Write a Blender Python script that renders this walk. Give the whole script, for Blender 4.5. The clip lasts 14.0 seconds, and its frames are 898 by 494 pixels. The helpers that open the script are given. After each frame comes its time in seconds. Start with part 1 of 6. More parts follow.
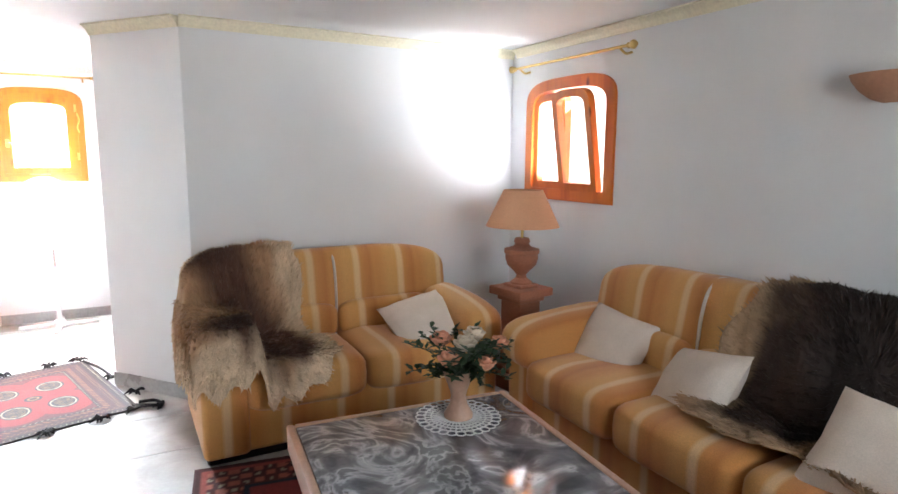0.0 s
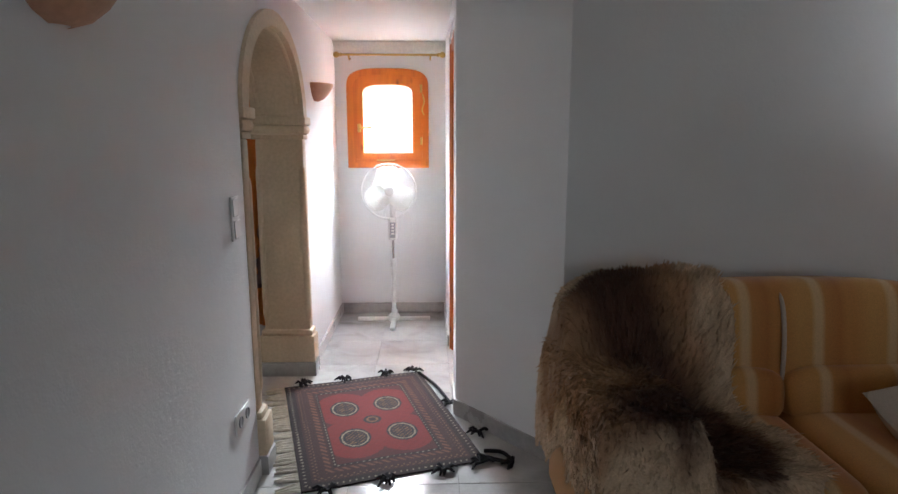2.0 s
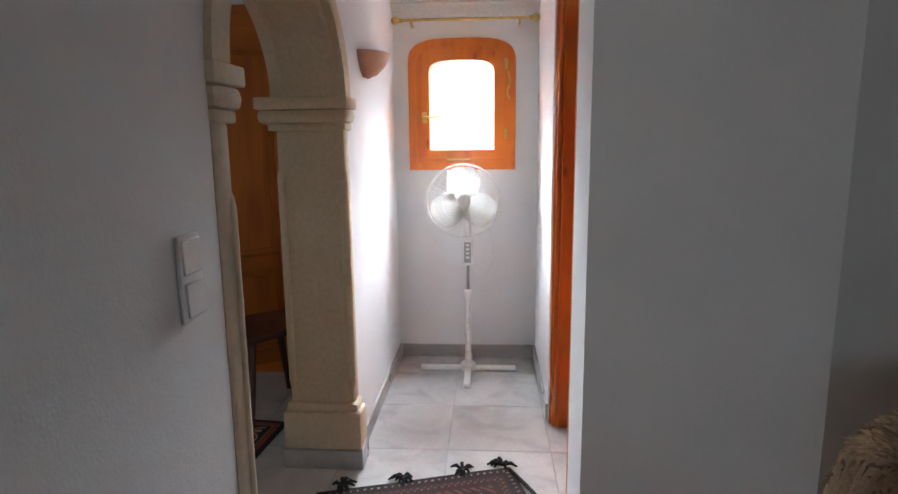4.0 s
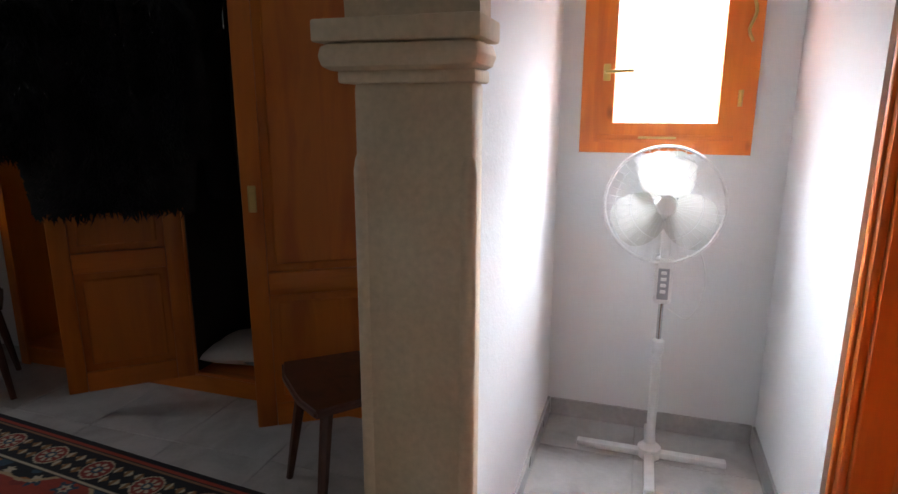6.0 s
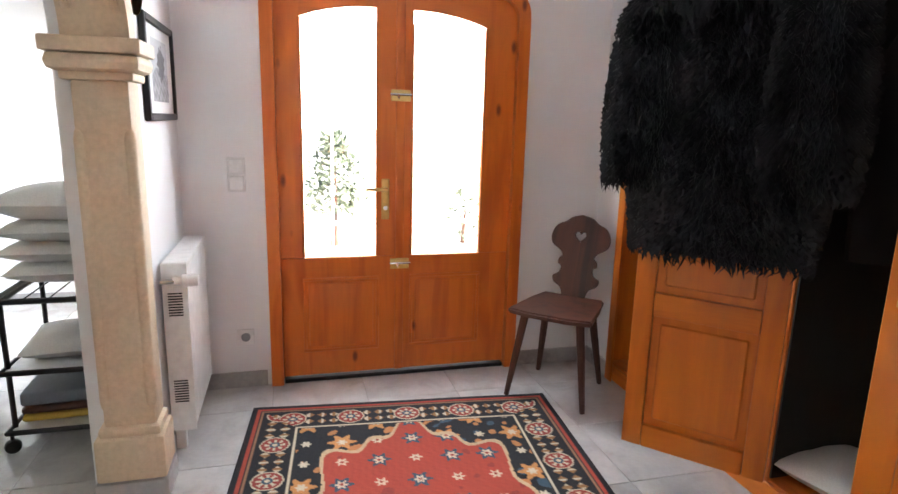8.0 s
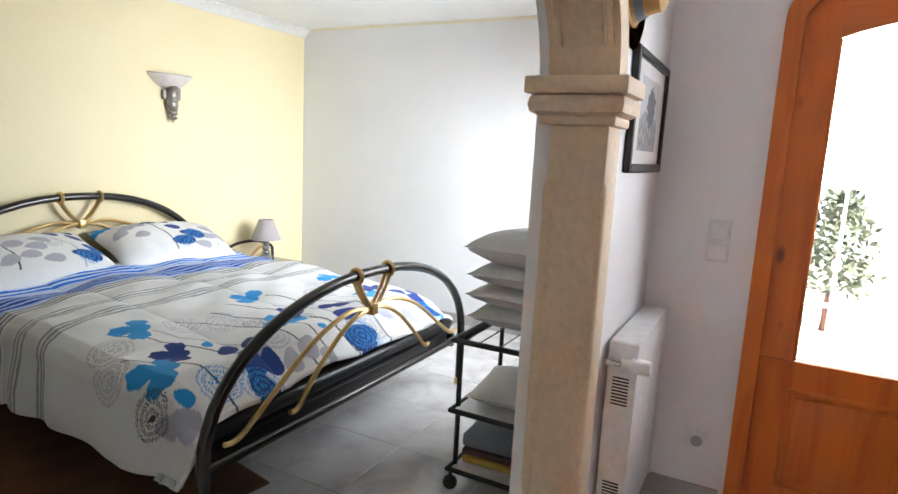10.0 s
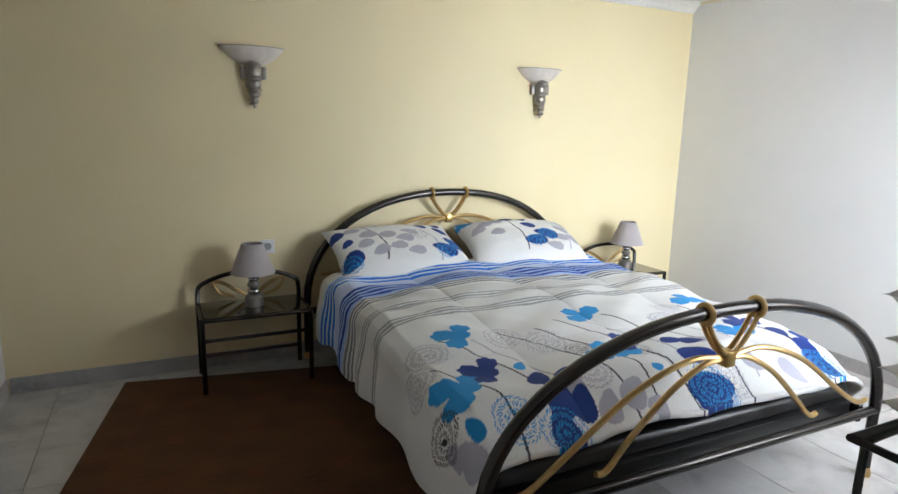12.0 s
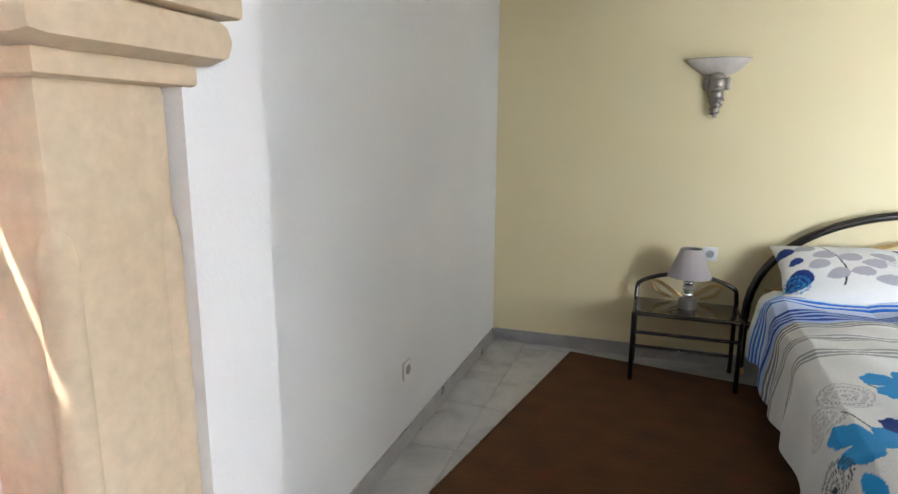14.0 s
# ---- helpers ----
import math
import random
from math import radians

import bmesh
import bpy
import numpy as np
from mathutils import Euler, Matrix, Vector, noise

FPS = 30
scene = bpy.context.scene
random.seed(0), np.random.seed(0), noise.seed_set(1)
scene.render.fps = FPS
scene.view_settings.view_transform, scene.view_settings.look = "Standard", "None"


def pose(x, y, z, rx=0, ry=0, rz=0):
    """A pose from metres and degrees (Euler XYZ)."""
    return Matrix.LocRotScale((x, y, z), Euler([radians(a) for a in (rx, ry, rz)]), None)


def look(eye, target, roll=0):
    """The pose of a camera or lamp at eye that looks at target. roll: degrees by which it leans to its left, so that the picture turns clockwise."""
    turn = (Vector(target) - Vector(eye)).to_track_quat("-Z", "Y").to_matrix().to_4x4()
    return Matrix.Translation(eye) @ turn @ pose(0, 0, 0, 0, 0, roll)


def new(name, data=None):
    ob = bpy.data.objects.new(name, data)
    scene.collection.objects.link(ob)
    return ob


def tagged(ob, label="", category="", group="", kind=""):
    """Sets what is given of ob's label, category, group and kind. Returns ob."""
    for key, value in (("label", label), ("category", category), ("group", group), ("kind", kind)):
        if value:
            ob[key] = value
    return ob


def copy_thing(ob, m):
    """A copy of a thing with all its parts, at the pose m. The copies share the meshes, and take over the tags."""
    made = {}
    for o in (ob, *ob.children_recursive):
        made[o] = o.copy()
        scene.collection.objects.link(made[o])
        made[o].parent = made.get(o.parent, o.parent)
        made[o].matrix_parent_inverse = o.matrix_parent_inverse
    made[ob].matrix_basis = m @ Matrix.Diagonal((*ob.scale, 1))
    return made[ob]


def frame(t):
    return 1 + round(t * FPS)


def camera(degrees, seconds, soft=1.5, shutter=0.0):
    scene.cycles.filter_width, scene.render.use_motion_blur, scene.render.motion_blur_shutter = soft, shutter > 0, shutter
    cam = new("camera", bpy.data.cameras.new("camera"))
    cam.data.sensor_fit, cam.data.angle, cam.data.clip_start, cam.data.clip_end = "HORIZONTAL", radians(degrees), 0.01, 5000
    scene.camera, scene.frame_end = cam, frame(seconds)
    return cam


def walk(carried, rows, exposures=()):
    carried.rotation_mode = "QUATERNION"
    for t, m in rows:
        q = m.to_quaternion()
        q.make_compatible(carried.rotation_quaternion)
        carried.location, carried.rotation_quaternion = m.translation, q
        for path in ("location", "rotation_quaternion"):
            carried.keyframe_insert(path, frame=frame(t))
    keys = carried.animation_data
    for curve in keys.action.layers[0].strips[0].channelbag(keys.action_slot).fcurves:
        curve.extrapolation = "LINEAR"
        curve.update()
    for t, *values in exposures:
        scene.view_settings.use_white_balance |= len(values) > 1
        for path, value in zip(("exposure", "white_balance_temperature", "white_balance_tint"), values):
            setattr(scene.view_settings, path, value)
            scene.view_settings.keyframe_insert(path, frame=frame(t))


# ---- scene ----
cam = camera(73.4, 14.0)
PATH = [
    (0, (-0.385, 0.228, 1.421), (0.563, 1.963, 1.124), 0.4),
    (0.5, (-0.436, 0.501, 1.411), (0.152, 2.385, 1.087), -0.8),
    (1, (-0.482, 0.803, 1.408), (-0.134, 2.744, 1.071), -1.3),
    (1.5, (-0.514, 1.132, 1.408), (-0.447, 3.101, 1.064), 1.1),
    (2, (-0.608, 1.438, 1.404), (-0.544, 3.406, 1.056), 0.0),
    (2.5, (-0.648, 1.75, 1.392), (-0.702, 3.721, 1.056), -1.8),
    (2.7, (-0.665, 1.881, 1.401), (-0.796, 3.849, 1.068), -0.3),
    (4.8, (-0.866, 3.116, 1.355), (-0.986, 5.07, 0.946), -1.1),
    (5, (-0.894, 3.264, 1.385), (-1.003, 5.211, 0.939), -1.6),
    (5.5, (-0.907, 3.516, 1.361), (-1.296, 5.426, 0.917), 0.3),
    (6, (-0.991, 3.739, 1.355), (-1.588, 5.596, 0.912), 0.1),
    (6.5, (-1.029, 3.923, 1.304), (-1.94, 5.653, 0.88), -1.4),
    (7, (-1.102, 4.128, 1.316), (-2.456, 5.551, 0.94), 1.9),
    (7.5, (-1.229, 4.212, 1.3), (-2.88, 5.282, 0.941), 0.4),
    (8, (-1.372, 4.291, 1.371), (-3.262, 4.8, 0.959), 1.5),
    (8.5, (-1.46, 4.324, 1.395), (-3.418, 4.292, 0.988), 1.9),
    (8.7, (-1.51, 4.318, 1.376), (-3.467, 4.193, 0.984), 1.4),
    (10.8, (-2.108, 4.102, 1.392), (-3.558, 2.766, 1.058), 1.4),
    (11, (-2.15, 4.072, 1.403), (-3.528, 2.663, 1.066), 0.2),
    (11.5, (-2.309, 4.024, 1.406), (-3.396, 2.379, 1.075), 1.8),
    (12, (-2.407, 3.998, 1.391), (-3.26, 2.231, 1.005), 1.4),
    (12.5, (-2.526, 3.917, 1.387), (-3.321, 2.125, 0.993), 0.8),
    (13, (-2.687, 3.979, 1.409), (-3.051, 2.048, 1.039), 3.0),
    (13.5, (-2.695, 4.073, 1.409), (-2.57, 2.118, 1.008), 1.4),
    (14, (-2.643, 4.235, 1.42), (-1.996, 2.383, 1.028), 0.3),
]
EXPOSURES = [(0, 3.3), (0.4, 2.9), (1.0, 2.15), (1.5, 1.6), (2.7, 1.1), (4.8, 0.7), (5.6, 0.65), (6.3, 1.0), (7.0, 2.3), (7.6, 3.35), (8.0, 3.65), (8.7, 3.5), (10.8, 2.85), (12.5, 2.75), (13.2, 3.1), (14.0, 3.42)]
walk(cam, [(t, look(eye, target, roll)) for t, eye, target, roll in PATH], EXPOSURES)

# ---- daylight ----
world = bpy.data.worlds.new("world")
scene.world = world
world.use_nodes = True
sky = world.node_tree.nodes.new("ShaderNodeTexSky")
sky.sky_type, sky.sun_disc = "NISHITA", False
sky.sun_elevation, sky.sun_rotation = radians(49.7), radians(29)
world.node_tree.links.new(sky.outputs[0], world.node_tree.nodes["Background"].inputs[0])
world.node_tree.nodes["Background"].inputs[1].default_value = 0.05
sun = new("sun", bpy.data.lights.new("sun", "SUN"))
sun.data.energy, sun.data.angle, sun.data.color = 5.0, radians(0.5), (1, 0.94, 0.85)
sun.matrix_world = look((0.56, 1.0, 1.35), (0, 0, 0))


def window_light(name, eye, target, width, height, power, color=(0.82, 0.90, 1.0)):
    """Daylight standing in a window's opening."""
    lamp = new(name, bpy.data.lights.new(name, "AREA"))
    lamp.data.shape, lamp.data.size, lamp.data.size_y = "RECTANGLE", width, height
    lamp.data.energy, lamp.data.color = power, color
    lamp.matrix_world = look(eye, target)
    return lamp


window_light("daylight_corridor", (-0.93, 6.60, 1.64), (-0.93, 5.2, 0.05), 0.6, 0.66, 38).data.spread = radians(84)
window_light("daylight_living", (2.20, 3.38, 1.54), (2.02, 3.85, 1.78), 0.32, 0.55, 1.67).data.spread = radians(115)
# Fill from the south, through an unseen window added for it.
window_light("added_daylight_south", (1.0, -1.30, 1.45), (0.7, 2.4, 0.75), 1.2, 1.0, 1.08).data.spread = radians(110)
window_light("daylight_bedroom", (-5.35, 3.55, 1.35), (-5.25, 2.0, 0.85), 1.15, 1.15, 5.6, (0.82, 0.90, 1.0)).data.spread = radians(120)
window_light("daylight_door", (-4.66, 4.845, 1.60), (-3.0, 4.80, 1.42), 1.08, 0.58, 4.05)
window_light("daylight_porch", (-6.2, 4.84, 2.85), (-3.0, 4.84, 0.9), 2.2, 1.1, 1.45)

# ---- materials ----
def nodes_of(name):
    m = bpy.data.materials.new(name)
    m.use_nodes = True
    return m, m.node_tree, m.node_tree.nodes["Principled BSDF"]


def node(tree, kind, **inputs):
    n = tree.nodes.new("ShaderNode" + kind)
    for key, value in inputs.items():
        n.inputs[key.replace("_", " ")].default_value = value
    return n


def coords(tree, scale=(1, 1, 1), space="Object"):
    tc, mp = tree.nodes.new("ShaderNodeTexCoord"), tree.nodes.new("ShaderNodeMapping")
    mp.inputs["Scale"].default_value = scale
    tree.links.new(tc.outputs[space], mp.inputs[0])
    return mp.outputs[0]


def ramp(tree, fac, stops):
    r = tree.nodes.new("ShaderNodeValToRGB")
    while len(r.color_ramp.elements) < len(stops):
        r.color_ramp.elements.new(0.5)
    for e, (pos, col) in zip(r.color_ramp.elements, stops):
        e.position, e.color = pos, (*col, 1)
    tree.links.new(fac, r.inputs[0])
    return r.outputs[0]


def mixed(tree, fac, a, b, kind="MIX"):
    m = tree.nodes.new("ShaderNodeMix")
    m.data_type, m.blend_type = "RGBA", kind
    for socket, value in ((m.inputs[0], fac), (m.inputs[6], a), (m.inputs[7], b)):
        if isinstance(value, (int, float)):
            socket.default_value = value
        elif isinstance(value, tuple):
            socket.default_value = (*value, 1)
        else:
            tree.links.new(value, socket)
    return m.outputs[2]


def bumped(tree, bsdf, height, strength, distance=0.01):
    b = node(tree, "Bump", Strength=strength, Distance=distance)
    tree.links.new(height, b.inputs["Height"])
    tree.links.new(b.outputs[0], bsdf.inputs["Normal"])


def rough_surface(name, base, dark, scale=3.0, fine=60.0, bump=0.15, rough=0.6, metal=0.0, depth=0.004, coat=0.0, stretch=(1, 1, 1)):
    """A surface with broad stains and fine grain: base colour, a second colour, sizes of both."""
    m, t, p = nodes_of(name)
    c = coords(t, stretch)
    big, small = node(t, "TexNoise", Scale=scale, Detail=5.0), node(t, "TexNoise", Scale=fine, Detail=4.0)
    for n in (big, small):
        t.links.new(c, n.inputs["Vector"])
    broad = ramp(t, big.outputs[0], [(0.3, dark), (0.7, base)])
    grain = ramp(t, small.outputs[0], [(0.3, (0.86, 0.86, 0.86)), (0.7, (1, 1, 1))])
    t.links.new(mixed(t, 1.0, broad, grain, "MULTIPLY"), p.inputs["Base Color"])
    r = node(t, "MapRange", To_Min=max(rough - 0.1, 0.02), To_Max=min(rough + 0.1, 1.0))
    t.links.new(big.outputs[0], r.inputs[0])
    t.links.new(r.outputs[0], p.inputs["Roughness"])
    p.inputs["Metallic"].default_value, p.inputs["Coat Weight"].default_value = metal, coat
    p.inputs["Coat Roughness"].default_value = 0.15
    bumped(t, p, small.outputs[0], bump, depth)
    return m


def wood(name, light, dark, along=2, rough=0.42, coat=0.12, knots=True):
    """Varnished wood with the grain along one axis."""
    m, t, p = nodes_of(name)
    s = [8.0, 8.0, 8.0]
    s[along] = 0.9
    c = coords(t, tuple(s))
    info = t.nodes.new("ShaderNodeObjectInfo")
    add = t.nodes.new("ShaderNodeVectorMath")
    add.operation = "ADD"
    t.links.new(c, add.inputs[0])
    t.links.new(info.outputs["Random"], add.inputs[1])
    n1, n2 = node(t, "TexNoise", Scale=1.6, Detail=7.0, Distortion=0.6), node(t, "TexNoise", Scale=7.0, Detail=3.0)
    for n in (n1, n2):
        t.links.new(add.outputs[0], n.inputs["Vector"])
    grain = ramp(t, n1.outputs[0], [(0.32, dark), (0.52, light), (0.75, tuple(0.5 * (a + b) for a, b in zip(light, dark)))])
    if knots:
        s2 = [7.0, 7.0, 7.0]
        s2[along] = 3.2
        v = node(t, "TexVoronoi", Scale=1.0)
        t.links.new(coords(t, tuple(s2)), v.inputs["Vector"])
        spot = ramp(t, v.outputs["Distance"], [(0.05, tuple(0.25 * x for x in dark)), (0.13, (1, 1, 1))])
        grain = mixed(t, 0.8, grain, spot, "MULTIPLY")
    t.links.new(grain, p.inputs["Base Color"])
    p.inputs["Roughness"].default_value, p.inputs["Coat Weight"].default_value = rough, coat
    p.inputs["Coat Roughness"].default_value = 0.2
    bumped(t, p, n2.outputs[0], 0.08, 0.002)
    return m


def painted(name, rough=0.85, bump=0.25, fine=260.0, sheen=0.0, depth=0.002):
    """Woven or knotted cloth whose pattern is held in the mesh's colours."""
    m, t, p = nodes_of(name)
    a = t.nodes.new("ShaderNodeVertexColor")
    a.layer_name = "pattern"
    small = node(t, "TexNoise", Scale=fine, Detail=3.0)
    t.links.new(coords(t), small.inputs["Vector"])
    grain = ramp(t, small.outputs[0], [(0.3, (0.80, 0.80, 0.80)), (0.7, (1, 1, 1))])
    t.links.new(mixed(t, 1.0, a.outputs[0], grain, "MULTIPLY"), p.inputs["Base Color"])
    p.inputs["Roughness"].default_value, p.inputs["Sheen Weight"].default_value = rough, sheen
    bumped(t, p, small.outputs[0], bump, depth)
    return m


def plain(name, color, rough=0.5, metal=0.0, coat=0.0, emit=0.0):
    m, t, p = nodes_of(name)
    n = node(t, "TexNoise", Scale=25.0, Detail=3.0)
    t.links.new(coords(t), n.inputs["Vector"])
    t.links.new(ramp(t, n.outputs[0], [(0.3, tuple(0.85 * c for c in color)), (0.7, color)]), p.inputs["Base Color"])
    p.inputs["Roughness"].default_value, p.inputs["Metallic"].default_value = rough, metal
    p.inputs["Coat Weight"].default_value = coat
    if emit:
        p.inputs["Emission Color"].default_value, p.inputs["Emission Strength"].default_value = (*color, 1), emit
    return m


def plaster(name, base, dark):
    """Trowelled plaster with a shallow relief."""
    m, t, p = nodes_of(name)
    c = coords(t)
    big, mid, small = node(t, "TexNoise", Scale=1.3, Detail=4.0), node(t, "TexNoise", Scale=38.0, Detail=5.0), node(t, "TexNoise", Scale=150.0, Detail=2.0)
    for n in (big, mid, small):
        t.links.new(c, n.inputs["Vector"])
    t.links.new(ramp(t, big.outputs[0], [(0.3, dark), (0.7, base)]), p.inputs["Base Color"])
    p.inputs["Roughness"].default_value = 0.62
    bumped(t, p, mixed(t, 0.4, mid.outputs[0], small.outputs[0]), 0.3, 0.006)
    return m


PLASTER = plaster("white_plaster", (0.80, 0.80, 0.80), (0.74, 0.74, 0.745))
YELLOW = plaster("yellow_plaster", (0.83, 0.725, 0.465), (0.79, 0.68, 0.415))
CEILING = plaster("ceiling_paint", (0.84, 0.84, 0.83), (0.80, 0.80, 0.79))
TRIM = rough_surface("cream_trim", (0.84, 0.78, 0.60), (0.79, 0.73, 0.55), bump=0.05)
CORNICE = rough_surface("white_cornice", (0.82, 0.81, 0.77), (0.76, 0.75, 0.71), bump=0.05)
STONE = rough_surface("sandstone", (0.70, 0.57, 0.41), (0.60, 0.47, 0.32), scale=2.5, fine=55.0, bump=0.14, rough=0.7, depth=0.003)
SKIRT = rough_surface("skirting_tile", (0.46, 0.44, 0.43), (0.36, 0.345, 0.34), scale=6.0, fine=40.0, bump=0.05, rough=0.3)
GROUT = rough_surface("grout", (0.46, 0.44, 0.42), (0.36, 0.35, 0.33), rough=0.9)
PINE = wood("varnished_pine", (0.64, 0.155, 0.012), (0.50, 0.102, 0.007))
PINE_X = wood("varnished_pine_across", (0.64, 0.155, 0.012), (0.50, 0.102, 0.007), along=0)
PINE_Y = wood("varnished_pine_lengthwise", (0.64, 0.155, 0.012), (0.50, 0.102, 0.007), along=1)
OAK = wood("honey_veneer", (0.62, 0.170, 0.007), (0.49, 0.112, 0.005), knots=False)
OAK_X = wood("honey_veneer_across", (0.62, 0.170, 0.007), (0.49, 0.112, 0.005), along=0, knots=False)
DARK_WOOD = wood("dark_stained_wood", (0.090, 0.026, 0.012), (0.030, 0.010, 0.006), knots=False, coat=0.25)
# Near-black stands in for the shade inside the wardrobe.
INSIDE_SHADE = rough_surface("wardrobe_inside_shade", (0.028, 0.024, 0.022), (0.018, 0.016, 0.015))
BRASS = plain("brass", (0.62, 0.43, 0.16), 0.28, 1.0)
GOLD = plain("gold_lacquer", (0.72, 0.50, 0.22), 0.3, 1.0)
PEWTER = plain("pewter_metal", (0.055, 0.05, 0.047), 0.24, 0.85, 0.3)
BLACK = plain("black_lacquer", (0.008, 0.008, 0.008), 0.4, 0.0, 0.1)
CHROME = plain("chrome", (0.6, 0.6, 0.6), 0.12, 1.0)
SILVER = plain("antique_silver", (0.34, 0.31, 0.28), 0.4, 0.7)
SCONCE_CLAY = rough_surface("pale_terracotta", (0.58, 0.31, 0.19), (0.50, 0.25, 0.15), scale=6.0, rough=0.6)
TERRACOTTA = rough_surface("terracotta", (0.50, 0.20, 0.11), (0.40, 0.15, 0.08), scale=6.0, rough=0.6)
PEACH_STONE = rough_surface("peach_stone", (0.58, 0.36, 0.25), (0.48, 0.28, 0.19), scale=8.0, rough=0.4)
WHITE_PLASTIC = plain("white_plastic", (0.80, 0.80, 0.79), 0.35)
GREY_PLASTIC = plain("grey_plastic", (0.35, 0.36, 0.38), 0.4)
WHITE_ENAMEL = plain("white_enamel", (0.80, 0.80, 0.78), 0.3, 0.0, 0.3)
ALABASTER = plain("alabaster_glass", (0.74, 0.68, 0.62), 0.4)
CUSHION = rough_surface("cushion_cloth", (0.74, 0.63, 0.53), (0.66, 0.55, 0.45), scale=7.0, fine=220.0, bump=0.3, rough=0.9, depth=0.002)
PILLOW = rough_surface("pillow_cotton", (0.76, 0.75, 0.73), (0.68, 0.67, 0.66), scale=5.0, fine=200.0, bump=0.2, rough=0.9, depth=0.002)
SHADE_GREY = rough_surface("grey_shade_cloth", (0.46, 0.42, 0.42), (0.40, 0.36, 0.36), fine=180.0, rough=0.9)
SHADE_PEACH = rough_surface("peach_shade_cloth", (0.78, 0.42, 0.24), (0.72, 0.37, 0.20), fine=160.0, rough=0.8)
LEAF = rough_surface("leaf", (0.05, 0.09, 0.035), (0.025, 0.05, 0.02), scale=14.0)
PETAL = rough_surface("peach_petal", (0.75, 0.36, 0.22), (0.68, 0.28, 0.16), scale=20.0)
PETAL_WHITE = rough_surface("cream_petal", (0.74, 0.62, 0.48), (0.68, 0.55, 0.40), scale=20.0)
STRAW = rough_surface("straw", (0.60, 0.36, 0.13), (0.45, 0.25, 0.08), scale=20.0, fine=140.0, bump=0.5, rough=0.8)
TOWEL = rough_surface("grey_towel", (0.28, 0.32, 0.36), (0.2, 0.24, 0.28), fine=200.0, bump=0.5, rough=0.95)
YELLOW_CLOTH = rough_surface("ochre_cloth", (0.6, 0.42, 0.08), (0.5, 0.34, 0.06), fine=200.0, rough=0.95)
WOOL_BLACK = rough_surface("black_wool", (0.012, 0.008, 0.012), (0.006, 0.004, 0.006), fine=200.0, rough=0.95)
FRINGE = rough_surface("fringe_wool", (0.62, 0.57, 0.48), (0.42, 0.38, 0.31), scale=30.0, fine=160.0, rough=0.95)
BLADE, bt, bp_ = nodes_of("milky_plastic")
bp_.inputs["Base Color"].default_value, bp_.inputs["Roughness"].default_value = (0.60, 0.59, 0.56, 1), 0.45
b_tr, b_mix = node(bt, "BsdfTranslucent", Color=(0.85, 0.85, 0.83, 1)), bt.nodes.new("ShaderNodeMixShader")
b_mix.inputs[0].default_value = 0.04
bt.links.new(bp_.outputs[0], b_mix.inputs[1])
bt.links.new(b_tr.outputs[0], b_mix.inputs[2])
bt.links.new(b_mix.outputs[0], bt.nodes["Material Output"].inputs[0])
CARPET = painted("knotted_carpet", 0.95, 0.5, 320.0, 0.0)
PRINT = painted("printed_cotton", 0.85, 0.15, 300.0, 0.05)
HIDE = painted("short_fur", 0.8, 0.5, 170.0, 0.05, 0.004)

GLASS, gt, gp = nodes_of("window_glass")
gp.inputs["Transmission Weight"].default_value, gp.inputs["Roughness"].default_value = 1.0, 0.0
gp.inputs["IOR"].default_value, gp.inputs["Base Color"].default_value = 1.1, (0.97, 0.98, 0.97, 1)

# Light grey porcelain tiles with soft cloudy veins.
TILE, tt, tp = nodes_of("floor_tile_glaze")
t_info, t_add = tt.nodes.new("ShaderNodeObjectInfo"), tt.nodes.new("ShaderNodeVectorMath")
t_scale = tt.nodes.new("ShaderNodeVectorMath")
t_scale.operation, t_scale.inputs[3].default_value = "SCALE", 37.0
tt.links.new(t_info.outputs["Random"], t_scale.inputs[0])
tt.links.new(coords(tt), t_add.inputs[0])
tt.links.new(t_scale.outputs[0], t_add.inputs[1])
t_cloud, t_fine = node(tt, "TexNoise", Scale=5.0, Detail=7.0, Distortion=0.8), node(tt, "TexNoise", Scale=60.0, Detail=3.0)
for n in (t_cloud, t_fine):
    tt.links.new(t_add.outputs[0], n.inputs["Vector"])
t_col = ramp(tt, t_cloud.outputs[0], [(0.3, (0.42, 0.40, 0.385)), (0.5, (0.51, 0.495, 0.48)), (0.72, (0.57, 0.555, 0.54))])
tt.links.new(mixed(tt, 0.12, t_col, ramp(tt, t_fine.outputs[0], [(0.3, (0.5, 0.5, 0.5)), (0.7, (1, 1, 1))]), "MULTIPLY"), tp.inputs["Base Color"])
t_rough = node(tt, "MapRange", To_Min=0.05, To_Max=0.15)
tt.links.new(t_cloud.outputs[0], t_rough.inputs[0])
tt.links.new(t_rough.outputs[0], tp.inputs["Roughness"])
bumped(tt, tp, t_fine.outputs[0], 0.02, 0.001)

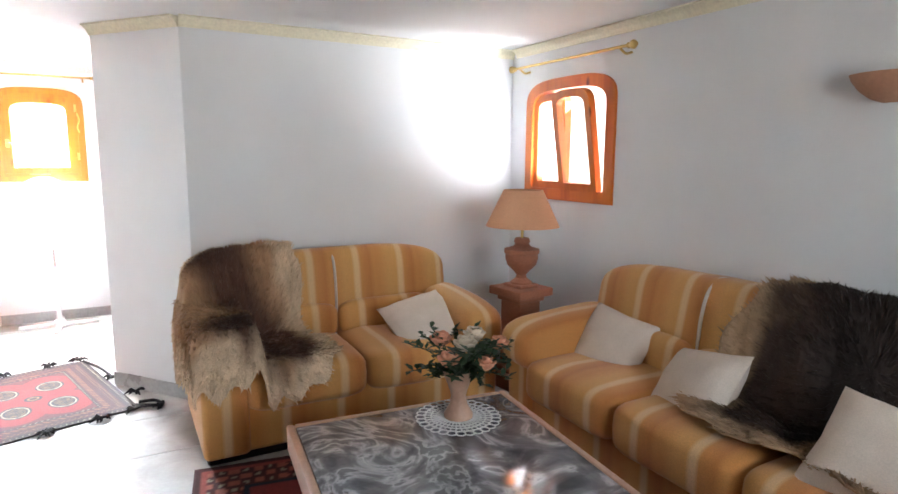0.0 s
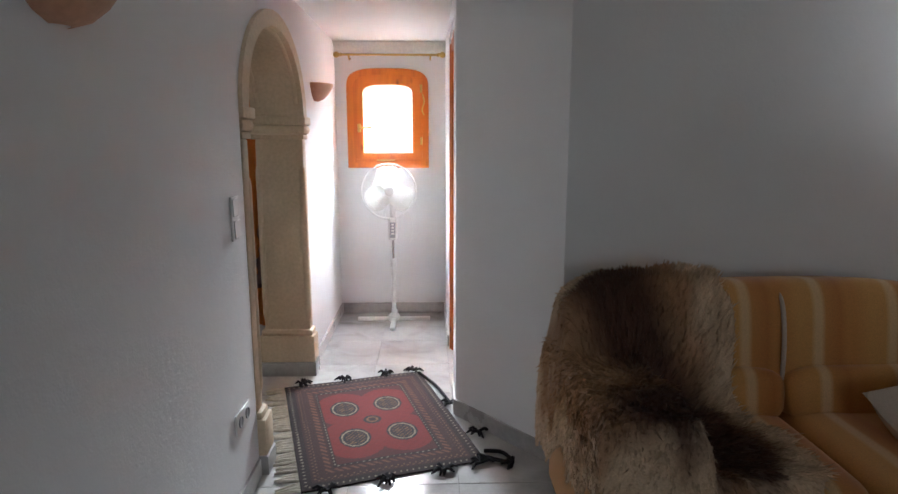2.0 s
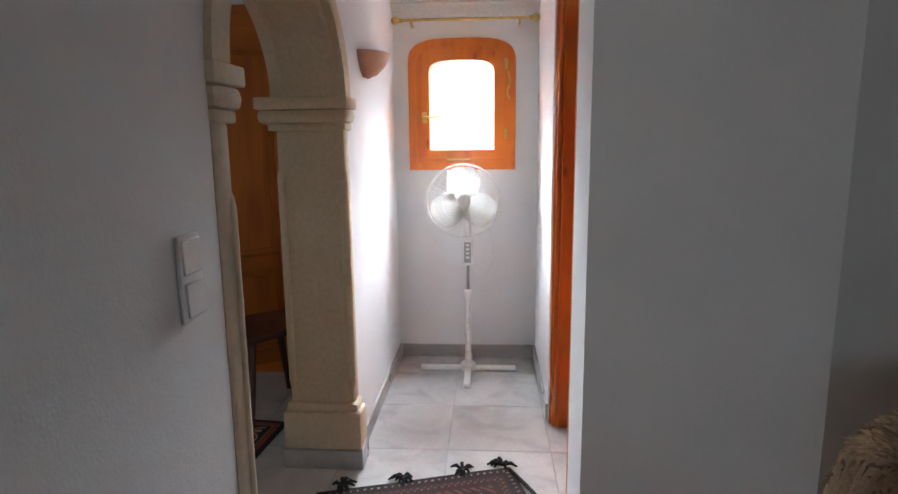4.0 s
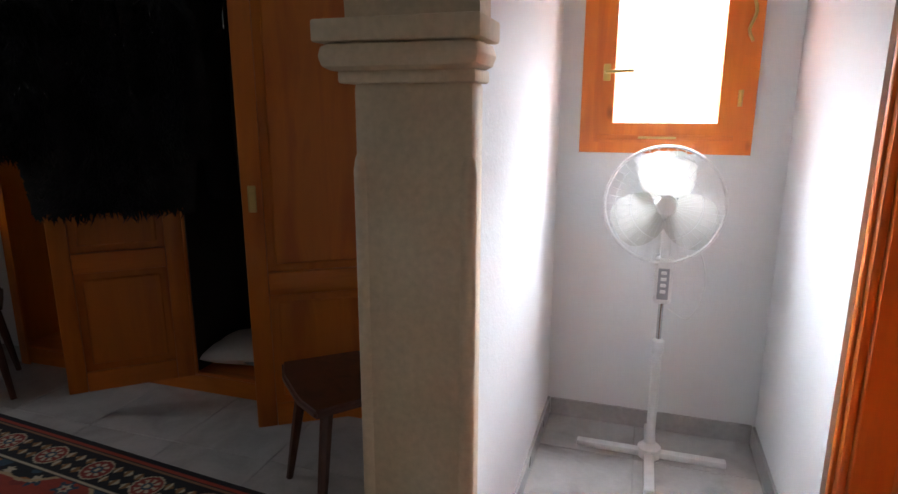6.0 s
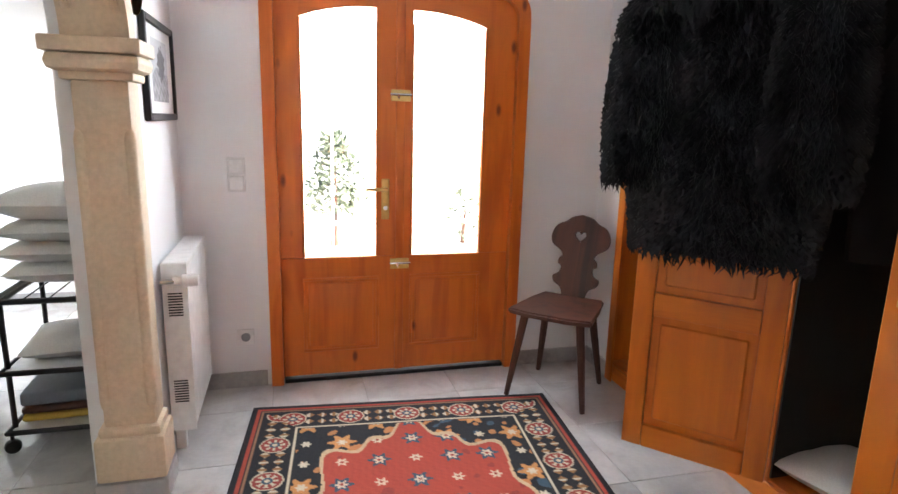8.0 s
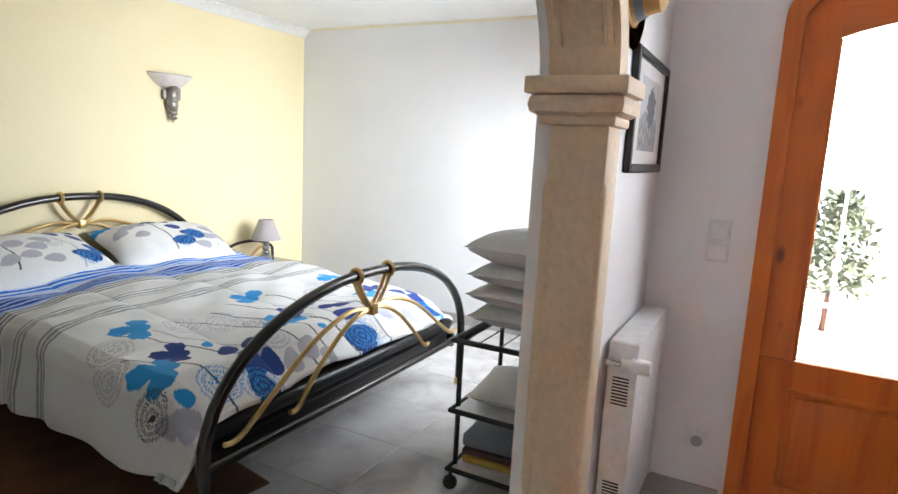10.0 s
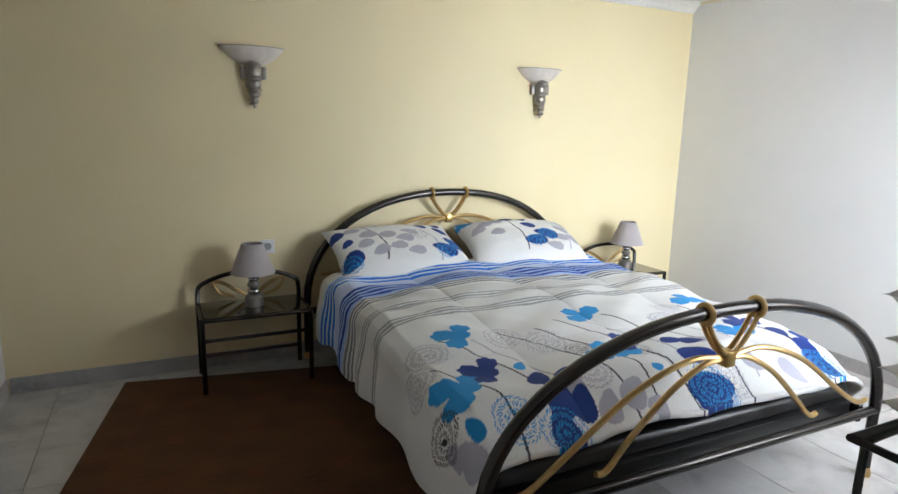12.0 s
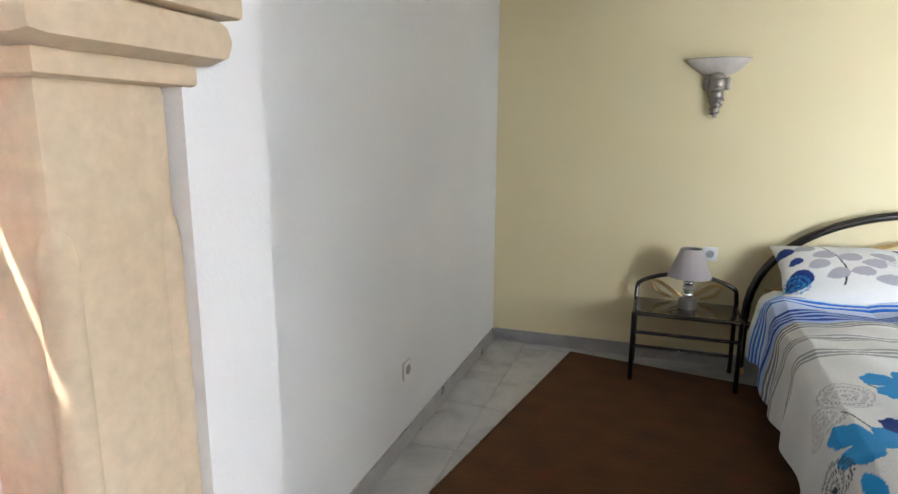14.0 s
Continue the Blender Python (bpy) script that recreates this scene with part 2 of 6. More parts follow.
# Polished grey marble with white veins.
MARBLE, mt, mp_ = nodes_of("grey_marble")
m_c = coords(mt)
m_a, m_b = node(mt, "TexNoise", Scale=4.0, Detail=8.0, Distortion=2.2), node(mt, "TexNoise", Scale=14.0, Detail=5.0, Distortion=1.0)
for n in (m_a, m_b):
    mt.links.new(m_c, n.inputs["Vector"])
m_col = ramp(mt, m_a.outputs[0], [(0.34, (0.10, 0.10, 0.11)), (0.47, (0.21, 0.21, 0.225)), (0.55, (0.50, 0.50, 0.52)), (0.60, (0.19, 0.19, 0.205))])
mt.links.new(mixed(mt, 0.5, m_col, ramp(mt, m_b.outputs[0], [(0.4, (0.6, 0.6, 0.62)), (0.6, (1, 1, 1))]), "MULTIPLY"), mp_.inputs["Base Color"])
mp_.inputs["Roughness"].default_value = 0.1

# Amber striped upholstery, the stripes running across the sofa's length.
SOFA, st, sp = nodes_of("striped_upholstery")
s_sep = st.nodes.new("ShaderNodeSeparateXYZ")
st.links.new(coords(st), s_sep.inputs[0])
s_mul = st.nodes.new("ShaderNodeMath")
s_mul.operation, s_mul.inputs[1].default_value = "MULTIPLY", 1 / 0.27
s_fr = st.nodes.new("ShaderNodeMath")
s_fr.operation = "FRACT"
st.links.new(s_sep.outputs[0], s_mul.inputs[0])
st.links.new(s_mul.outputs[0], s_fr.inputs[0])
amber, gold_, pale, rust = (0.62, 0.265, 0.06), (0.68, 0.34, 0.09), (0.76, 0.50, 0.25), (0.54, 0.20, 0.042)
s_col = ramp(st, s_fr.outputs[0], [(0.0, amber), (0.22, gold_), (0.40, gold_), (0.46, pale), (0.54, pale), (0.60, amber), (0.80, rust), (0.9, amber), (1.0, amber)])
s_n = node(st, "TexNoise", Scale=240.0, Detail=2.0)
st.links.new(coords(st), s_n.inputs["Vector"])
st.links.new(mixed(st, 1.0, s_col, ramp(st, s_n.outputs[0], [(0.3, (0.8, 0.8, 0.8)), (0.7, (1, 1, 1))]), "MULTIPLY"), sp.inputs["Base Color"])
sp.inputs["Roughness"].default_value, sp.inputs["Sheen Weight"].default_value = 0.7, 0.25
bumped(st, sp, s_n.outputs[0], 0.2, 0.002)

# ---- shape helpers ----
def finish(bm, name, material, smooth=True):
    me = bpy.data.meshes.new(name)
    bmesh.ops.recalc_face_normals(bm, faces=bm.faces)
    bm.to_mesh(me)
    bm.free()
    for m in material if isinstance(material, (list, tuple)) else [material]:
        me.materials.append(m)
    if smooth:
        me.polygons.foreach_set("use_smooth", [True] * len(me.polygons))
        me.set_sharp_from_angle(angle=radians(38))
    return me


def part(name, bm, material, parent=None, label="", at=None, smooth=True):
    """One mesh object, under a thing or a part."""
    ob = new(name, finish(bm, name, material, smooth))
    if at is not None:
        ob.matrix_basis = at
    ob.parent = parent
    return tagged(ob, label)


def thing(name, m, label, category, group=""):
    """An Empty at a thing's base, which carries its parts."""
    ob = new(name)
    ob.empty_display_size = 0.05
    ob.matrix_basis = m
    return tagged(ob, label, category, group)


def structure(name, bm, material, label="", category="", smooth=False):
    return tagged(part(name, bm, material, smooth=smooth), label, category, kind="structure")


def box(bm, lo, hi, bevel=0.0, seg=1, m=None):
    made = bmesh.ops.create_cube(bm, size=1.0)["verts"]
    c, s = [(a + b) / 2 for a, b in zip(lo, hi)], [abs(b - a) for a, b in zip(lo, hi)]
    bmesh.ops.transform(bm, matrix=Matrix.Translation(c) @ Matrix.Diagonal((*s, 1)), verts=made)
    if bevel:
        edges = list({e for v in made for e in v.link_edges})
        done = bmesh.ops.bevel(bm, geom=edges, offset=bevel, segments=seg, affect="EDGES", profile=0.5, clamp_overlap=True)
        made = list({v for f in done["faces"] for v in f.verts} | {v for v in made if v.is_valid})
    if m is not None:
        bmesh.ops.transform(bm, matrix=m, verts=made)
    return bm


def boxed(lo, hi, bevel=0.0, seg=1, m=None):
    return box(bmesh.new(), lo, hi, bevel, seg, m)


def prism(bm, outline, offset):
    """A solid from a closed outline of 3D points, pushed along offset."""
    a = [bm.verts.new(p) for p in outline]
    b = [bm.verts.new(Vector(p) + Vector(offset)) for p in outline]
    n = len(a)
    bm.faces.new(a)
    bm.faces.new(b[::-1])
    for i in range(n):
        bm.faces.new((a[i], b[i], b[(i + 1) % n], a[(i + 1) % n]))
    return bm


def lathe(bm, profile, seg=24, at=(0, 0, 0), m=None, turn=2 * math.pi):
    """Turns rows of (radius, height) about z."""
    rings, full = [], abs(turn - 2 * math.pi) < 1e-6
    count = seg if full else seg + 1
    for r, z in profile:
        ring = []
        for i in range(count):
            a = turn * i / seg
            p = Vector((r * math.cos(a), r * math.sin(a), z))
            ring.append(bm.verts.new((m @ p if m is not None else p) + Vector(at)))
        rings.append(ring)
    for lower, upper in zip(rings, rings[1:]):
        for i in range(seg):
            j = (i + 1) % count
            bm.faces.new((lower[i], lower[j], upper[j], upper[i]))
    if full:
        for ring, (r, _) in ((rings[0][::-1], profile[0]), (rings[-1], profile[-1])):
            if r > 1e-5:
                bm.faces.new(ring)
    return bm


def tube(bm, points, radius, seg=8, closed=False):
    """A round bar along points."""
    pts = [Vector(p) for p in points]
    n, rings, up = len(pts), [], None
    for i, p in enumerate(pts):
        ahead = (pts[(i + 1) % n] if closed or i + 1 < n else p) - (pts[i - 1] if closed or i else p)
        ahead.normalize()
        side = (up if up is not None else (Vector((0, 0, 1)) if abs(ahead.z) < 0.9 else Vector((1, 0, 0)))).cross(ahead)
        side.normalize()
        up = ahead.cross(side)
        rad = radius[i] if isinstance(radius, (list, tuple)) else radius
        rings.append([bm.verts.new(p + rad * (math.cos(2 * math.pi * k / seg) * side + math.sin(2 * math.pi * k / seg) * up)) for k in range(seg)])
    for i in range(n if closed else n - 1):
        a, b = rings[i], rings[(i + 1) % n]
        for k in range(seg):
            bm.faces.new((a[k], a[(k + 1) % seg], b[(k + 1) % seg], b[k]))
    if not closed:
        bm.faces.new(rings[0][::-1])
        bm.faces.new(rings[-1])
    return bm


def curve(controls, steps=8):
    """A smooth line through controls."""
    p = [Vector(c) for c in controls]
    p = [2 * p[0] - p[1], *p, 2 * p[-1] - p[-2]]
    out = []
    for i in range(1, len(p) - 2):
        for k in range(steps):
            t = k / steps
            out.append(0.5 * (2 * p[i] + (p[i + 1] - p[i - 1]) * t + (2 * p[i - 1] - 5 * p[i] + 4 * p[i + 1] - p[i + 2]) * t * t + (3 * p[i] - p[i - 1] - 3 * p[i + 1] + p[i + 2]) * t**3))
    return [*out, p[-2]]


def blob(bm, centre, half, power=(0.5, 0.5), seg=(28, 16), m=None, wobble=0.0, size=6.0):
    """A soft, rounded block (superellipsoid). Small powers are boxy."""
    def sp(v, e):
        return math.copysign(abs(v) ** e, v)

    rows = []
    for j in range(seg[1] + 1):
        lat = math.pi * (j / seg[1] - 0.5)
        row = []
        for i in range(seg[0]):
            lon = 2 * math.pi * i / seg[0]
            p = Vector((half[0] * sp(math.cos(lat), power[0]) * sp(math.cos(lon), power[1]), half[1] * sp(math.cos(lat), power[0]) * sp(math.sin(lon), power[1]), half[2] * sp(math.sin(lat), power[0])))
            if wobble:
                p += wobble * noise.noise_vector((p + Vector(centre)) * size)
            p = (m @ p if m is not None else p) + Vector(centre)
            row.append(bm.verts.new(p))
            if j in (0, seg[1]):
                break
        rows.append(row)
    for low, high in zip(rows, rows[1:]):
        for i in range(seg[0]):
            k = (i + 1) % seg[0]
            if len(low) == 1:
                bm.faces.new((low[0], high[k], high[i]))
            elif len(high) == 1:
                bm.faces.new((low[i], low[k], high[0]))
            else:
                bm.faces.new((low[i], low[k], high[k], high[i]))
    return bm


def arch_line(u0, u1, spring, rise, n=24, power=2.0):
    """Points (u, z) of an arch from u0 to u1; a power over 2 squares its shoulders."""
    mid, half, out = (u0 + u1) / 2, (u1 - u0) / 2, []
    for i in range(n + 1):
        a = math.pi * (1 - i / n)
        c, s = math.cos(a), math.sin(a)
        out.append((mid + half * math.copysign(abs(c) ** (2 / power), c), spring + rise * abs(s) ** (2 / power)))
    return out


def wall(axis, a0, a1, u0, u1, z0, z1, openings=()):
    """A wall between a0 and a1 across axis ('x' or 'y'), from u0 to u1, with openings (u0, u1, sill, spring, rise, power)."""
    bm = bmesh.new()

    def at(u, z):
        return (a0, u, z) if axis == "x" else (u, a0, z)

    off = (a1 - a0, 0, 0) if axis == "x" else (0, a1 - a0, 0)

    def slab(ua, ub, za, zb):
        if ub - ua > 1e-4 and zb - za > 1e-4:
            prism(bm, [at(ua, za), at(ub, za), at(ub, zb), at(ua, zb)], off)

    here = u0
    for oa, ob_, sill, spring, rise, power in sorted(openings):
        slab(here, oa, z0, z1)
        slab(oa, ob_, z0, sill)
        line = arch_line(oa, ob_, spring, rise, 24, power)
        prism(bm, [at(u, z) for u, z in line] + [at(ob_, z1), at(oa, z1)], off)
        here = ob_
    slab(here, u1, z0, z1)
    return bm


def band(outer, inner, put, offset):
    """A frame between two open lines of the same count, laid out by put(u, z) and made solid along offset."""
    bm = bmesh.new()
    off = Vector(offset)
    rows = [[bm.verts.new(Vector(put(*p)) + d) for p in line] for line in (outer, inner) for d in (Vector(), off)]
    oa, ob_, ia, ib = rows
    n = len(oa)
    for i in range(n - 1):
        bm.faces.new((oa[i], oa[i + 1], ia[i + 1], ia[i]))
        bm.faces.new((ob_[i], ib[i], ib[i + 1], ob_[i + 1]))
        bm.faces.new((oa[i], ob_[i], ob_[i + 1], oa[i + 1]))
        bm.faces.new((ia[i], ia[i + 1], ib[i + 1], ib[i]))
    bm.faces.new((oa[0], ia[0], ib[0], ob_[0]))
    bm.faces.new((oa[-1], ob_[-1], ib[-1], ia[-1]))
    return bm


def cloth(name, material, parent, nu, nv, place, colour, label="", thickness=0.0, at=None):
    """A sheet of nu by nv faces: place(u, v) gives arrays x, y, z, and colour(u, v) its pattern, for u and v from 0 to 1."""
    u, v = np.meshgrid(np.linspace(0, 1, nu + 1), np.linspace(0, 1, nv + 1), indexing="ij")
    xyz = np.stack([np.broadcast_to(a, u.shape) for a in place(u, v)], -1).reshape(-1, 3)
    rgb = np.stack([np.broadcast_to(a, u.shape) for a in colour(u, v)], -1).reshape(-1, 3)
    i = np.arange((nu + 1) * (nv + 1)).reshape(nu + 1, nv + 1)
    quads = np.stack([i[:-1, :-1], i[1:, :-1], i[1:, 1:], i[:-1, 1:]], -1).reshape(-1, 4)
    me = bpy.data.meshes.new(name)
    me.from_pydata(xyz.tolist(), [], quads.tolist())
    layer = me.color_attributes.new("pattern", "FLOAT_COLOR", "POINT")
    layer.data.foreach_set("color", np.concatenate([rgb, np.ones((len(rgb), 1))], 1).astype(np.float32).ravel())
    me.polygons.foreach_set("use_smooth", [True] * len(me.polygons))
    me.materials.append(material)
    ob = new(name, me)
    if at is not None:
        ob.matrix_basis = at
    ob.parent = parent
    if thickness:
        solid = ob.modifiers.new("thickness", "SOLIDIFY")
        solid.thickness, solid.offset = thickness, -1.0
    return tagged(ob, label)


def scatter_noise(u, v, scale, seed=0.0):
    """Smooth noise from -1 to 1 over arrays, as a sum of waves."""
    out = np.zeros(np.shape(u))
    rng = np.random.RandomState(int(seed * 10) + 7)
    for k in range(9):
        a, f, p = rng.uniform(0, 6.28), scale * rng.uniform(0.5, 1.9), rng.uniform(0, 6.28)
        out = out + np.sin(f * (u * math.cos(a) + v * math.sin(a)) * 6.28 + p)
    return out / 5.0

# ---- the building ----
LIV, HIGH = 2.15, 2.36   # ceilings of the living side and of the hall and bedroom
structure("wall_arch", wall("x", -1.565, -1.335, -1.2, 6.3, 0, HIGH, [(3.82, 5.03, 0.0, 1.53, 0.46, 2.0)]), PLASTER, "white plastered wall with a sandstone arch", "wall")
structure("wall_east_bedroom", boxed((-1.635, 0.43, 0), (-1.567, 3.478, HIGH)), PLASTER, "white plastered bedroom wall", "wall")
structure("wall_wardrobe_end", boxed((-1.637, 5.95, 0), (-1.567, 6.29, HIGH)), PLASTER, "white plastered wall beside the wardrobe", "wall")
structure("wall_window", wall("x", 2.096, 2.396, -1.2, 3.85, 0, HIGH, [(2.83, 3.64, 1.16, 1.72, 0.185, 3.4)]), PLASTER, "white plastered wall with a small arched window", "wall")
pier = bmesh.new()
prism(pier, [(-0.055, 3.85, 0), (-0.478, 4.38, 0), (-0.478, 4.66, 0), (-0.2, 4.66, 0), (-0.2, 4.10, 0), (2.396, 4.10, 0), (2.396, 3.85, 0)], (0, 0, HIGH))
structure("wall_sofa", pier, PLASTER, "white plastered wall with a slanting corner", "wall")
structure("wall_corridor", wall("x", -0.478, -0.2, 4.66, 6.3, 0, HIGH, [(4.672, 5.418, 0.0, 2.034, 0.0, 2.0)]), PLASTER, "white plastered corridor wall with a door", "wall")
structure("wall_north", wall("y", 6.29, 6.59, -1.635, 0.0, 0, HIGH, [(-1.235, -0.625, 1.20, 1.78, 0.165, 3.4)]), PLASTER, "white plastered wall with a small arched window", "wall")
structure("wall_hall_arch", wall("y", 3.58, 3.80, -4.43, -1.567, 0, HIGH, [(-3.60, -2.02, 0.0, 1.59, 0.49, 2.0)]), PLASTER, "white plastered wall with a sandstone arch", "wall")
structure("wall_hall_return", boxed((-2.095, 3.48, 0), (-1.567, 3.577, HIGH)), PLASTER, "white plastered return beside the arch", "wall")
structure("wall_hall_jamb", boxed((-2.095, 3.5771, 0), (-2.024, 3.639, 1.585)), PLASTER, "white plastered jamb beside the arch", "wall")
structure("wall_entrance", wall("x", -4.72, -4.43, 3.58, 6.55, 0, HIGH, [(4.20, 5.49, 0.0, 1.86, 0.20, 3.2)]), PLASTER, "white plastered wall with the front door", "wall")
structure("wall_wardrobe", boxed((-4.43, 6.50, 0), (-1.635, 6.65, HIGH)), PLASTER, "white plastered wall behind the wardrobe", "wall")
structure("wall_wardrobe_side", boxed((-4.43, 5.98, 0), (-4.17, 6.50, HIGH)), PLASTER, "white plastered wall beside the wardrobe", "wall")
structure("wall_wardrobe_top", boxed((-4.17, 6.00, 2.10), (-1.635, 6.50, HIGH)), PLASTER, "white plastered wall above the wardrobe", "wall")
structure("wall_south_bedroom", wall("y", 0.15, 0.43, -6.40, -1.567, 0, HIGH), YELLOW, "pale yellow plastered bedroom wall", "wall")
structure("wall_west_bedroom", boxed((-6.40, 0.43, 0), (-6.14, 3.80, HIGH)), PLASTER, "white plastered bedroom wall", "wall")
structure("wall_north_bedroom", wall("y", 3.58, 3.80, -6.14, -4.72, 0, HIGH, [(-5.95, -4.75, 0.75, 1.95, 0.0, 2.0)]), PLASTER, "white plastered bedroom wall", "wall")
structure("wall_south_living", wall("y", -1.45, -1.2, -1.635, 2.396, 0, HIGH, [(0.335, 1.665, 0.875, 2.025, 0.0, 2.0)]), PLASTER, "white plastered living room wall", "wall")
structure("ceiling_living", boxed((-1.335, -1.2, LIV), (2.096, 3.85, HIGH + 0.1)), CEILING, "white painted ceiling", "ceiling")
structure("ceiling_corridor", boxed((-1.335, 3.85, LIV), (-0.05, 6.29, HIGH + 0.1)), CEILING, "white painted ceiling", "ceiling")
structure("ceiling_hall", boxed((-4.72, 3.80, HIGH), (-1.567, 6.65, HIGH + 0.1)), CEILING, "white painted ceiling", "ceiling")
structure("ceiling_bedroom", boxed((-6.40, 0.15, HIGH), (-1.567, 3.80, HIGH + 0.1)), CEILING, "white painted ceiling", "ceiling")
# Two unseen slabs, added outside to block the direct sun.
structure("sun_block", boxed((-2.2, 6.66, 2.40), (0.6, 7.12, 2.52)), PLASTER, "unseen white slab added to keep sun off the corridor window", "roof")
structure("sun_block", boxed((-6.6, 3.82, 2.40), (-4.75, 5.3, 2.52)), PLASTER, "unseen white slab added to keep sun off the bedroom opening", "roof")
structure("floor", boxed((-6.40, -1.45, -0.12), (2.396, 6.65, -0.004)), GROUT, "light grey glazed floor tiles with thin joints", "floor")

# ---- openings: stone arches, windows, doors ----
def stone_arch(name, m, half, spring, rise, wide, label):
    """A sandstone arch in local x (across the opening) and y (through the wall)."""
    ob = thing(name, m, label, "arch")
    w = wide / 2
    for side in (-1, 1):
        inner = side * half
        outer = side * (half + (0.085 if wide > 0.2 else 0.14))

        def slab(a, b, y, z0, z1, bevel, front=1.0):
            return boxed((min(a, b), -w - (y - w) * front, z0), (max(a, b), y, z1), bevel, 2)

        lip = (0.25 if side < 0 else 0.6) if wide > 0.2 else 1.0   # the capitals stand out less on the living room side

        pillar = part("pillar", slab(inner, outer, w, 0.26, spring - 0.12, 0.014), STONE, ob)
        part("plinth", slab(inner - side * 0.035, outer, w + 0.03, 0.085, 0.25, 0.012), STONE, pillar)
        part("plinth_tile", slab(inner - side * 0.04, outer, w + 0.034, 0.0, 0.083, 0.003), SKIRT, pillar)
        part("plinth_moulding", slab(inner - side * 0.02, outer, w + 0.018, 0.245, 0.285, 0.016), STONE, pillar)
        for y in (-w, w):
            bead = bmesh.new()
            tube(bead, [(inner + side * 0.013, y - math.copysign(0.013, y), z) for z in (0.34, 0.355, 0.38, spring - 0.31, spring - 0.285, spring - 0.27)], [0.010, 0.016, 0.020, 0.020, 0.016, 0.010], 14)
            part("bead", bead, STONE, pillar)
        capital = part("capital", slab(inner - side * 0.075, outer, w + 0.055, spring - 0.045, spring, 0.006, lip), STONE, ob)
        part("capital_roll", slab(inner - side * 0.07, outer, w + 0.052, spring - 0.10, spring - 0.043, 0.026, lip), STONE, capital)
        part("capital_neck", slab(inner - side * 0.03, outer, w + 0.02, spring - 0.125, spring - 0.098, 0.006, lip), STONE, capital)
    outer_line = arch_line(-half - 0.085, half + 0.085, spring, rise + 0.07, 32)
    inner_line = arch_line(-half, half, spring, rise, 32)
    arc = band(outer_line, inner_line, lambda u, z: (u, -w - 0.012, z), (0, 2 * w + 0.024, 0))
    vault = part("vault", arc, STONE, ob)
    for y in (-w, w):
        line = [(u, y * 0.8, z) for u, z in arch_line(-half + 0.004, half - 0.004, spring, rise - 0.004, 32)]
        part("bead", tube(bmesh.new(), line[2:-2], 0.012, 8), STONE, vault)
    return ob


stone_arch("stone_arch", pose(-1.466, 4.43, 0, 0, 0, 90), 0.525, 1.535, 0.39, 0.272, "pale sandstone arch with moulded capitals and plinths")
stone_arch("stone_arch", pose(-2.81, 3.725, 0), 0.735, 1.59, 0.42, 0.17, "pale sandstone arch between hall and bedroom")


def rect_arch(u0, u1, z0, spring, rise, power=3.4, n=24):
    return [(u0, z0), *arch_line(u0, u1, spring, rise, n, power), (u1, z0)]


def arched_frame(u0, u1, z0, spring, rise, width, put, offset, low=None):
    """A closed frame with an arched head; low is the height of its bottom rail."""
    low = width if low is None else low
    outer = rect_arch(u0, u1, z0, spring, rise)
    inner = rect_arch(u0 + width, u1 - width, z0 + low, spring - width * 0.3, rise - width * 0.7)
    bm = band(outer, inner, put, offset)
    off = Vector(offset)
    a, b, c, d = [Vector(put(*p)) for p in (outer[0], outer[-1], inner[-1], inner[0])]
    prism(bm, [a, b, c, d], off)
    return bm


def pane(u0, u1, z0, spring, rise, put, offset):
    return prism(bmesh.new(), [put(u, z) for u, z in rect_arch(u0, u1, z0, spring, rise)], offset)


def handle(parent, m):
    """A brass lever on a small plate; local y points into the room, x along the lever."""
    h = part("handle", boxed((-0.014, 0, -0.032), (0.014, 0.008, 0.032), 0.004, 2), BRASS, parent, "brass lever handle", m)
    part("lever", tube(bmesh.new(), curve([(0, 0.006, 0), (0, 0.035, 0), (0.012, 0.045, 0), (0.10, 0.045, -0.004)], 5), 0.007, 8), BRASS, h)
    return h


def corridor_window():
    ob = tagged(new("window_1"), "small arched pine window with a brass handle", "window", kind="structure")
    ob.matrix_basis = pose(-0.93, 6.29, 0)

    def put(u, z):
        return (u, -0.018, z)

    part("window_frame", arched_frame(-0.318, 0.319, 1.19, 1.79, 0.165, 0.058, put, (0, 0.10, 0)), PINE, ob)
    sash = part("sash", arched_frame(-0.268, 0.269, 1.232, 1.768, 0.138, 0.076, lambda u, z: (u, -0.034, z), (0, 0.06, 0)), PINE, ob)
    part("pane", pane(-0.195, 0.196, 1.30, 1.75, 0.085, lambda u, z: (u, 0.0, z), (0, 0.006, 0)), GLASS, sash).visible_shadow = False
    part("rain_bar", boxed((-0.25, -0.040, 1.243), (0.25, -0.034, 1.262), 0.002), PINE_X, sash)
    handle(sash, pose(-0.222, -0.034, 1.50, 0, 0, 0) @ pose(0, 0, 0, 0, 0, 180) @ pose(0, 0, 0, 0, 180, 0))
    for z in (1.40, 1.86 - 0.06):
        part("hinge", lathe(bmesh.new(), [(0.008, -0.03), (0.009, 0.03)], 10, (0.262, -0.04, z)), BRASS, sash)
    part("stay", tube(bmesh.new(), [(-0.09, -0.045, 1.252), (0.05, -0.045, 1.252)], 0.005, 6), BRASS, sash)
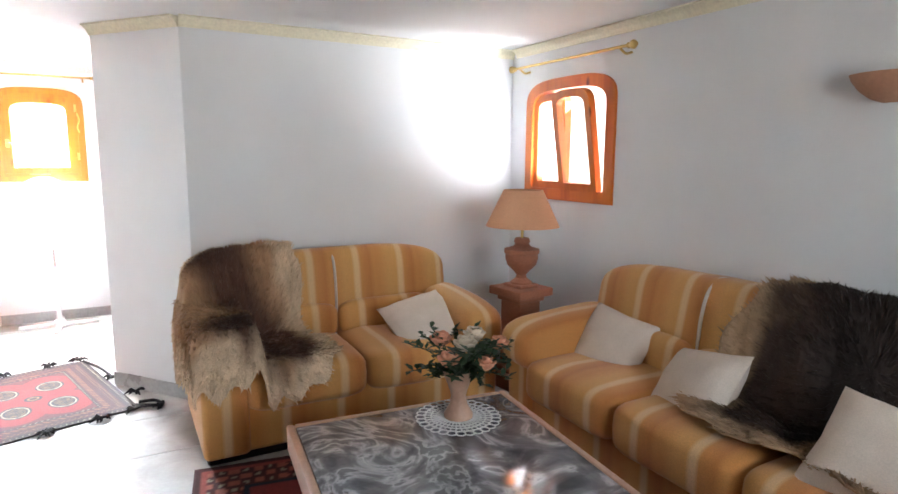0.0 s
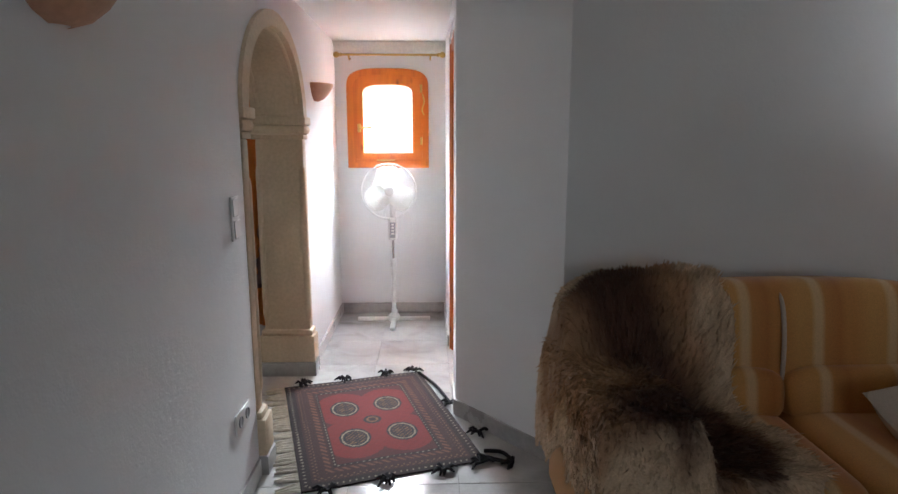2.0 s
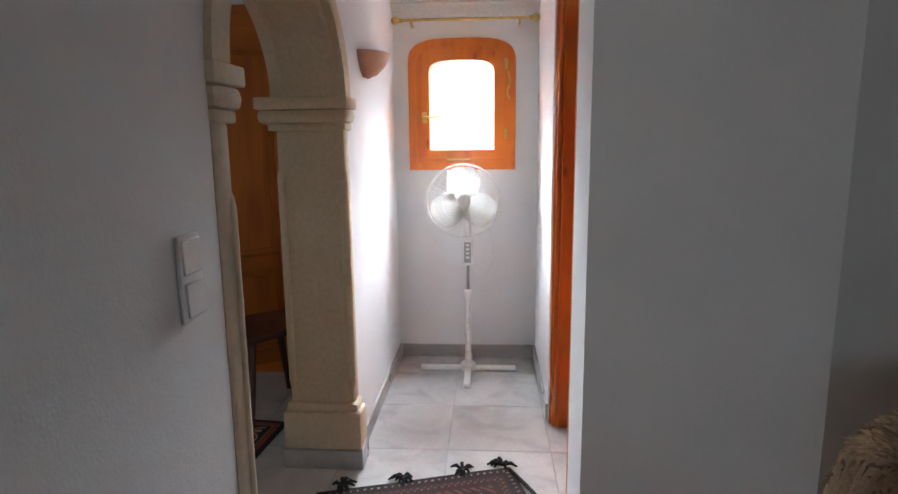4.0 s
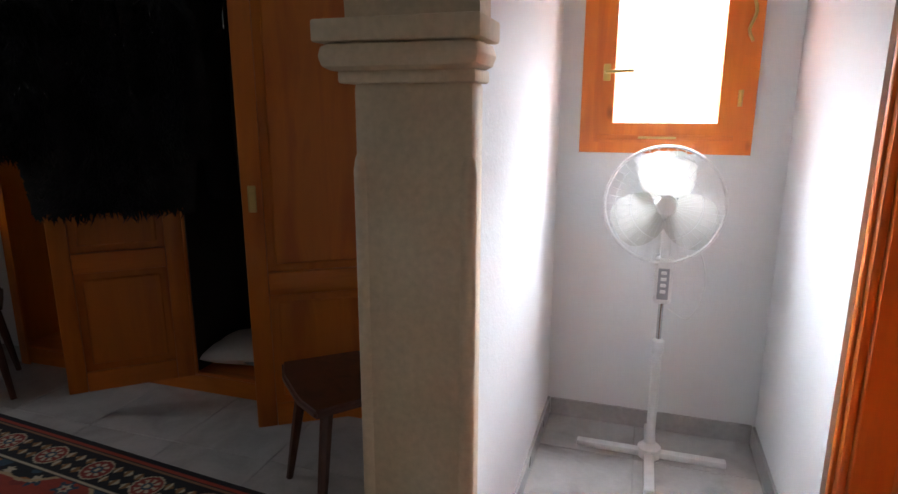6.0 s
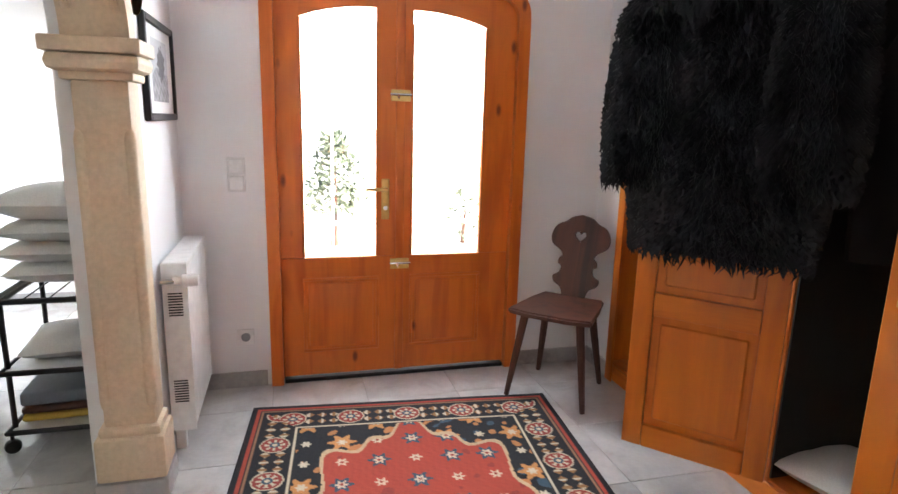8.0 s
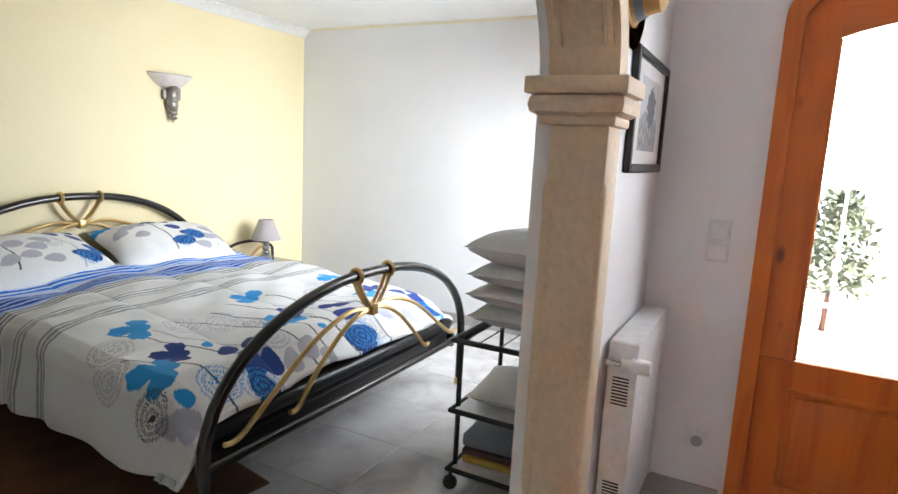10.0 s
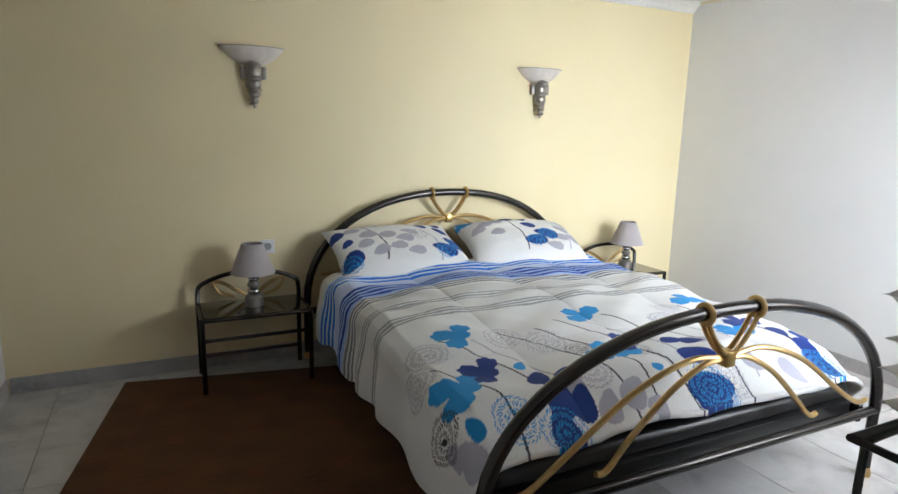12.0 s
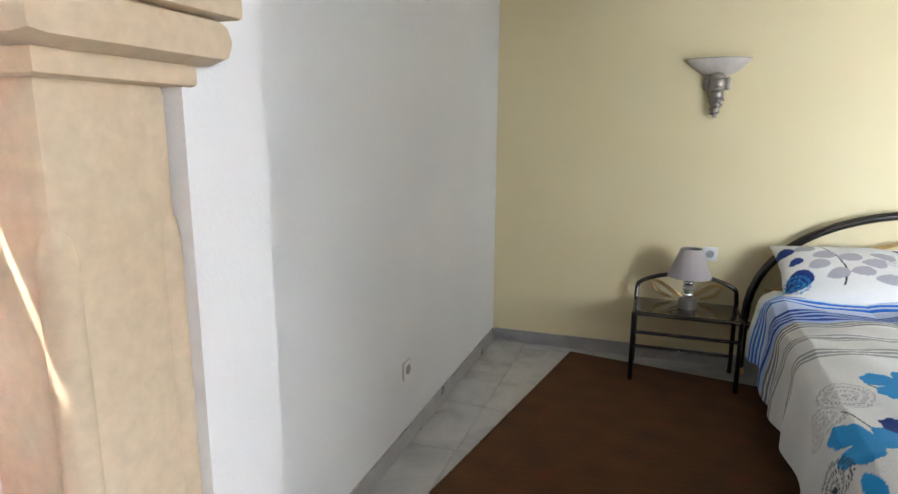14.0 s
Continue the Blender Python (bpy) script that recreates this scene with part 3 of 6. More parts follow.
    part("scissor_stay", tube(bmesh.new(), curve([(0.272, -0.04, 1.76), (0.285, -0.045, 1.70), (0.268, -0.045, 1.64), (0.283, -0.045, 1.60)], 4), 0.006, 6), BRASS, sash)


corridor_window()


def living_window():
    ob = tagged(new("window_2"), "small arched pine window with a tilted sash", "window", kind="structure")
    ob.matrix_basis = pose(2.096, 3.232, 0, 0, 0, -90)   # local x runs to -y, local y into the wall

    def put(u, z):
        return (u, -0.018, z)

    part("window_frame", arched_frame(-0.42, 0.42, 1.15, 1.73, 0.185, 0.07, put, (0, 0.10, 0)), PINE, ob)
    left = part("sash", arched_frame(-0.355, -0.03, 1.215, 1.72, 0.11, 0.05, lambda u, z: (u, 0.0, z), (0, 0.05, 0)), PINE, ob)
    part("pane", pane(-0.31, -0.075, 1.26, 1.70, 0.075, lambda u, z: (u, 0.02, z), (0, 0.006, 0)), GLASS, left).visible_shadow = False
    handle(left, pose(-0.05, 0.0, 1.48) @ pose(0, 0, 0, 0, 0, 180))
    m = pose(0, 0, 1.22, 9.0, 0, 0)
    right = part("sash", arched_frame(-0.04, 0.30, 0.0, 0.50, 0.11, 0.045, lambda u, z: (u, -0.02, z), (0, 0.045, 0)), PINE, ob, "", m)
    part("pane", pane(0.0, 0.26, 0.045, 0.48, 0.075, lambda u, z: (u, 0.0, z), (0, 0.006, 0)), GLASS, right).visible_shadow = False


living_window()


# Unseen window, added as a source for the light from the south.
def added_south_window():
    ob = tagged(new("window_3"), "unseen pine window added to light the living room", "window", kind="structure")
    ob.matrix_basis = pose(1.0, -1.2, 0)
    for lo, hi in (((-0.66, -0.06, 0.88), (0.66, 0.018, 0.95)), ((-0.66, -0.06, 1.95), (0.66, 0.018, 2.02)), ((-0.66, -0.06, 0.951), (-0.59, 0.018, 1.949)), ((0.59, -0.06, 0.951), (0.66, 0.018, 1.949))):
        part("window_frame", boxed(lo, hi, 0.006, 2), PINE, ob)
    part("pane", boxed((-0.585, -0.03, 0.955), (0.585, -0.024, 1.945)), GLASS, ob).visible_shadow = False


added_south_window()


def curtain_rod(m, length, label):
    """A brass rod with scrolled ends on two brackets, along local x."""
    ob = thing("curtain_rod", m, label, "curtain rod")
    part("rod", tube(bmesh.new(), [(-length / 2, 0, 0), (length / 2, 0, 0)], 0.0085, 10), BRASS, ob)
    for s in (-1, 1):
        part("finial", lathe(bmesh.new(), [(0.008, 0), (0.016, 0.008), (0.010, 0.018), (0.022, 0.034), (0.024, 0.046), (0.014, 0.062), (0.0, 0.066)], 14, (s * length / 2, 0, 0), pose(0, 0, 0, 0, 90 * s, 0)), BRASS, ob)
        part("bracket", tube(bmesh.new(), curve([(s * (length / 2 - 0.05), 0.085, -0.02), (s * (length / 2 - 0.05), 0.04, -0.03), (s * (length / 2 - 0.05), 0, -0.008)], 5), 0.007, 8), BRASS, ob)
    return ob


curtain_rod(pose(-0.905, 6.205, 2.045), 0.72, "thin brass curtain rod with knob ends above the window")
curtain_rod(pose(2.01, 3.18, 2.005, 0, 0, -90), 1.02, "thin brass curtain rod with scrolled ends above the window")


def corridor_door():
    ob = tagged(new("door_1"), "closed varnished pine door in a moulded frame", "door", kind="structure")
    ob.matrix_basis = pose(-0.443, 5.045, 0)
    for y0, y1 in ((-0.37, -0.30), (0.30, 0.37)):
        part("casing", boxed((-0.022, y0, 0), (0.0, y1, 2.03), 0.006, 2), PINE, ob)
        s = 1 if y0 > 0 else -1
        part("casing_bead", boxed((-0.032, s * 0.335 - 0.012, 0), (-0.02, s * 0.335 + 0.012, 2.0), 0.005, 2), PINE, ob)
        part("jamb", boxed((0.001, min(s * 0.288, s * 0.322), 0), (0.16, max(s * 0.288, s * 0.322), 1.955), 0.003), PINE, ob)
    part("casing_head", boxed((-0.022, -0.37, 1.955), (0.0, 0.37, 2.03), 0.006, 2), PINE_Y, ob)
    leaf = part("leaf", boxed((0.09, -0.285, 0.008), (0.13, 0.285, 1.95), 0.003), PINE, ob)
    for z0, z1 in ((0.14, 0.85), (1.0, 1.82)):
        part("panel", boxed((0.08, -0.19, z0), (0.092, 0.19, z1), 0.008, 2), PINE, leaf)
    for z in (0.3, 1.0, 1.7):
        part("hinge", lathe(bmesh.new(), [(0.008, -0.04), (0.008, 0.04)], 8, (0.085, 0.284, z)), BRASS, leaf)
    handle(leaf, pose(0.088, -0.24, 1.02, 0, 0, 90))


corridor_door()

# Skirting tiles, cornices and painted lines.
def skirting(a, b, inward):
    """A row of skirting from a to b (x, y), set out from the wall towards inward."""
    a, b, n = Vector((*a, 0)), Vector((*b, 0)), Vector((*inward, 0)) * 0.011
    bm = prism(bmesh.new(), [a, b, b + n, a + n], (0, 0, 0.082))
    structure("baseboard", bm, SKIRT, "grey tile skirting along the wall", "skirting")


for a, b, n in (((-1.335, -1.2), (-1.335, 3.81), (1, 0)), ((-1.335, 5.045), (-1.335, 6.29), (1, 0)), ((-1.32, 6.29), (-0.49, 6.29), (0, -1)), ((-0.478, 5.42), (-0.478, 6.278), (-1, 0)), ((-0.478, 4.38), (-0.478, 4.655), (-1, 0)), ((-0.055, 3.85), (-0.478, 4.38), (-0.78, -0.62)), ((-0.04, 3.85), (2.096, 3.85), (0, -1)), ((2.096, -1.2), (2.096, 3.83), (-1, 0)),
                ((-1.635, 0.45), (-1.635, 3.48), (-1, 0)), ((-6.12, 0.43), (-1.65, 0.43), (0, 1)), ((-6.14, 0.43), (-6.14, 3.58), (1, 0)), ((-4.42, 3.80), (-3.62, 3.80), (0, 1)), ((-4.43, 3.815), (-4.43, 4.16), (1, 0)), ((-4.43, 5.53), (-4.43, 5.98), (1, 0)), ((-4.415, 5.98), (-4.17, 5.98), (0, -1)), ((-1.565, 5.05), (-1.565, 5.94), (-1, 0))):
    skirting(a, b, n)


def cornice(a, b, inward, z, size, material, label):
    a, b, n = Vector((*a, z)), Vector((*b, z)), Vector((*inward, 0)).normalized()
    steps = [(0, -1.0), (0.18, -1.0), (0.25, -0.78), (0.45, -0.5), (0.72, -0.28), (0.80, -0.2), (1.0, -0.16), (1.0, 0), (0, 0)]
    outline = [a + n * u * size + Vector((0, 0, v * size)) for u, v in steps]
    structure("cornice", prism(bmesh.new(), outline, b - a), material, label, "cornice")


cornice((-6.14, 0.43), (-1.635, 0.43), (0, 1), HIGH - 0.001, 0.07, CORNICE, "white moulded cornice above the yellow wall")
cornice((-6.14, 0.50), (-6.14, 3.58), (1, 0), HIGH - 0.001, 0.02, TRIM, "thin cream strip under the ceiling")
cornice((-0.055, 3.85), (2.096, 3.85), (0, -1), LIV - 0.001, 0.055, TRIM, "cream moulded cornice under the ceiling")
cornice((2.096, -1.2), (2.096, 3.79), (-1, 0), LIV - 0.001, 0.055, TRIM, "cream moulded cornice under the ceiling")
cornice((-0.055, 3.85), (-0.478, 4.38), (-0.78, -0.62), LIV - 0.001, 0.055, TRIM, "cream moulded cornice under the ceiling")
cornice((-1.335, 6.29), (-0.478, 6.29), (0, -1), LIV - 0.001, 0.075, CORNICE, "cream cove above the corridor window")

# ---- living room ----
def smooth(x, a, b):
    t = np.clip((np.asarray(x, float) - a) / (b - a), 0, 1)
    return t * t * (3 - 2 * t)


def sofa(name, m, length, label, seats):
    """Local x along the sofa, y from the front to the back."""
    ob = thing(name, m, label, "sofa", "striped sofas")
    half, inner = length / 2, length / 2 - 0.22
    part("plinth", boxed((-half + 0.05, 0.09, 0.0), (half - 0.05, 0.78, 0.05), 0.01), BLACK, ob)
    part("base", boxed((-half + 0.04, 0.05, 0.05), (half - 0.04, 0.80, 0.30), 0.03, 3), SOFA, ob)
    w = 2 * inner / seats
    for i in range(seats):
        x = -inner + w * (i + 0.5)
        cushion = bmesh.new()
        blob(cushion, (x, 0.29, 0.345), (w / 2 + 0.004, 0.31, 0.115), (0.42, 0.25), (40, 18), None, 0.008, 5.0)
        part("seat_cushion", cushion, SOFA, ob)
        low = bmesh.new()
        blob(low, (x, 0.57, 0.50), (w / 2 + 0.002, 0.12, 0.105), (0.5, 0.25), (36, 14), pose(0, 0, 0, -10, 0, 0), 0.006, 5.0)
        part("lumbar_cushion", low, SOFA, ob)
    back = bmesh.new()
    blob(back, (0, 0.665, 0.645), (half - 0.07, 0.145, 0.25), (0.5, 0.46), (64, 24), pose(0, 0, 0, -9, 0, 0), 0.010, 4.0)
    rest = part("backrest", back, SOFA, ob)
    for i in range(1, seats):
        x = -inner + w * i
        line = curve([(x, 0.515, 0.50), (x, 0.512, 0.62), (x, 0.525, 0.74), (x, 0.56, 0.84), (x, 0.64, 0.893), (x, 0.75, 0.86)], 5)
        part("piping", tube(bmesh.new(), line, 0.008, 6), CUSHION, rest)
    for s in (-1, 1):
        x = s * (half - 0.135)
        arm = part("arm", boxed((x - 0.105, 0.034, 0.045), (x + 0.105, 0.77, 0.50), 0.03, 3), SOFA, ob)
        roll = bmesh.new()
        blob(roll, (x, 0.36, 0.50), (0.135, 0.385, 0.135), (0.62, 0.42), (40, 20), pose(0, 0, 0, 3, 0, 0), 0.008, 5.0)
        part("arm_roll", roll, SOFA, arm)
    return ob


loveseat = sofa("loveseat", pose(0.65, 2.93, 0), 1.62, "amber striped two-seat sofa with rolled arms", 2)
long_sofa = sofa("sofa", pose(1.30, 1.66, 0, 0, 0, -90), 2.2, "amber striped three-seat sofa with rolled arms", 3)


def sofa_top(x, y, half):
    """The height of a sofa's upper surface, softened as a hide lies on it."""
    a = np.abs(x)
    crown = 0.66 + 0.245 * np.clip(1 - np.clip(a / (half - 0.02), 0, 1) ** 4.5, 0, 1) ** 0.22
    back = 0.465 + (crown - 0.465) * smooth(y, 0.36, 0.60) - 0.30 * smooth(y, 0.70, 0.88)
    arm = 0.64 * (1 - smooth(half - a, 0.26, 0.38)) * (1 - smooth(y, 0.74, 0.90))
    drop = 1.5 * np.clip(-0.035 - y, 0, None) + 1.6 * np.clip(a - half + 0.02, 0, None)
    return np.maximum(back, arm) - drop + 0.026


def hide(name, parent_pose, half, centre, reach, turn, label, colours, seed, spine):
    ragged = lambda v: 1 + 0.20 * scatter_noise(np.cos(6.283 * v), np.sin(6.283 * v), 0.8, seed) + 0.07 * np.cos(4 * 6.283 * v + 0.6) + 0.03 * np.sin(23 * 6.283 * v)

    def plan(u, v):
        a, r = 6.283 * v + turn, u * ragged(v)
        return centre[0] + r * reach[0] * np.cos(a), centre[1] + r * reach[1] * np.sin(a)

    def place(u, v):
        x, y = plan(u, v)
        z = sofa_top(x, y, half)
        wave = 0.034 * np.abs(scatter_noise(x, y, 2.4, seed + 1)) + 0.010 * np.abs(scatter_noise(x, y, 7.0, seed + 2))
        over = half + 0.004
        x = np.where(np.abs(x) > over, np.sign(x) * (over + 0.06 * (np.abs(x) - over) + 0.4 * wave), x)
        y = np.where(y < -0.055, -0.055 + 0.12 * (y + 0.055) - wave, y)
        return x, y - 0.6 * wave * smooth(y, 0.3, 0.5), z + 0.7 * wave

    def colour(u, v):
        x, y = plan(u, v)
        dark, mid, pale = [np.array(c)[:, None, None] for c in colours]
        n = scatter_noise(x, y, 2.5, seed + 3)
        line = np.abs(x - spine[0] - spine[1] * (0.65 - y) + 0.04 * n)
        patch = np.hypot(x - spine[2], y - spine[3]) * (1 + 0.25 * n)
        k = smooth(np.minimum(line, patch), 0.07, 0.23)
        e = smooth(u + 0.12 * scatter_noise(x, y, 4.0, seed + 4), 0.66, 0.95)
        tone = (dark * (1 - k) + mid * k) * (1 - e) + pale * e
        return tone * (1 + 0.14 * scatter_noise(x, y, 14.0, seed + 5))

    ob = tagged(cloth(name, HIDE, None, 70, 160, place, colour, label, 0.010, parent_pose), category="hide")
    # Tufts of hair that lie along the hide.
    rng = np.random.RandomState(int(seed) + 20)
    k = 16000
    u, v = np.sqrt(rng.uniform(0.0, 1.0, (k, 1))), rng.uniform(0, 1, (k, 1))
    base = np.stack([a[:, 0] for a in place(u, v)], 1)
    ahead = np.stack([a[:, 0] for a in place(np.clip(u + 0.03, 0, 1.05), v)], 1) - base
    ahead /= np.linalg.norm(ahead, axis=1, keepdims=True) + 1e-6
    ahead += rng.normal(0, 0.22, (k, 3)) + np.array([0, 0, 0.10])
    side = np.cross(ahead, rng.normal(0, 1, (k, 3)))
    side /= np.linalg.norm(side, axis=1, keepdims=True) + 1e-6
    long_ = rng.uniform(0.014, 0.032, (k, 1))
    tip = base + ahead * long_ + np.array([0, 0, 0.006])
    xyz = np.stack([base + side * 0.004, base - side * 0.004, tip], 1).reshape(-1, 3)
    rgb = np.repeat(np.stack([np.broadcast_to(a, u.shape)[:, 0] for a in colour(u, v)], 1) * rng.uniform(0.85, 1.15, (k, 1)), 3, 0)
    me = bpy.data.meshes.new("hair")
    me.from_pydata(xyz.tolist(), [], np.arange(3 * k).reshape(-1, 3).tolist())
    layer = me.color_attributes.new("pattern", "FLOAT_COLOR", "POINT")
    layer.data.foreach_set("color", np.concatenate([rgb, np.ones((3 * k, 1))], 1).astype(np.float32).ravel())
    me.materials.append(HIDE)
    hair = tagged(new("hair", me), "short tawny hair" if seed < 2 else "dark short hair", kind="stuff")
    hair.parent = ob
    return ob


hide("animal_hide", pose(0.65, 2.93, 0), 0.81, (-0.60, 0.33), (0.44, 0.57), 1.085, "tawny animal hide draped over the loveseat arm", ((0.10, 0.040, 0.020), (0.43, 0.235, 0.115), (0.72, 0.53, 0.35)), 1, (-0.64, 0.55, -0.60, 0.02))
hide("animal_hide", pose(1.30, 1.66, 0, 0, 0, -90), 1.10, (0.42, 0.48), (0.52, 0.44), 0.9, "dark brown and cream hide over the sofa back", ((0.020, 0.010, 0.006), (0.045, 0.020, 0.010), (0.46, 0.30, 0.17)), 3, (0.35, 0.2, 0.45, 0.6))


def cushion(m, size, label, material, name="cushion", group="scatter cushions", thick=0.09):
    """A stuffed square with pulled corners, lying in local x and y."""
    bm = bmesh.new()
    n = 18
    grid = {}
    for side in (1, -1):
        for i in range(n + 1):
            for k in range(n + 1):
                a, b = 2 * i / n - 1, 2 * k / n - 1
                edge = (1 - abs(a) ** 2.6) * (1 - abs(b) ** 2.6)
                if side < 0 and (i in (0, n) or k in (0, n)):
                    grid[side, i, k] = grid[1, i, k]
                    continue
                pull = 1 - 0.055 * (1 - abs(a * b)) * (max(abs(a), abs(b)) ** 4)
                z = side * thick * max(edge, 0) ** 0.55 + 0.004 * noise.noise(Vector((a * 3, b * 3, side)))
                grid[side, i, k] = bm.verts.new((a * size[0] / 2 * pull, b * size[1] / 2 * pull, z))
        for i in range(n):
            for k in range(n):
                bm.faces.new([grid[side, i, k], grid[side, i + 1, k], grid[side, i + 1, k + 1], grid[side, i, k + 1]])
    return tagged(part(name, bm, material, None, label, m), category=name, group=group)


cushion(pose(1.07, 3.17, 0.50, 36, -8, 10), (0.42, 0.37), "pale linen cushion leaning on the loveseat", CUSHION)
cushion(pose(1.70, 2.36, 0.50, 58, 8, -82), (0.38, 0.36), "pale linen cushion leaning on the striped sofa", CUSHION)
cushion(pose(1.62, 1.80, 0.485, 50, -12, -100), (0.40, 0.38), "pale linen cushion leaning on the striped sofa", CUSHION)
cushion(pose(1.56, 1.05, 0.52, 40, 10, -78), (0.42, 0.40), "pale linen cushion on the striped sofa", CUSHION)


def coffee_table():
    ob = thing("coffee_table", pose(0.495, 1.70, 0, 0, 0, -5.5), "low table with a grey marble top and stone edge", "table")
    part("tabletop", boxed((-0.425, -0.595, 0.405), (0.425, 0.595, 0.432), 0.004, 2), MARBLE, ob)
    for lo, hi in (((-0.455, -0.625, 0.33), (-0.427, 0.625, 0.433)), ((0.427, -0.625, 0.33), (0.455, 0.625, 0.433)), ((-0.427, -0.625, 0.33), (0.427, -0.597, 0.433)), ((-0.427, 0.597, 0.33), (0.427, 0.625, 0.433))):
        part("edge", boxed(lo, hi, 0.008, 3), PEACH_STONE, ob)
    part("apron", boxed((-0.425, -0.595, 0.35), (0.425, 0.595, 0.403), 0.004), PEACH_STONE, ob)
    for y in (-0.38, 0.38):
        part("leg", boxed((-0.27, y - 0.10, 0.0), (0.27, y + 0.10, 0.35), 0.02, 3), PEACH_STONE, ob)


coffee_table()


def doily(m):
    bm = bmesh.new()
    for i in range(28):
        a = 2 * math.pi * i / 28
        loop = [(0.145 * math.cos(a) + 0.018 * math.cos(b), 0.145 * math.sin(a) + 0.018 * math.sin(b), 0.002) for b in [2 * math.pi * k / 10 for k in range(10)]]
        tube(bm, loop, 0.0026, 5, True)
    for r in (0.128, 0.105, 0.085, 0.06):
        tube(bm, [(r * math.cos(a), r * math.sin(a), 0.002) for a in [2 * math.pi * k / 48 for k in range(48)]], 0.003, 5, True)
    for i in range(36):
        a = 2 * math.pi * i / 36
        tube(bm, [(0.04 * math.cos(a), 0.04 * math.sin(a), 0.002), (0.13 * math.cos(a + 0.12), 0.13 * math.sin(a + 0.12), 0.002)], 0.0028, 5)
    lathe(bm, [(0.0, 0.0005), (0.05, 0.001), (0.05, 0.004), (0.0, 0.004)], 24)
    tagged(part("doily", bm, PILLOW, None, "white crocheted doily on the marble table", m), category="doily")


doily(pose(0.70, 2.13, 0.433))


def flower_vase(m):
    ob = thing("flower_vase", m, "peach footed vase with artificial roses", "vase")
    part("vase", lathe(bmesh.new(), [(0.0, 0), (0.055, 0), (0.056, 0.012), (0.034, 0.05), (0.028, 0.085), (0.040, 0.125), (0.062, 0.175), (0.070, 0.19), (0.062, 0.19), (0.034, 0.13), (0.0, 0.12)], 28), PEACH_STONE, ob)
    rng = random.Random(4)
    heads = [(-0.075, -0.06, 0.27, 0.040, PETAL), (0.01, -0.03, 0.31, 0.042, PETAL_WHITE), (0.085, 0.03, 0.32, 0.040, PETAL_WHITE), (0.14, -0.06, 0.30, 0.036, PETAL), (-0.03, 0.09, 0.30, 0.04, PETAL), (0.05, -0.11, 0.25, 0.036, PETAL)]
    for x, y, z, r, mat in heads:
        bm = bmesh.new()
        for ring, (count, tilt, size) in enumerate(((3, 0.25, 0.5), (5, 0.55, 0.75), (6, 0.95, 1.0))):
            for k in range(count):
                a = 2 * math.pi * k / count + ring * 0.7
                m2 = Matrix.Translation((x, y, z)) @ Matrix.Rotation(a, 4, "Z") @ Matrix.Rotation(tilt, 4, "Y")
                blob(bm, (0, 0, 0), (r * 0.22, r * 0.75 * size, r * 0.85 * size), (1, 1), (10, 6), None)
                bmesh.ops.transform(bm, matrix=m2 @ Matrix.Translation((r * 0.30 * (ring + 0.5), 0, 0)), verts=bm.verts[-52:])
        part("rose", bm, mat, ob)
        part("stem", tube(bmesh.new(), curve([(x * 0.25, y * 0.25, 0.13), (x * 0.6, y * 0.6, 0.20), (x, y, z - 0.02)], 4), 0.003, 5), LEAF, ob)
    for k in range(38):
        a = rng.uniform(0, 6.28)
        reach, rise = rng.uniform(0.09, 0.21), rng.uniform(0.16, 0.33)
        bm = bmesh.new()
        end = Vector((reach * math.cos(a), reach * math.sin(a), rise))
        line = curve([(0, 0, 0.13), tuple(0.5 * end + Vector((0, 0, 0.10))), tuple(end)], 6)
        tube(bm, line, 0.0022, 4)
        for p in line[4:]:
            for s in (-1, 1):
                d = Vector((rng.uniform(-1, 1), rng.uniform(-1, 1), rng.uniform(-0.4, 0.6))).normalized()
                side = d.cross(Vector((0, 0, 1))).normalized() * 0.011
                tip, mid = Vector(p) + d * rng.uniform(0.028, 0.045), Vector(p) + d * 0.016 + Vector((0, 0, 0.004))
                vs = [bm.verts.new(q) for q in (p, mid + side, tip, mid - side)]
                bm.faces.new(vs)
                bm.faces.new([bm.verts.new(Vector(q.co) - Vector((0, 0, 0.0012))) for q in vs][::-1])
        part("leaf_spray", bm, LEAF, ob)


flower_vase(pose(0.70, 2.13, 0.438))


def pedestal(m):
    ob = thing("pedestal", m, "square terracotta column pedestal", "pedestal")
    for name, w, z0, z1, b in (("base", 0.135, 0, 0.10, 0.012), ("foot", 0.115, 0.10, 0.14, 0.016), ("shaft", 0.085, 0.14, 0.55, 0.006), ("neck", 0.105, 0.55, 0.585, 0.014), ("top", 0.14, 0.585, 0.635, 0.008)):
        part(name, boxed((-w, -w, z0), (w, w, z1), b, 3), TERRACOTTA, ob)


def urn_lamp(m):
    ob = thing("table_lamp", m, "terracotta urn lamp with a peach cone shade", "lamp")
    part("foot", boxed((-0.075, -0.075, 0), (0.075, 0.075, 0.02), 0.004, 2), TERRACOTTA, ob)
    part("urn", lathe(bmesh.new(), [(0.0, 0.018), (0.068, 0.018), (0.066, 0.03), (0.034, 0.055), (0.030, 0.075), (0.050, 0.10), (0.088, 0.135), (0.10, 0.175), (0.098, 0.20), (0.108, 0.212), (0.106, 0.232), (0.06, 0.245), (0.042, 0.262), (0.050, 0.28), (0.04, 0.30), (0.0, 0.30)], 32), TERRACOTTA, ob)
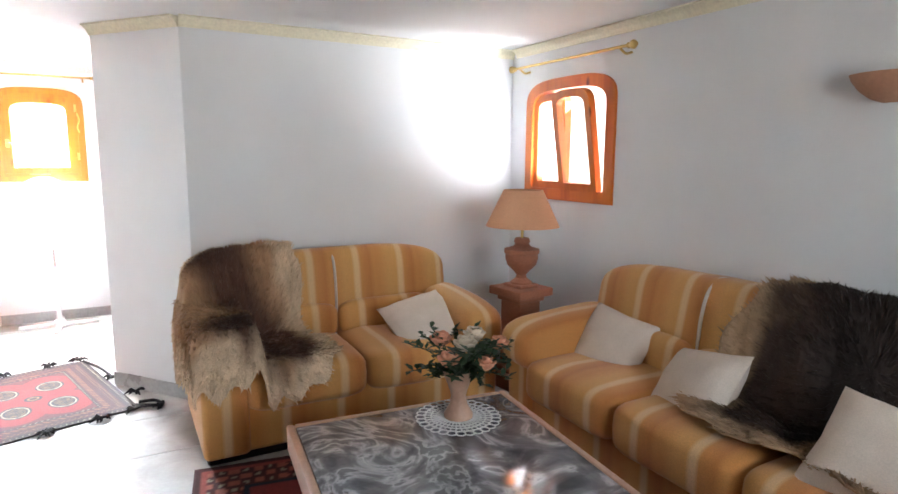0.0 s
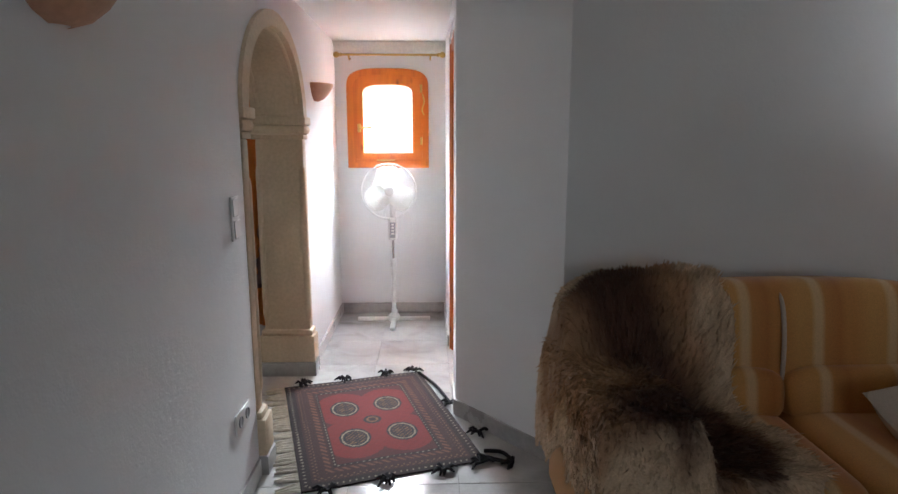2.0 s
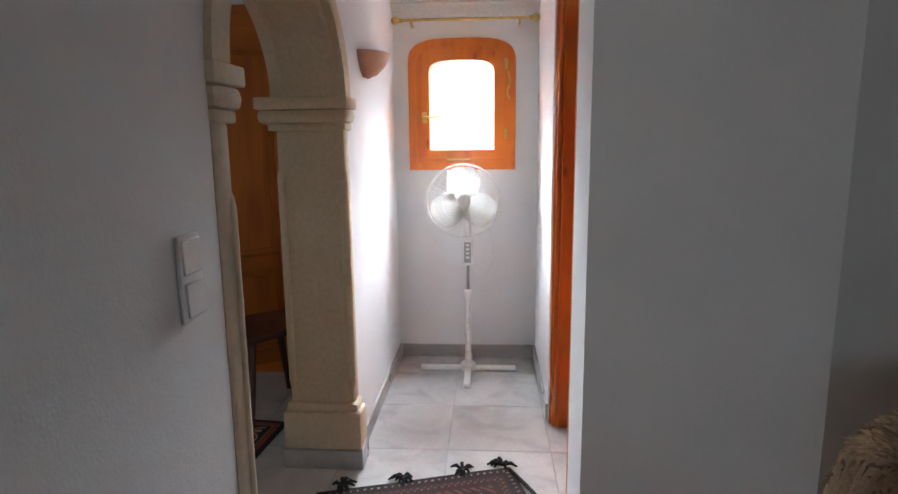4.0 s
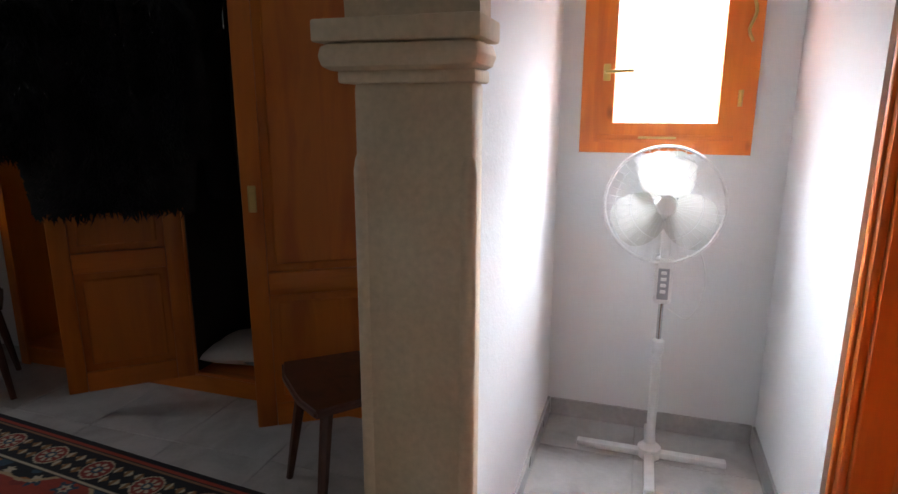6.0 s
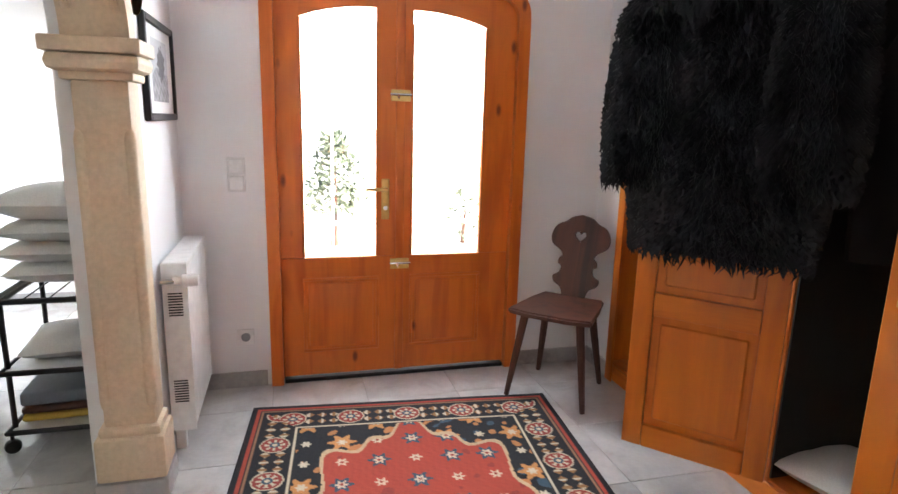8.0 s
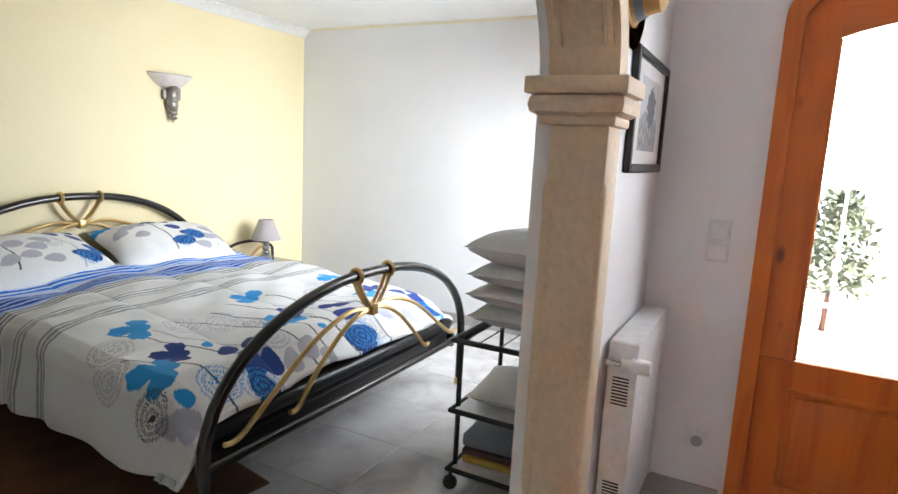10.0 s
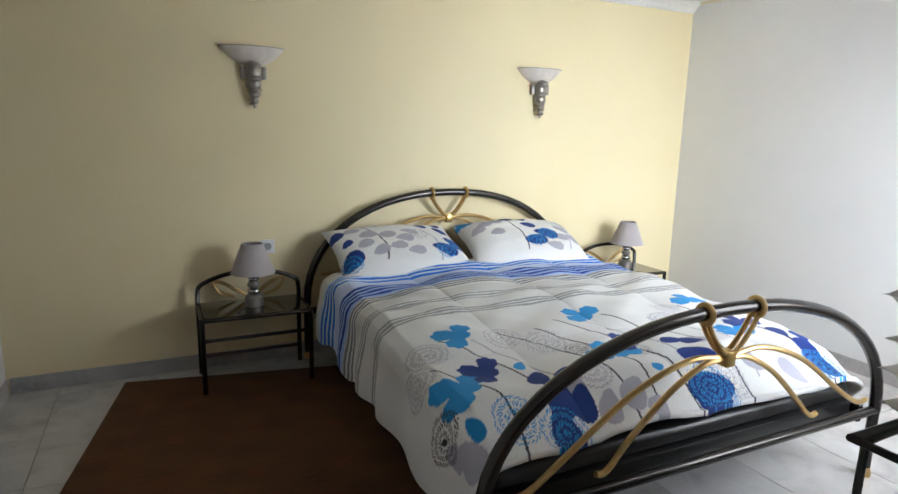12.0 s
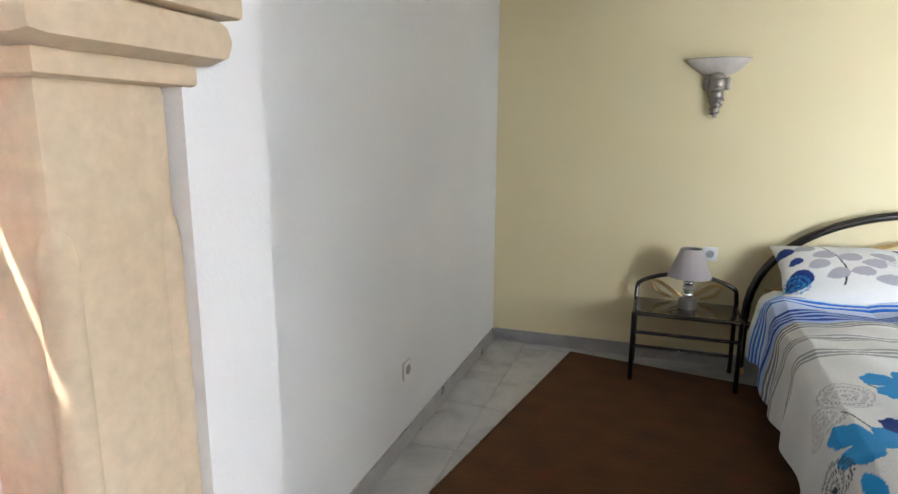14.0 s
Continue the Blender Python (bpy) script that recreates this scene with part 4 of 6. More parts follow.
    part("stem", lathe(bmesh.new(), [(0.009, 0.295), (0.009, 0.55)], 10), BRASS, ob)
    part("shade", lathe(bmesh.new(), [(0.222, 0.372), (0.118, 0.59), (0.114, 0.59), (0.218, 0.372), (0.222, 0.372)], 48), SHADE_PEACH, ob)


pedestal(pose(1.745, 3.20, 0, 0, 0, 8))
urn_lamp(pose(1.745, 3.20, 0.636, 0, 0, 8))


def shell_sconce(m, label):
    """A half bowl against the wall; local y points into the room."""
    ob = thing("wall_sconce", m, label, "wall lamp", "terracotta wall sconces")
    bm = bmesh.new()
    prof = [(0.03, -0.135), (0.075, -0.115), (0.115, -0.075), (0.142, -0.03), (0.152, 0.0), (0.146, 0.0), (0.135, -0.03), (0.108, -0.07), (0.07, -0.105), (0.02, -0.122)]
    lathe(bm, prof, 28, (0, 0, 0), Matrix.Diagonal((1, 0.78, 0.78, 1)), math.pi)
    part("bowl", bm, SCONCE_CLAY, ob)
    part("wall_plate", boxed((-0.05, 0.0, -0.09), (0.05, 0.012, -0.02), 0.003), WHITE_PLASTIC, ob)
    part("bulb", blob(bmesh.new(), (0, 0.05, -0.045), (0.022, 0.022, 0.032), (1, 1), (12, 8)), ALABASTER, ob)


shell_sconce(pose(-1.334, 2.70, 1.73, 0, 0, -90), "lit terracotta half-bowl sconce on the white wall")
shell_sconce(pose(-1.334, 5.41, 1.755, 0, 0, -90), "terracotta half-bowl sconce on the corridor wall")
shell_sconce(pose(2.095, 1.42, 1.73, 0, 0, 90), "terracotta half-bowl sconce on the white wall")
lit = new("sconce_light", bpy.data.lights.new("sconce_light", "POINT"))
lit.data.energy, lit.data.color, lit.data.shadow_soft_size = 0.18, (1.0, 0.72, 0.42), 0.03
lit.location = (-1.27, 2.69, 1.75)


def plate(m, rows, cols, label, socket=False):
    """A wall plate of switches or sockets; local y points into the room."""
    ob = thing("wall_socket" if socket else "light_switch", m, label, "socket" if socket else "switch")
    w, h = 0.041 * cols, 0.041 * rows
    part("plate", boxed((-w, 0, -h), (w, 0.009, h), 0.003, 2), WHITE_PLASTIC, ob)
    for r in range(rows):
        for c in range(cols):
            x, z = (c - (cols - 1) / 2) * 0.081, (r - (rows - 1) / 2) * 0.081
            if socket:
                cup = bmesh.new()
                lathe(cup, [(0.0, 0.0095), (0.018, 0.0095), (0.020, 0.0125), (0.022, 0.0125), (0.023, 0.008)], 20, (x, 0, z), pose(0, 0, 0, -90, 0, 0))
                part("cup", cup, GREY_PLASTIC, ob)
            else:
                part("rocker", boxed((x - 0.033, 0.009, z - 0.033), (x + 0.033, 0.014, z + 0.033), 0.002, 1, pose(0, 0, 0, 2, 0, 0)), WHITE_PLASTIC, ob)


plate(pose(-1.334, 3.68, 1.12, 0, 0, -90), 2, 1, "white double light switch beside the stone arch")
plate(pose(-1.334, 3.63, 0.356, 0, 0, -90), 1, 2, "white double wall socket above the skirting", True)
plate(pose(-4.429, 4.05, 1.089, 0, 0, -90), 2, 1, "white double light switch beside the front door")
plate(pose(-4.429, 4.06, 0.27, 0, 0, -90), 1, 1, "white wall socket beside the front door", True)
plate(pose(-1.636, 1.92, 0.363, 0, 0, 90), 1, 1, "white wall socket in the bedroom", True)
plate(pose(-2.95, 0.431, 0.69), 1, 1, "white wall socket behind the bedside lamp", True)


def radiator(m, length, label):
    """A panel radiator; local x along it, y into the room."""
    ob = thing("radiator", m, label, "radiator", "panel radiators")
    part("front_panel", boxed((-length / 2, 0.085, 0.12), (length / 2, 0.10, 0.80), 0.006, 2), WHITE_ENAMEL, ob)
    part("back_panel", boxed((-length / 2, 0.015, 0.12), (length / 2, 0.03, 0.80), 0.006, 2), WHITE_ENAMEL, ob)
    part("top_cover", boxed((-length / 2, 0.012, 0.79), (length / 2, 0.103, 0.812), 0.004, 2), WHITE_ENAMEL, ob)
    for s in (-1, 1):
        side = part("side_cover", boxed((s * length / 2 - 0.004, 0.010, 0.115), (s * length / 2 + 0.004, 0.104, 0.808), 0.002), WHITE_ENAMEL, ob)
        for z0 in (0.24, 0.60):
            for k in range(9):
                # A thin black bar gives the dark of each vent slot by colour.
                part("slot_shade", boxed((s * (length / 2 + 0.0045) - 0.0015, 0.03, z0 + 0.011 * k), (s * (length / 2 + 0.0045) + 0.0015, 0.082, z0 + 0.011 * k + 0.005)), BLACK, side)
    for x in (-length / 2 + 0.08, length / 2 - 0.08):
        part("foot", boxed((x - 0.015, 0.0, 0.0), (x + 0.015, 0.05, 0.14), 0.003), WHITE_ENAMEL, ob)
    valve = bmesh.new()
    lathe(valve, [(0.0, 0.0), (0.016, 0.0), (0.016, 0.03), (0.024, 0.034), (0.024, 0.085), (0.019, 0.092), (0.0, 0.092)], 20, (length / 2 + 0.02, 0.055, 0.745), pose(0, 0, 0, -90, 0, 0))
    v = part("valve", valve, WHITE_PLASTIC, ob)
    part("pipe", tube(bmesh.new(), [(length / 2 - 0.01, 0.055, 0.745), (length / 2 + 0.03, 0.055, 0.745), (length / 2 + 0.032, 0.01, 0.745)], 0.009, 8), CHROME, v)


radiator(pose(-4.075, 3.80, 0), 0.55, "white panel radiator beside the stone arch")


def wall_valve():
    """The near end of the living room's radiator."""
    ob = thing("radiator", pose(-1.334, 1.72, 0, 0, 0, -90), "white panel radiator on the living room wall", "radiator", "panel radiators")
    part("front_panel", boxed((-0.45, 0.06, 0.10), (0.45, 0.075, 0.71), 0.006, 2), WHITE_ENAMEL, ob)
    part("back_panel", boxed((-0.45, 0.008, 0.10), (0.45, 0.02, 0.71), 0.006, 2), WHITE_ENAMEL, ob)
    part("foot", boxed((-0.40, 0.0, 0.0), (-0.36, 0.06, 0.14), 0.003), WHITE_ENAMEL, ob)
    part("foot", boxed((0.36, 0.0, 0.0), (0.40, 0.06, 0.14), 0.003), WHITE_ENAMEL, ob)
    part("end_cover", boxed((-0.456, 0.006, 0.10), (-0.451, 0.077, 0.712), 0.002), WHITE_ENAMEL, ob)
    for k in range(44):
        x = -0.44 + 0.02 * k
        part("grille_bar", boxed((x, 0.021, 0.70), (x + 0.009, 0.059, 0.712), 0.001), WHITE_ENAMEL, ob)
    head = bmesh.new()
    lathe(head, [(0.0, 0.0), (0.016, 0.0), (0.018, 0.03), (0.026, 0.045), (0.027, 0.115), (0.020, 0.125), (0.008, 0.125), (0.008, 0.118), (0.0, 0.118)], 24, (-0.49, 0.075, 0.735), pose(0, 0, 0, -90, 0, 0))
    part("valve_head", head, WHITE_PLASTIC, ob)
    part("valve_body", lathe(bmesh.new(), [(0.0, -0.032), (0.017, -0.03), (0.019, 0.0), (0.017, 0.03), (0.0, 0.032)], 16, (-0.49, 0.048, 0.735), pose(0, 0, 0, -90, 0, 0)), GREY_PLASTIC, ob)
    part("pipe", tube(bmesh.new(), curve([(-0.43, 0.04, 0.66), (-0.47, 0.04, 0.67), (-0.49, 0.042, 0.70), (-0.49, 0.045, 0.735)], 4), 0.01, 8), CHROME, ob)


wall_valve()


# Knotted rugs.
def pick(conds, base):
    out = np.stack([np.broadcast_to(np.float64(c), np.shape(conds[0][0])) for c in base])
    for mask, col in conds:
        out = np.where(mask, np.array(col)[:, None, None], out)
    return out


WINE, RED, NAVY, IVORY, TAN, TEAL = (0.030, 0.007, 0.009), (0.30, 0.016, 0.014), (0.012, 0.014, 0.026), (0.48, 0.40, 0.28), (0.30, 0.15, 0.06), (0.04, 0.10, 0.12)


def speckle(a, b, scale, seed):
    return scatter_noise(a, b, scale, seed)


def corridor_rug():
    """A small wine-red rug with four medallions; local x along the fringe-to-cord length."""
    lx, ly = 0.80, 1.10
    m = pose(-0.905, 4.315, 0.0, 0, 0, 16.5)
    ob = thing("rug", m, "small wine-red knotted rug with fringe and black tassels", "rug")

    def colour(u, v):
        x, y = (u - 0.5) * lx, (v - 0.5) * ly
        e = np.minimum(np.minimum(u, 1 - u) * lx, np.minimum(v, 1 - v) * ly)
        field = e > 0.17
        rad = lambda cx, cy: np.hypot((x - cx), (y - cy) * 0.8)
        lobes = np.minimum.reduce([rad(sx * 0.115, sy * 0.165) for sx in (-1, 1) for sy in (-1, 1)])
        dots = (np.sin(x * 230) * np.sin(y * 230)) > 0.55
        conds = [((e > 0.02) & (e < 0.035) & dots, IVORY), ((e > 0.05) & (e < 0.15), (0.07, 0.014, 0.014)), ((e > 0.06) & (e < 0.085) & dots, TAN), ((e > 0.115) & (e < 0.14) & (np.sin((x + y) * 180) > 0.2), (0.26, 0.09, 0.04)), ((e > 0.15) & (e < 0.165) & dots, IVORY), (field, (0.12, 0.016, 0.016)), (field & (lobes < 0.155), RED), (lobes < 0.075, NAVY), ((lobes < 0.066) & (lobes > 0.058), IVORY), ((lobes < 0.05) & (np.sin(x * 260 + 1) * np.sin(y * 260) > 0.3), TAN),
                 (np.hypot(x, y) < 0.045, NAVY), (np.hypot(x, y) < 0.03, TAN), (np.hypot(x, y) < 0.02, WINE)]
        return 0.45 * pick(conds, WINE) * (1 + 0.12 * speckle(x, y, 30, 2))

    def place(u, v):
        return (u - 0.5) * lx, (v - 0.5) * ly, 0.008 + 0.0025 * scatter_noise(u, v, 2.0, 5) + 0 * u

    cloth("woven_field", CARPET, ob, 150, 200, place, colour, "", 0.007)
    rng = random.Random(9)
    fr = bmesh.new()
    for i in range(42):
        y = -ly / 2 + ly * (i + 0.5) / 42
        b = rng.uniform(-0.012, 0.012)
        tube(fr, [(-lx / 2, y, 0.007), (-lx / 2 - 0.05, y + b, 0.008), (-lx / 2 - rng.uniform(0.085, 0.11), y + 2 * b, 0.006)], [0.008, 0.009, 0.005], 5)
    part("fringe", fr, FRINGE, ob, "ivory knotted fringe")
    spots = [(sx, s * (ly / 2 + 0.02)) for sx in (-0.30, -0.05, 0.20, 0.37) for s in (-1, 1)] + [(lx / 2 + 0.03, 0.05), (lx / 2 + 0.10, -0.62), (lx / 2 + 0.06, -0.30)]
    for x, y in spots:
        t = bmesh.new()
        for k in range(10):
            a = rng.uniform(0, 6.28)
            r = rng.uniform(0.03, 0.065)
            tube(t, [(x, y, 0.012), (x + 0.6 * r * math.cos(a), y + 0.6 * r * math.sin(a), 0.022), (x + r * math.cos(a), y + r * math.sin(a), 0.007)], [0.007, 0.008, 0.004], 5)
        part("tassel", t, WOOL_BLACK, ob, "black wool tassel")
    part("cord", tube(bmesh.new(), curve([(lx / 2 - 0.01, 0.52, 0.012), (lx / 2 + 0.03, 0.30, 0.012), (lx / 2 + 0.035, 0.05, 0.014)], 6), 0.009, 6), WOOL_BLACK, ob)
    part("cord", tube(bmesh.new(), curve([(lx / 2 - 0.02, -0.50, 0.012), (lx / 2 + 0.05, -0.58, 0.014), (lx / 2 + 0.10, -0.62, 0.018), (lx / 2 + 0.09, -0.52, 0.014), (lx / 2 + 0.02, -0.48, 0.012)], 6), 0.009, 6), WOOL_BLACK, ob)


corridor_rug()


def living_rug():
    lx, ly = 1.75, 2.50
    m = pose(0.50, 1.64, 0, 0, 0, -9)

    def colour(u, v):
        x, y = (u - 0.5) * lx, (v - 0.5) * ly
        e = np.minimum(np.minimum(u, 1 - u) * lx, np.minimum(v, 1 - v) * ly)
        w = np.sin(x * 60) * np.sin(y * 60)
        conds = [((e > 0.03) & (e < 0.06), (0.30, 0.06, 0.05)), ((e > 0.06) & (e < 0.20) & (w > 0.2), (0.34, 0.10, 0.07)), ((e > 0.06) & (e < 0.20) & (w < -0.75), (0.30, 0.24, 0.18)), ((e > 0.20) & (e < 0.23), NAVY), (e > 0.23, (0.20, 0.03, 0.03))]
        return pick(conds, (0.07, 0.015, 0.015)) * (1 + 0.15 * speckle(x, y, 20, 3))

    ob = cloth("rug", CARPET, None, 140, 200, lambda u, v: ((u - 0.5) * lx, (v - 0.5) * ly, 0.009 + 0 * u), colour, "dark red patterned rug under the coffee table", 0.008, m)
    tagged(ob, category="rug")


living_rug()


def pedestal_fan(m):
    """A white floor fan; local -y faces the room."""
    ob = thing("pedestal_fan", m, "white pedestal fan with a cross base", "fan")
    for a in range(4):
        leg = bmesh.new()
        box(leg, (0.02, -0.019, 0.0), (0.285, 0.019, 0.026), 0.006, 2, pose(0, 0, 0, 0, 0, 90 * a))
        part("foot_bar", leg, WHITE_PLASTIC, ob)
    part("base_hub", lathe(bmesh.new(), [(0.0, 0.0), (0.045, 0.0), (0.045, 0.04), (0.022, 0.06), (0.018, 0.10)], 20), WHITE_PLASTIC, ob)
    pole = part("pole", lathe(bmesh.new(), [(0.0175, 0.06), (0.0165, 0.45)], 16), WHITE_PLASTIC, ob)
    part("collar", lathe(bmesh.new(), [(0.022, 0.44), (0.024, 0.45), (0.022, 0.49), (0.012, 0.50)], 16), WHITE_PLASTIC, pole)
    part("inner_pole", lathe(bmesh.new(), [(0.0095, 0.48), (0.0095, 0.66)], 12), CHROME, pole)
    body = part("control_box", boxed((-0.032, -0.03, 0.645), (0.032, 0.03, 0.82), 0.012, 3), WHITE_PLASTIC, ob)
    part("control_panel", boxed((-0.020, -0.033, 0.665), (0.020, -0.029, 0.785), 0.003), GREY_PLASTIC, body)
    for k in range(4):
        part("button", boxed((-0.010, -0.037, 0.69 + 0.024 * k), (0.010, -0.032, 0.703 + 0.024 * k), 0.002), WHITE_PLASTIC, body)
    part("neck", boxed((-0.018, -0.01, 0.80), (0.018, 0.05, 0.95), 0.01, 2), WHITE_PLASTIC, ob)
    tilt = pose(-0.02, -0.09, 1.03, 84, 0, 6)      # local z of the head points at the room
    part("motor", lathe(bmesh.new(), [(0.0, -0.15), (0.045, -0.145), (0.062, -0.12), (0.062, -0.06), (0.05, -0.04)], 24), WHITE_PLASTIC, ob, "", tilt)
    R = 0.205
    wire = tube(bmesh.new(), [(0.035, 0, 0.055), (0.12, 0, 0.050), (0.18, 0, 0.030), (R, 0, 0.0), (0.17, 0, -0.045), (0.06, 0, -0.06)], 0.0006, 4)
    first = part("guard_wire", wire, WHITE_PLASTIC, ob, "thin white wire of the guard", tilt)
    for i in range(1, 40):
        again = new("guard_wire", first.data)
        again.parent = ob
        again.matrix_basis = first.matrix_basis @ pose(0, 0, 0, 0, 0, 360 * i / 40)
    for r, z, w in ((R, 0.0, 0.0055), (0.12, 0.051, 0.0012), (0.17, 0.036, 0.0012)):
        part("guard_ring", tube(bmesh.new(), [(r * math.cos(a), r * math.sin(a), z) for a in [2 * math.pi * k / 60 for k in range(60)]], w, 6, True), WHITE_PLASTIC, ob, "", tilt)
    part("guard_cap", lathe(bmesh.new(), [(0.0, 0.062), (0.03, 0.060), (0.036, 0.054)], 20), WHITE_PLASTIC, ob, "", tilt)
    for k in range(3):
        blade = bmesh.new()
        n = 8
        rows = []
        for i in range(n + 1):
            t = i / n
            r = 0.028 + 0.160 * t
            w = 0.034 + 0.060 * math.sin(math.pi * min(t * 0.62 + 0.18, 1.0)) * (1.0 if t < 0.8 else math.sqrt(max(1 - ((t - 0.8) / 0.2) ** 2, 0.02)))
            rows.append([(r, w * q, 0.012 - 0.018 * q + 0.006 * q * q) for q in (-1, -0.5, 0, 0.5, 1)])
        vs = [[blade.verts.new(p) for p in row] for row in rows]
        for a, b in zip(vs, vs[1:]):
            for i in range(4):
                blade.faces.new((a[i], a[i + 1], b[i + 1], b[i]))
        bmesh.ops.solidify(blade, geom=list(blade.faces), thickness=0.002)
        part("blade", blade, BLADE, ob, "", tilt @ pose(0, 0, 0, 0, 0, 90 + 120 * k))
    part("hub", lathe(bmesh.new(), [(0.0, 0.03), (0.028, 0.026), (0.034, 0.0), (0.034, -0.02), (0.0, -0.02)], 20), WHITE_PLASTIC, ob, "", tilt)
    part("cable", tube(bmesh.new(), curve([(0.02, 0.02, 0.95), (0.12, 0.03, 0.85), (0.15, 0.03, 0.70), (0.10, 0.03, 0.58), (0.02, 0.012, 0.62)], 8), 0.003, 6), WHITE_PLASTIC, ob)


pedestal_fan(pose(-0.892, 6.065, 0))

# ---- hall ----
def front_door():
    ob = tagged(new("door_2"), "closed varnished pine double door with tall panes", "door", kind="structure")
    ob.matrix_basis = pose(-4.43, 4.845, 0, 0, 0, 90)   # local x runs to +y, local y to -x, out of the house

    def put(d):
        return lambda u, z: (u, d, z)

    outer = [(-0.665, 0.0), *arch_line(-0.665, 0.665, 1.86, 0.225, 24, 3.2), (0.665, 0.0)]
    inner = [(-0.605, 0.0), *arch_line(-0.605, 0.605, 1.85, 0.175, 24, 3.2), (0.605, 0.0)]
    part("door_frame", band(outer, inner, put(-0.03), (0, 0.14, 0)), PINE, ob)
    stop = [(-0.572, 0.0), *arch_line(-0.572, 0.572, 1.83, 0.16, 24, 3.2), (0.572, 0.0)]
    part("door_stop", band(outer, stop, put(0.062), (0, 0.05, 0)), PINE, ob)
    part("threshold", boxed((-0.60, -0.01, 0.0), (0.60, 0.10, 0.022), 0.003), BLACK, ob)
    for s in (-1, 1):
        a, b = (0.001, 0.604) if s > 0 else (-0.604, -0.001)
        top = [(u, z) for u, z in arch_line(-0.604, 0.604, 1.85, 0.172, 48, 3.2) if a - 1e-6 <= u <= b + 1e-6]
        top = [(a, next((z for u, z in top), 1.9) if s < 0 else 2.015), *top, (b, 2.015 if s < 0 else 1.845)]
        if s < 0:
            top[0] = (a, 1.845)
        g0, g1 = (0.063, 0.442) if s > 0 else (-0.488, -0.118)
        glass_top = [(g0 + (g1 - g0) * i / 12, 1.894 - 0.062 * ((i / 12 if s > 0 else 1 - i / 12) ** 2.2)) for i in range(13)]
        leaf = part("door_leaf", boxed((a, 0.01, 0.03), (b, 0.055, 0.665), 0.003), PINE, ob)
        for name, lo, hi in (("stile", a, g0), ("stile", g1, b)):
            col = [(lo, 0.665), (hi, 0.665)] + [p for p in reversed([(u, z) for u, z in top if lo - 1e-6 <= u <= hi + 1e-6])]
            zl = np.interp([lo, hi], [u for u, z in top], [z for u, z in top])
            col = [(lo, 0.667), (hi, 0.667), (hi, float(zl[1])), *[p for p in reversed(top) if lo + 1e-4 < p[0] < hi - 1e-4], (lo, float(zl[0]))]
            part(name, prism(bmesh.new(), [(u, 0.01, z) for u, z in col], (0, 0.045, 0)), PINE, leaf)
        zg = np.interp([g0, g1], [u for u, z in top], [z for u, z in top])
        head = [(u, 0.01, z) for u, z in glass_top] + [(g1, 0.01, float(zg[1]))] + [(u, 0.01, z) for u, z in reversed(top) if g0 + 1e-4 < u < g1 - 1e-4] + [(g0, 0.01, float(zg[0]))]
        part("top_rail", prism(bmesh.new(), head, (0, 0.045, 0)), PINE_X, leaf)
        part("pane", prism(bmesh.new(), [(g0, 0.03, 0.665), (g1, 0.03, 0.665)] + [(u, 0.03, z) for u, z in reversed(glass_top)], (0, 0.006, 0)), GLASS, leaf).visible_shadow = False
        mid = (g0 + g1) / 2
        part("panel", boxed((mid - 0.165, 0.002, 0.19), (mid + 0.165, 0.012, 0.53), 0.008, 2), PINE, leaf)
        for lo, hi in (((mid - 0.195, -0.002, 0.16), (mid + 0.195, 0.012, 0.175)), ((mid - 0.195, -0.002, 0.545), (mid + 0.195, 0.012, 0.56)), ((mid - 0.195, -0.002, 0.175), (mid - 0.18, 0.012, 0.545)), ((mid + 0.18, -0.002, 0.175), (mid + 0.195, 0.012, 0.545))):
            part("moulding", boxed(lo, hi, 0.004), PINE_X, leaf)
        for x in (g0, g1):
            part("glazing_bead", boxed((x - 0.006, 0.003, 0.67), (x + 0.006, 0.012, 1.83), 0.003), PINE, leaf)
        if s < 0:
            plate_ = part("lock_plate", boxed((-0.095, 0.0, 0.86), (-0.055, 0.011, 1.07), 0.008, 3), BRASS, leaf, "worn brass lock plate")
            part("lever", tube(bmesh.new(), curve([(-0.075, 0.004, 1.02), (-0.075, -0.04, 1.02), (-0.09, -0.05, 1.02), (-0.18, -0.05, 1.022)], 5), 0.009, 8), BRASS, plate_)
            part("cylinder", lathe(bmesh.new(), [(0.0, 0.0), (0.012, 0.0), (0.012, 0.01)], 14, (-0.075, -0.004, 0.92), pose(0, 0, 0, -90, 0, 0)), CHROME, plate_)
    part("astragal", boxed((-0.022, 0.0, 0.03), (0.022, 0.011, 2.0), 0.004, 2), PINE, ob)
    for z in (1.485, 0.625):
        bolt = part("bolt", boxed((-0.05, -0.008, z - 0.028), (0.05, 0.001, z + 0.028), 0.003), BRASS, ob, "brass slide bolt")
        part("bar", tube(bmesh.new(), [(-0.055, -0.014, z + 0.004), (0.055, -0.014, z + 0.004)], 0.007, 8), CHROME, bolt)
        part("knob", tube(bmesh.new(), [(-0.015, -0.014, z + 0.004), (-0.015, -0.035, z - 0.012)], 0.006, 8), CHROME, bolt)


front_door()


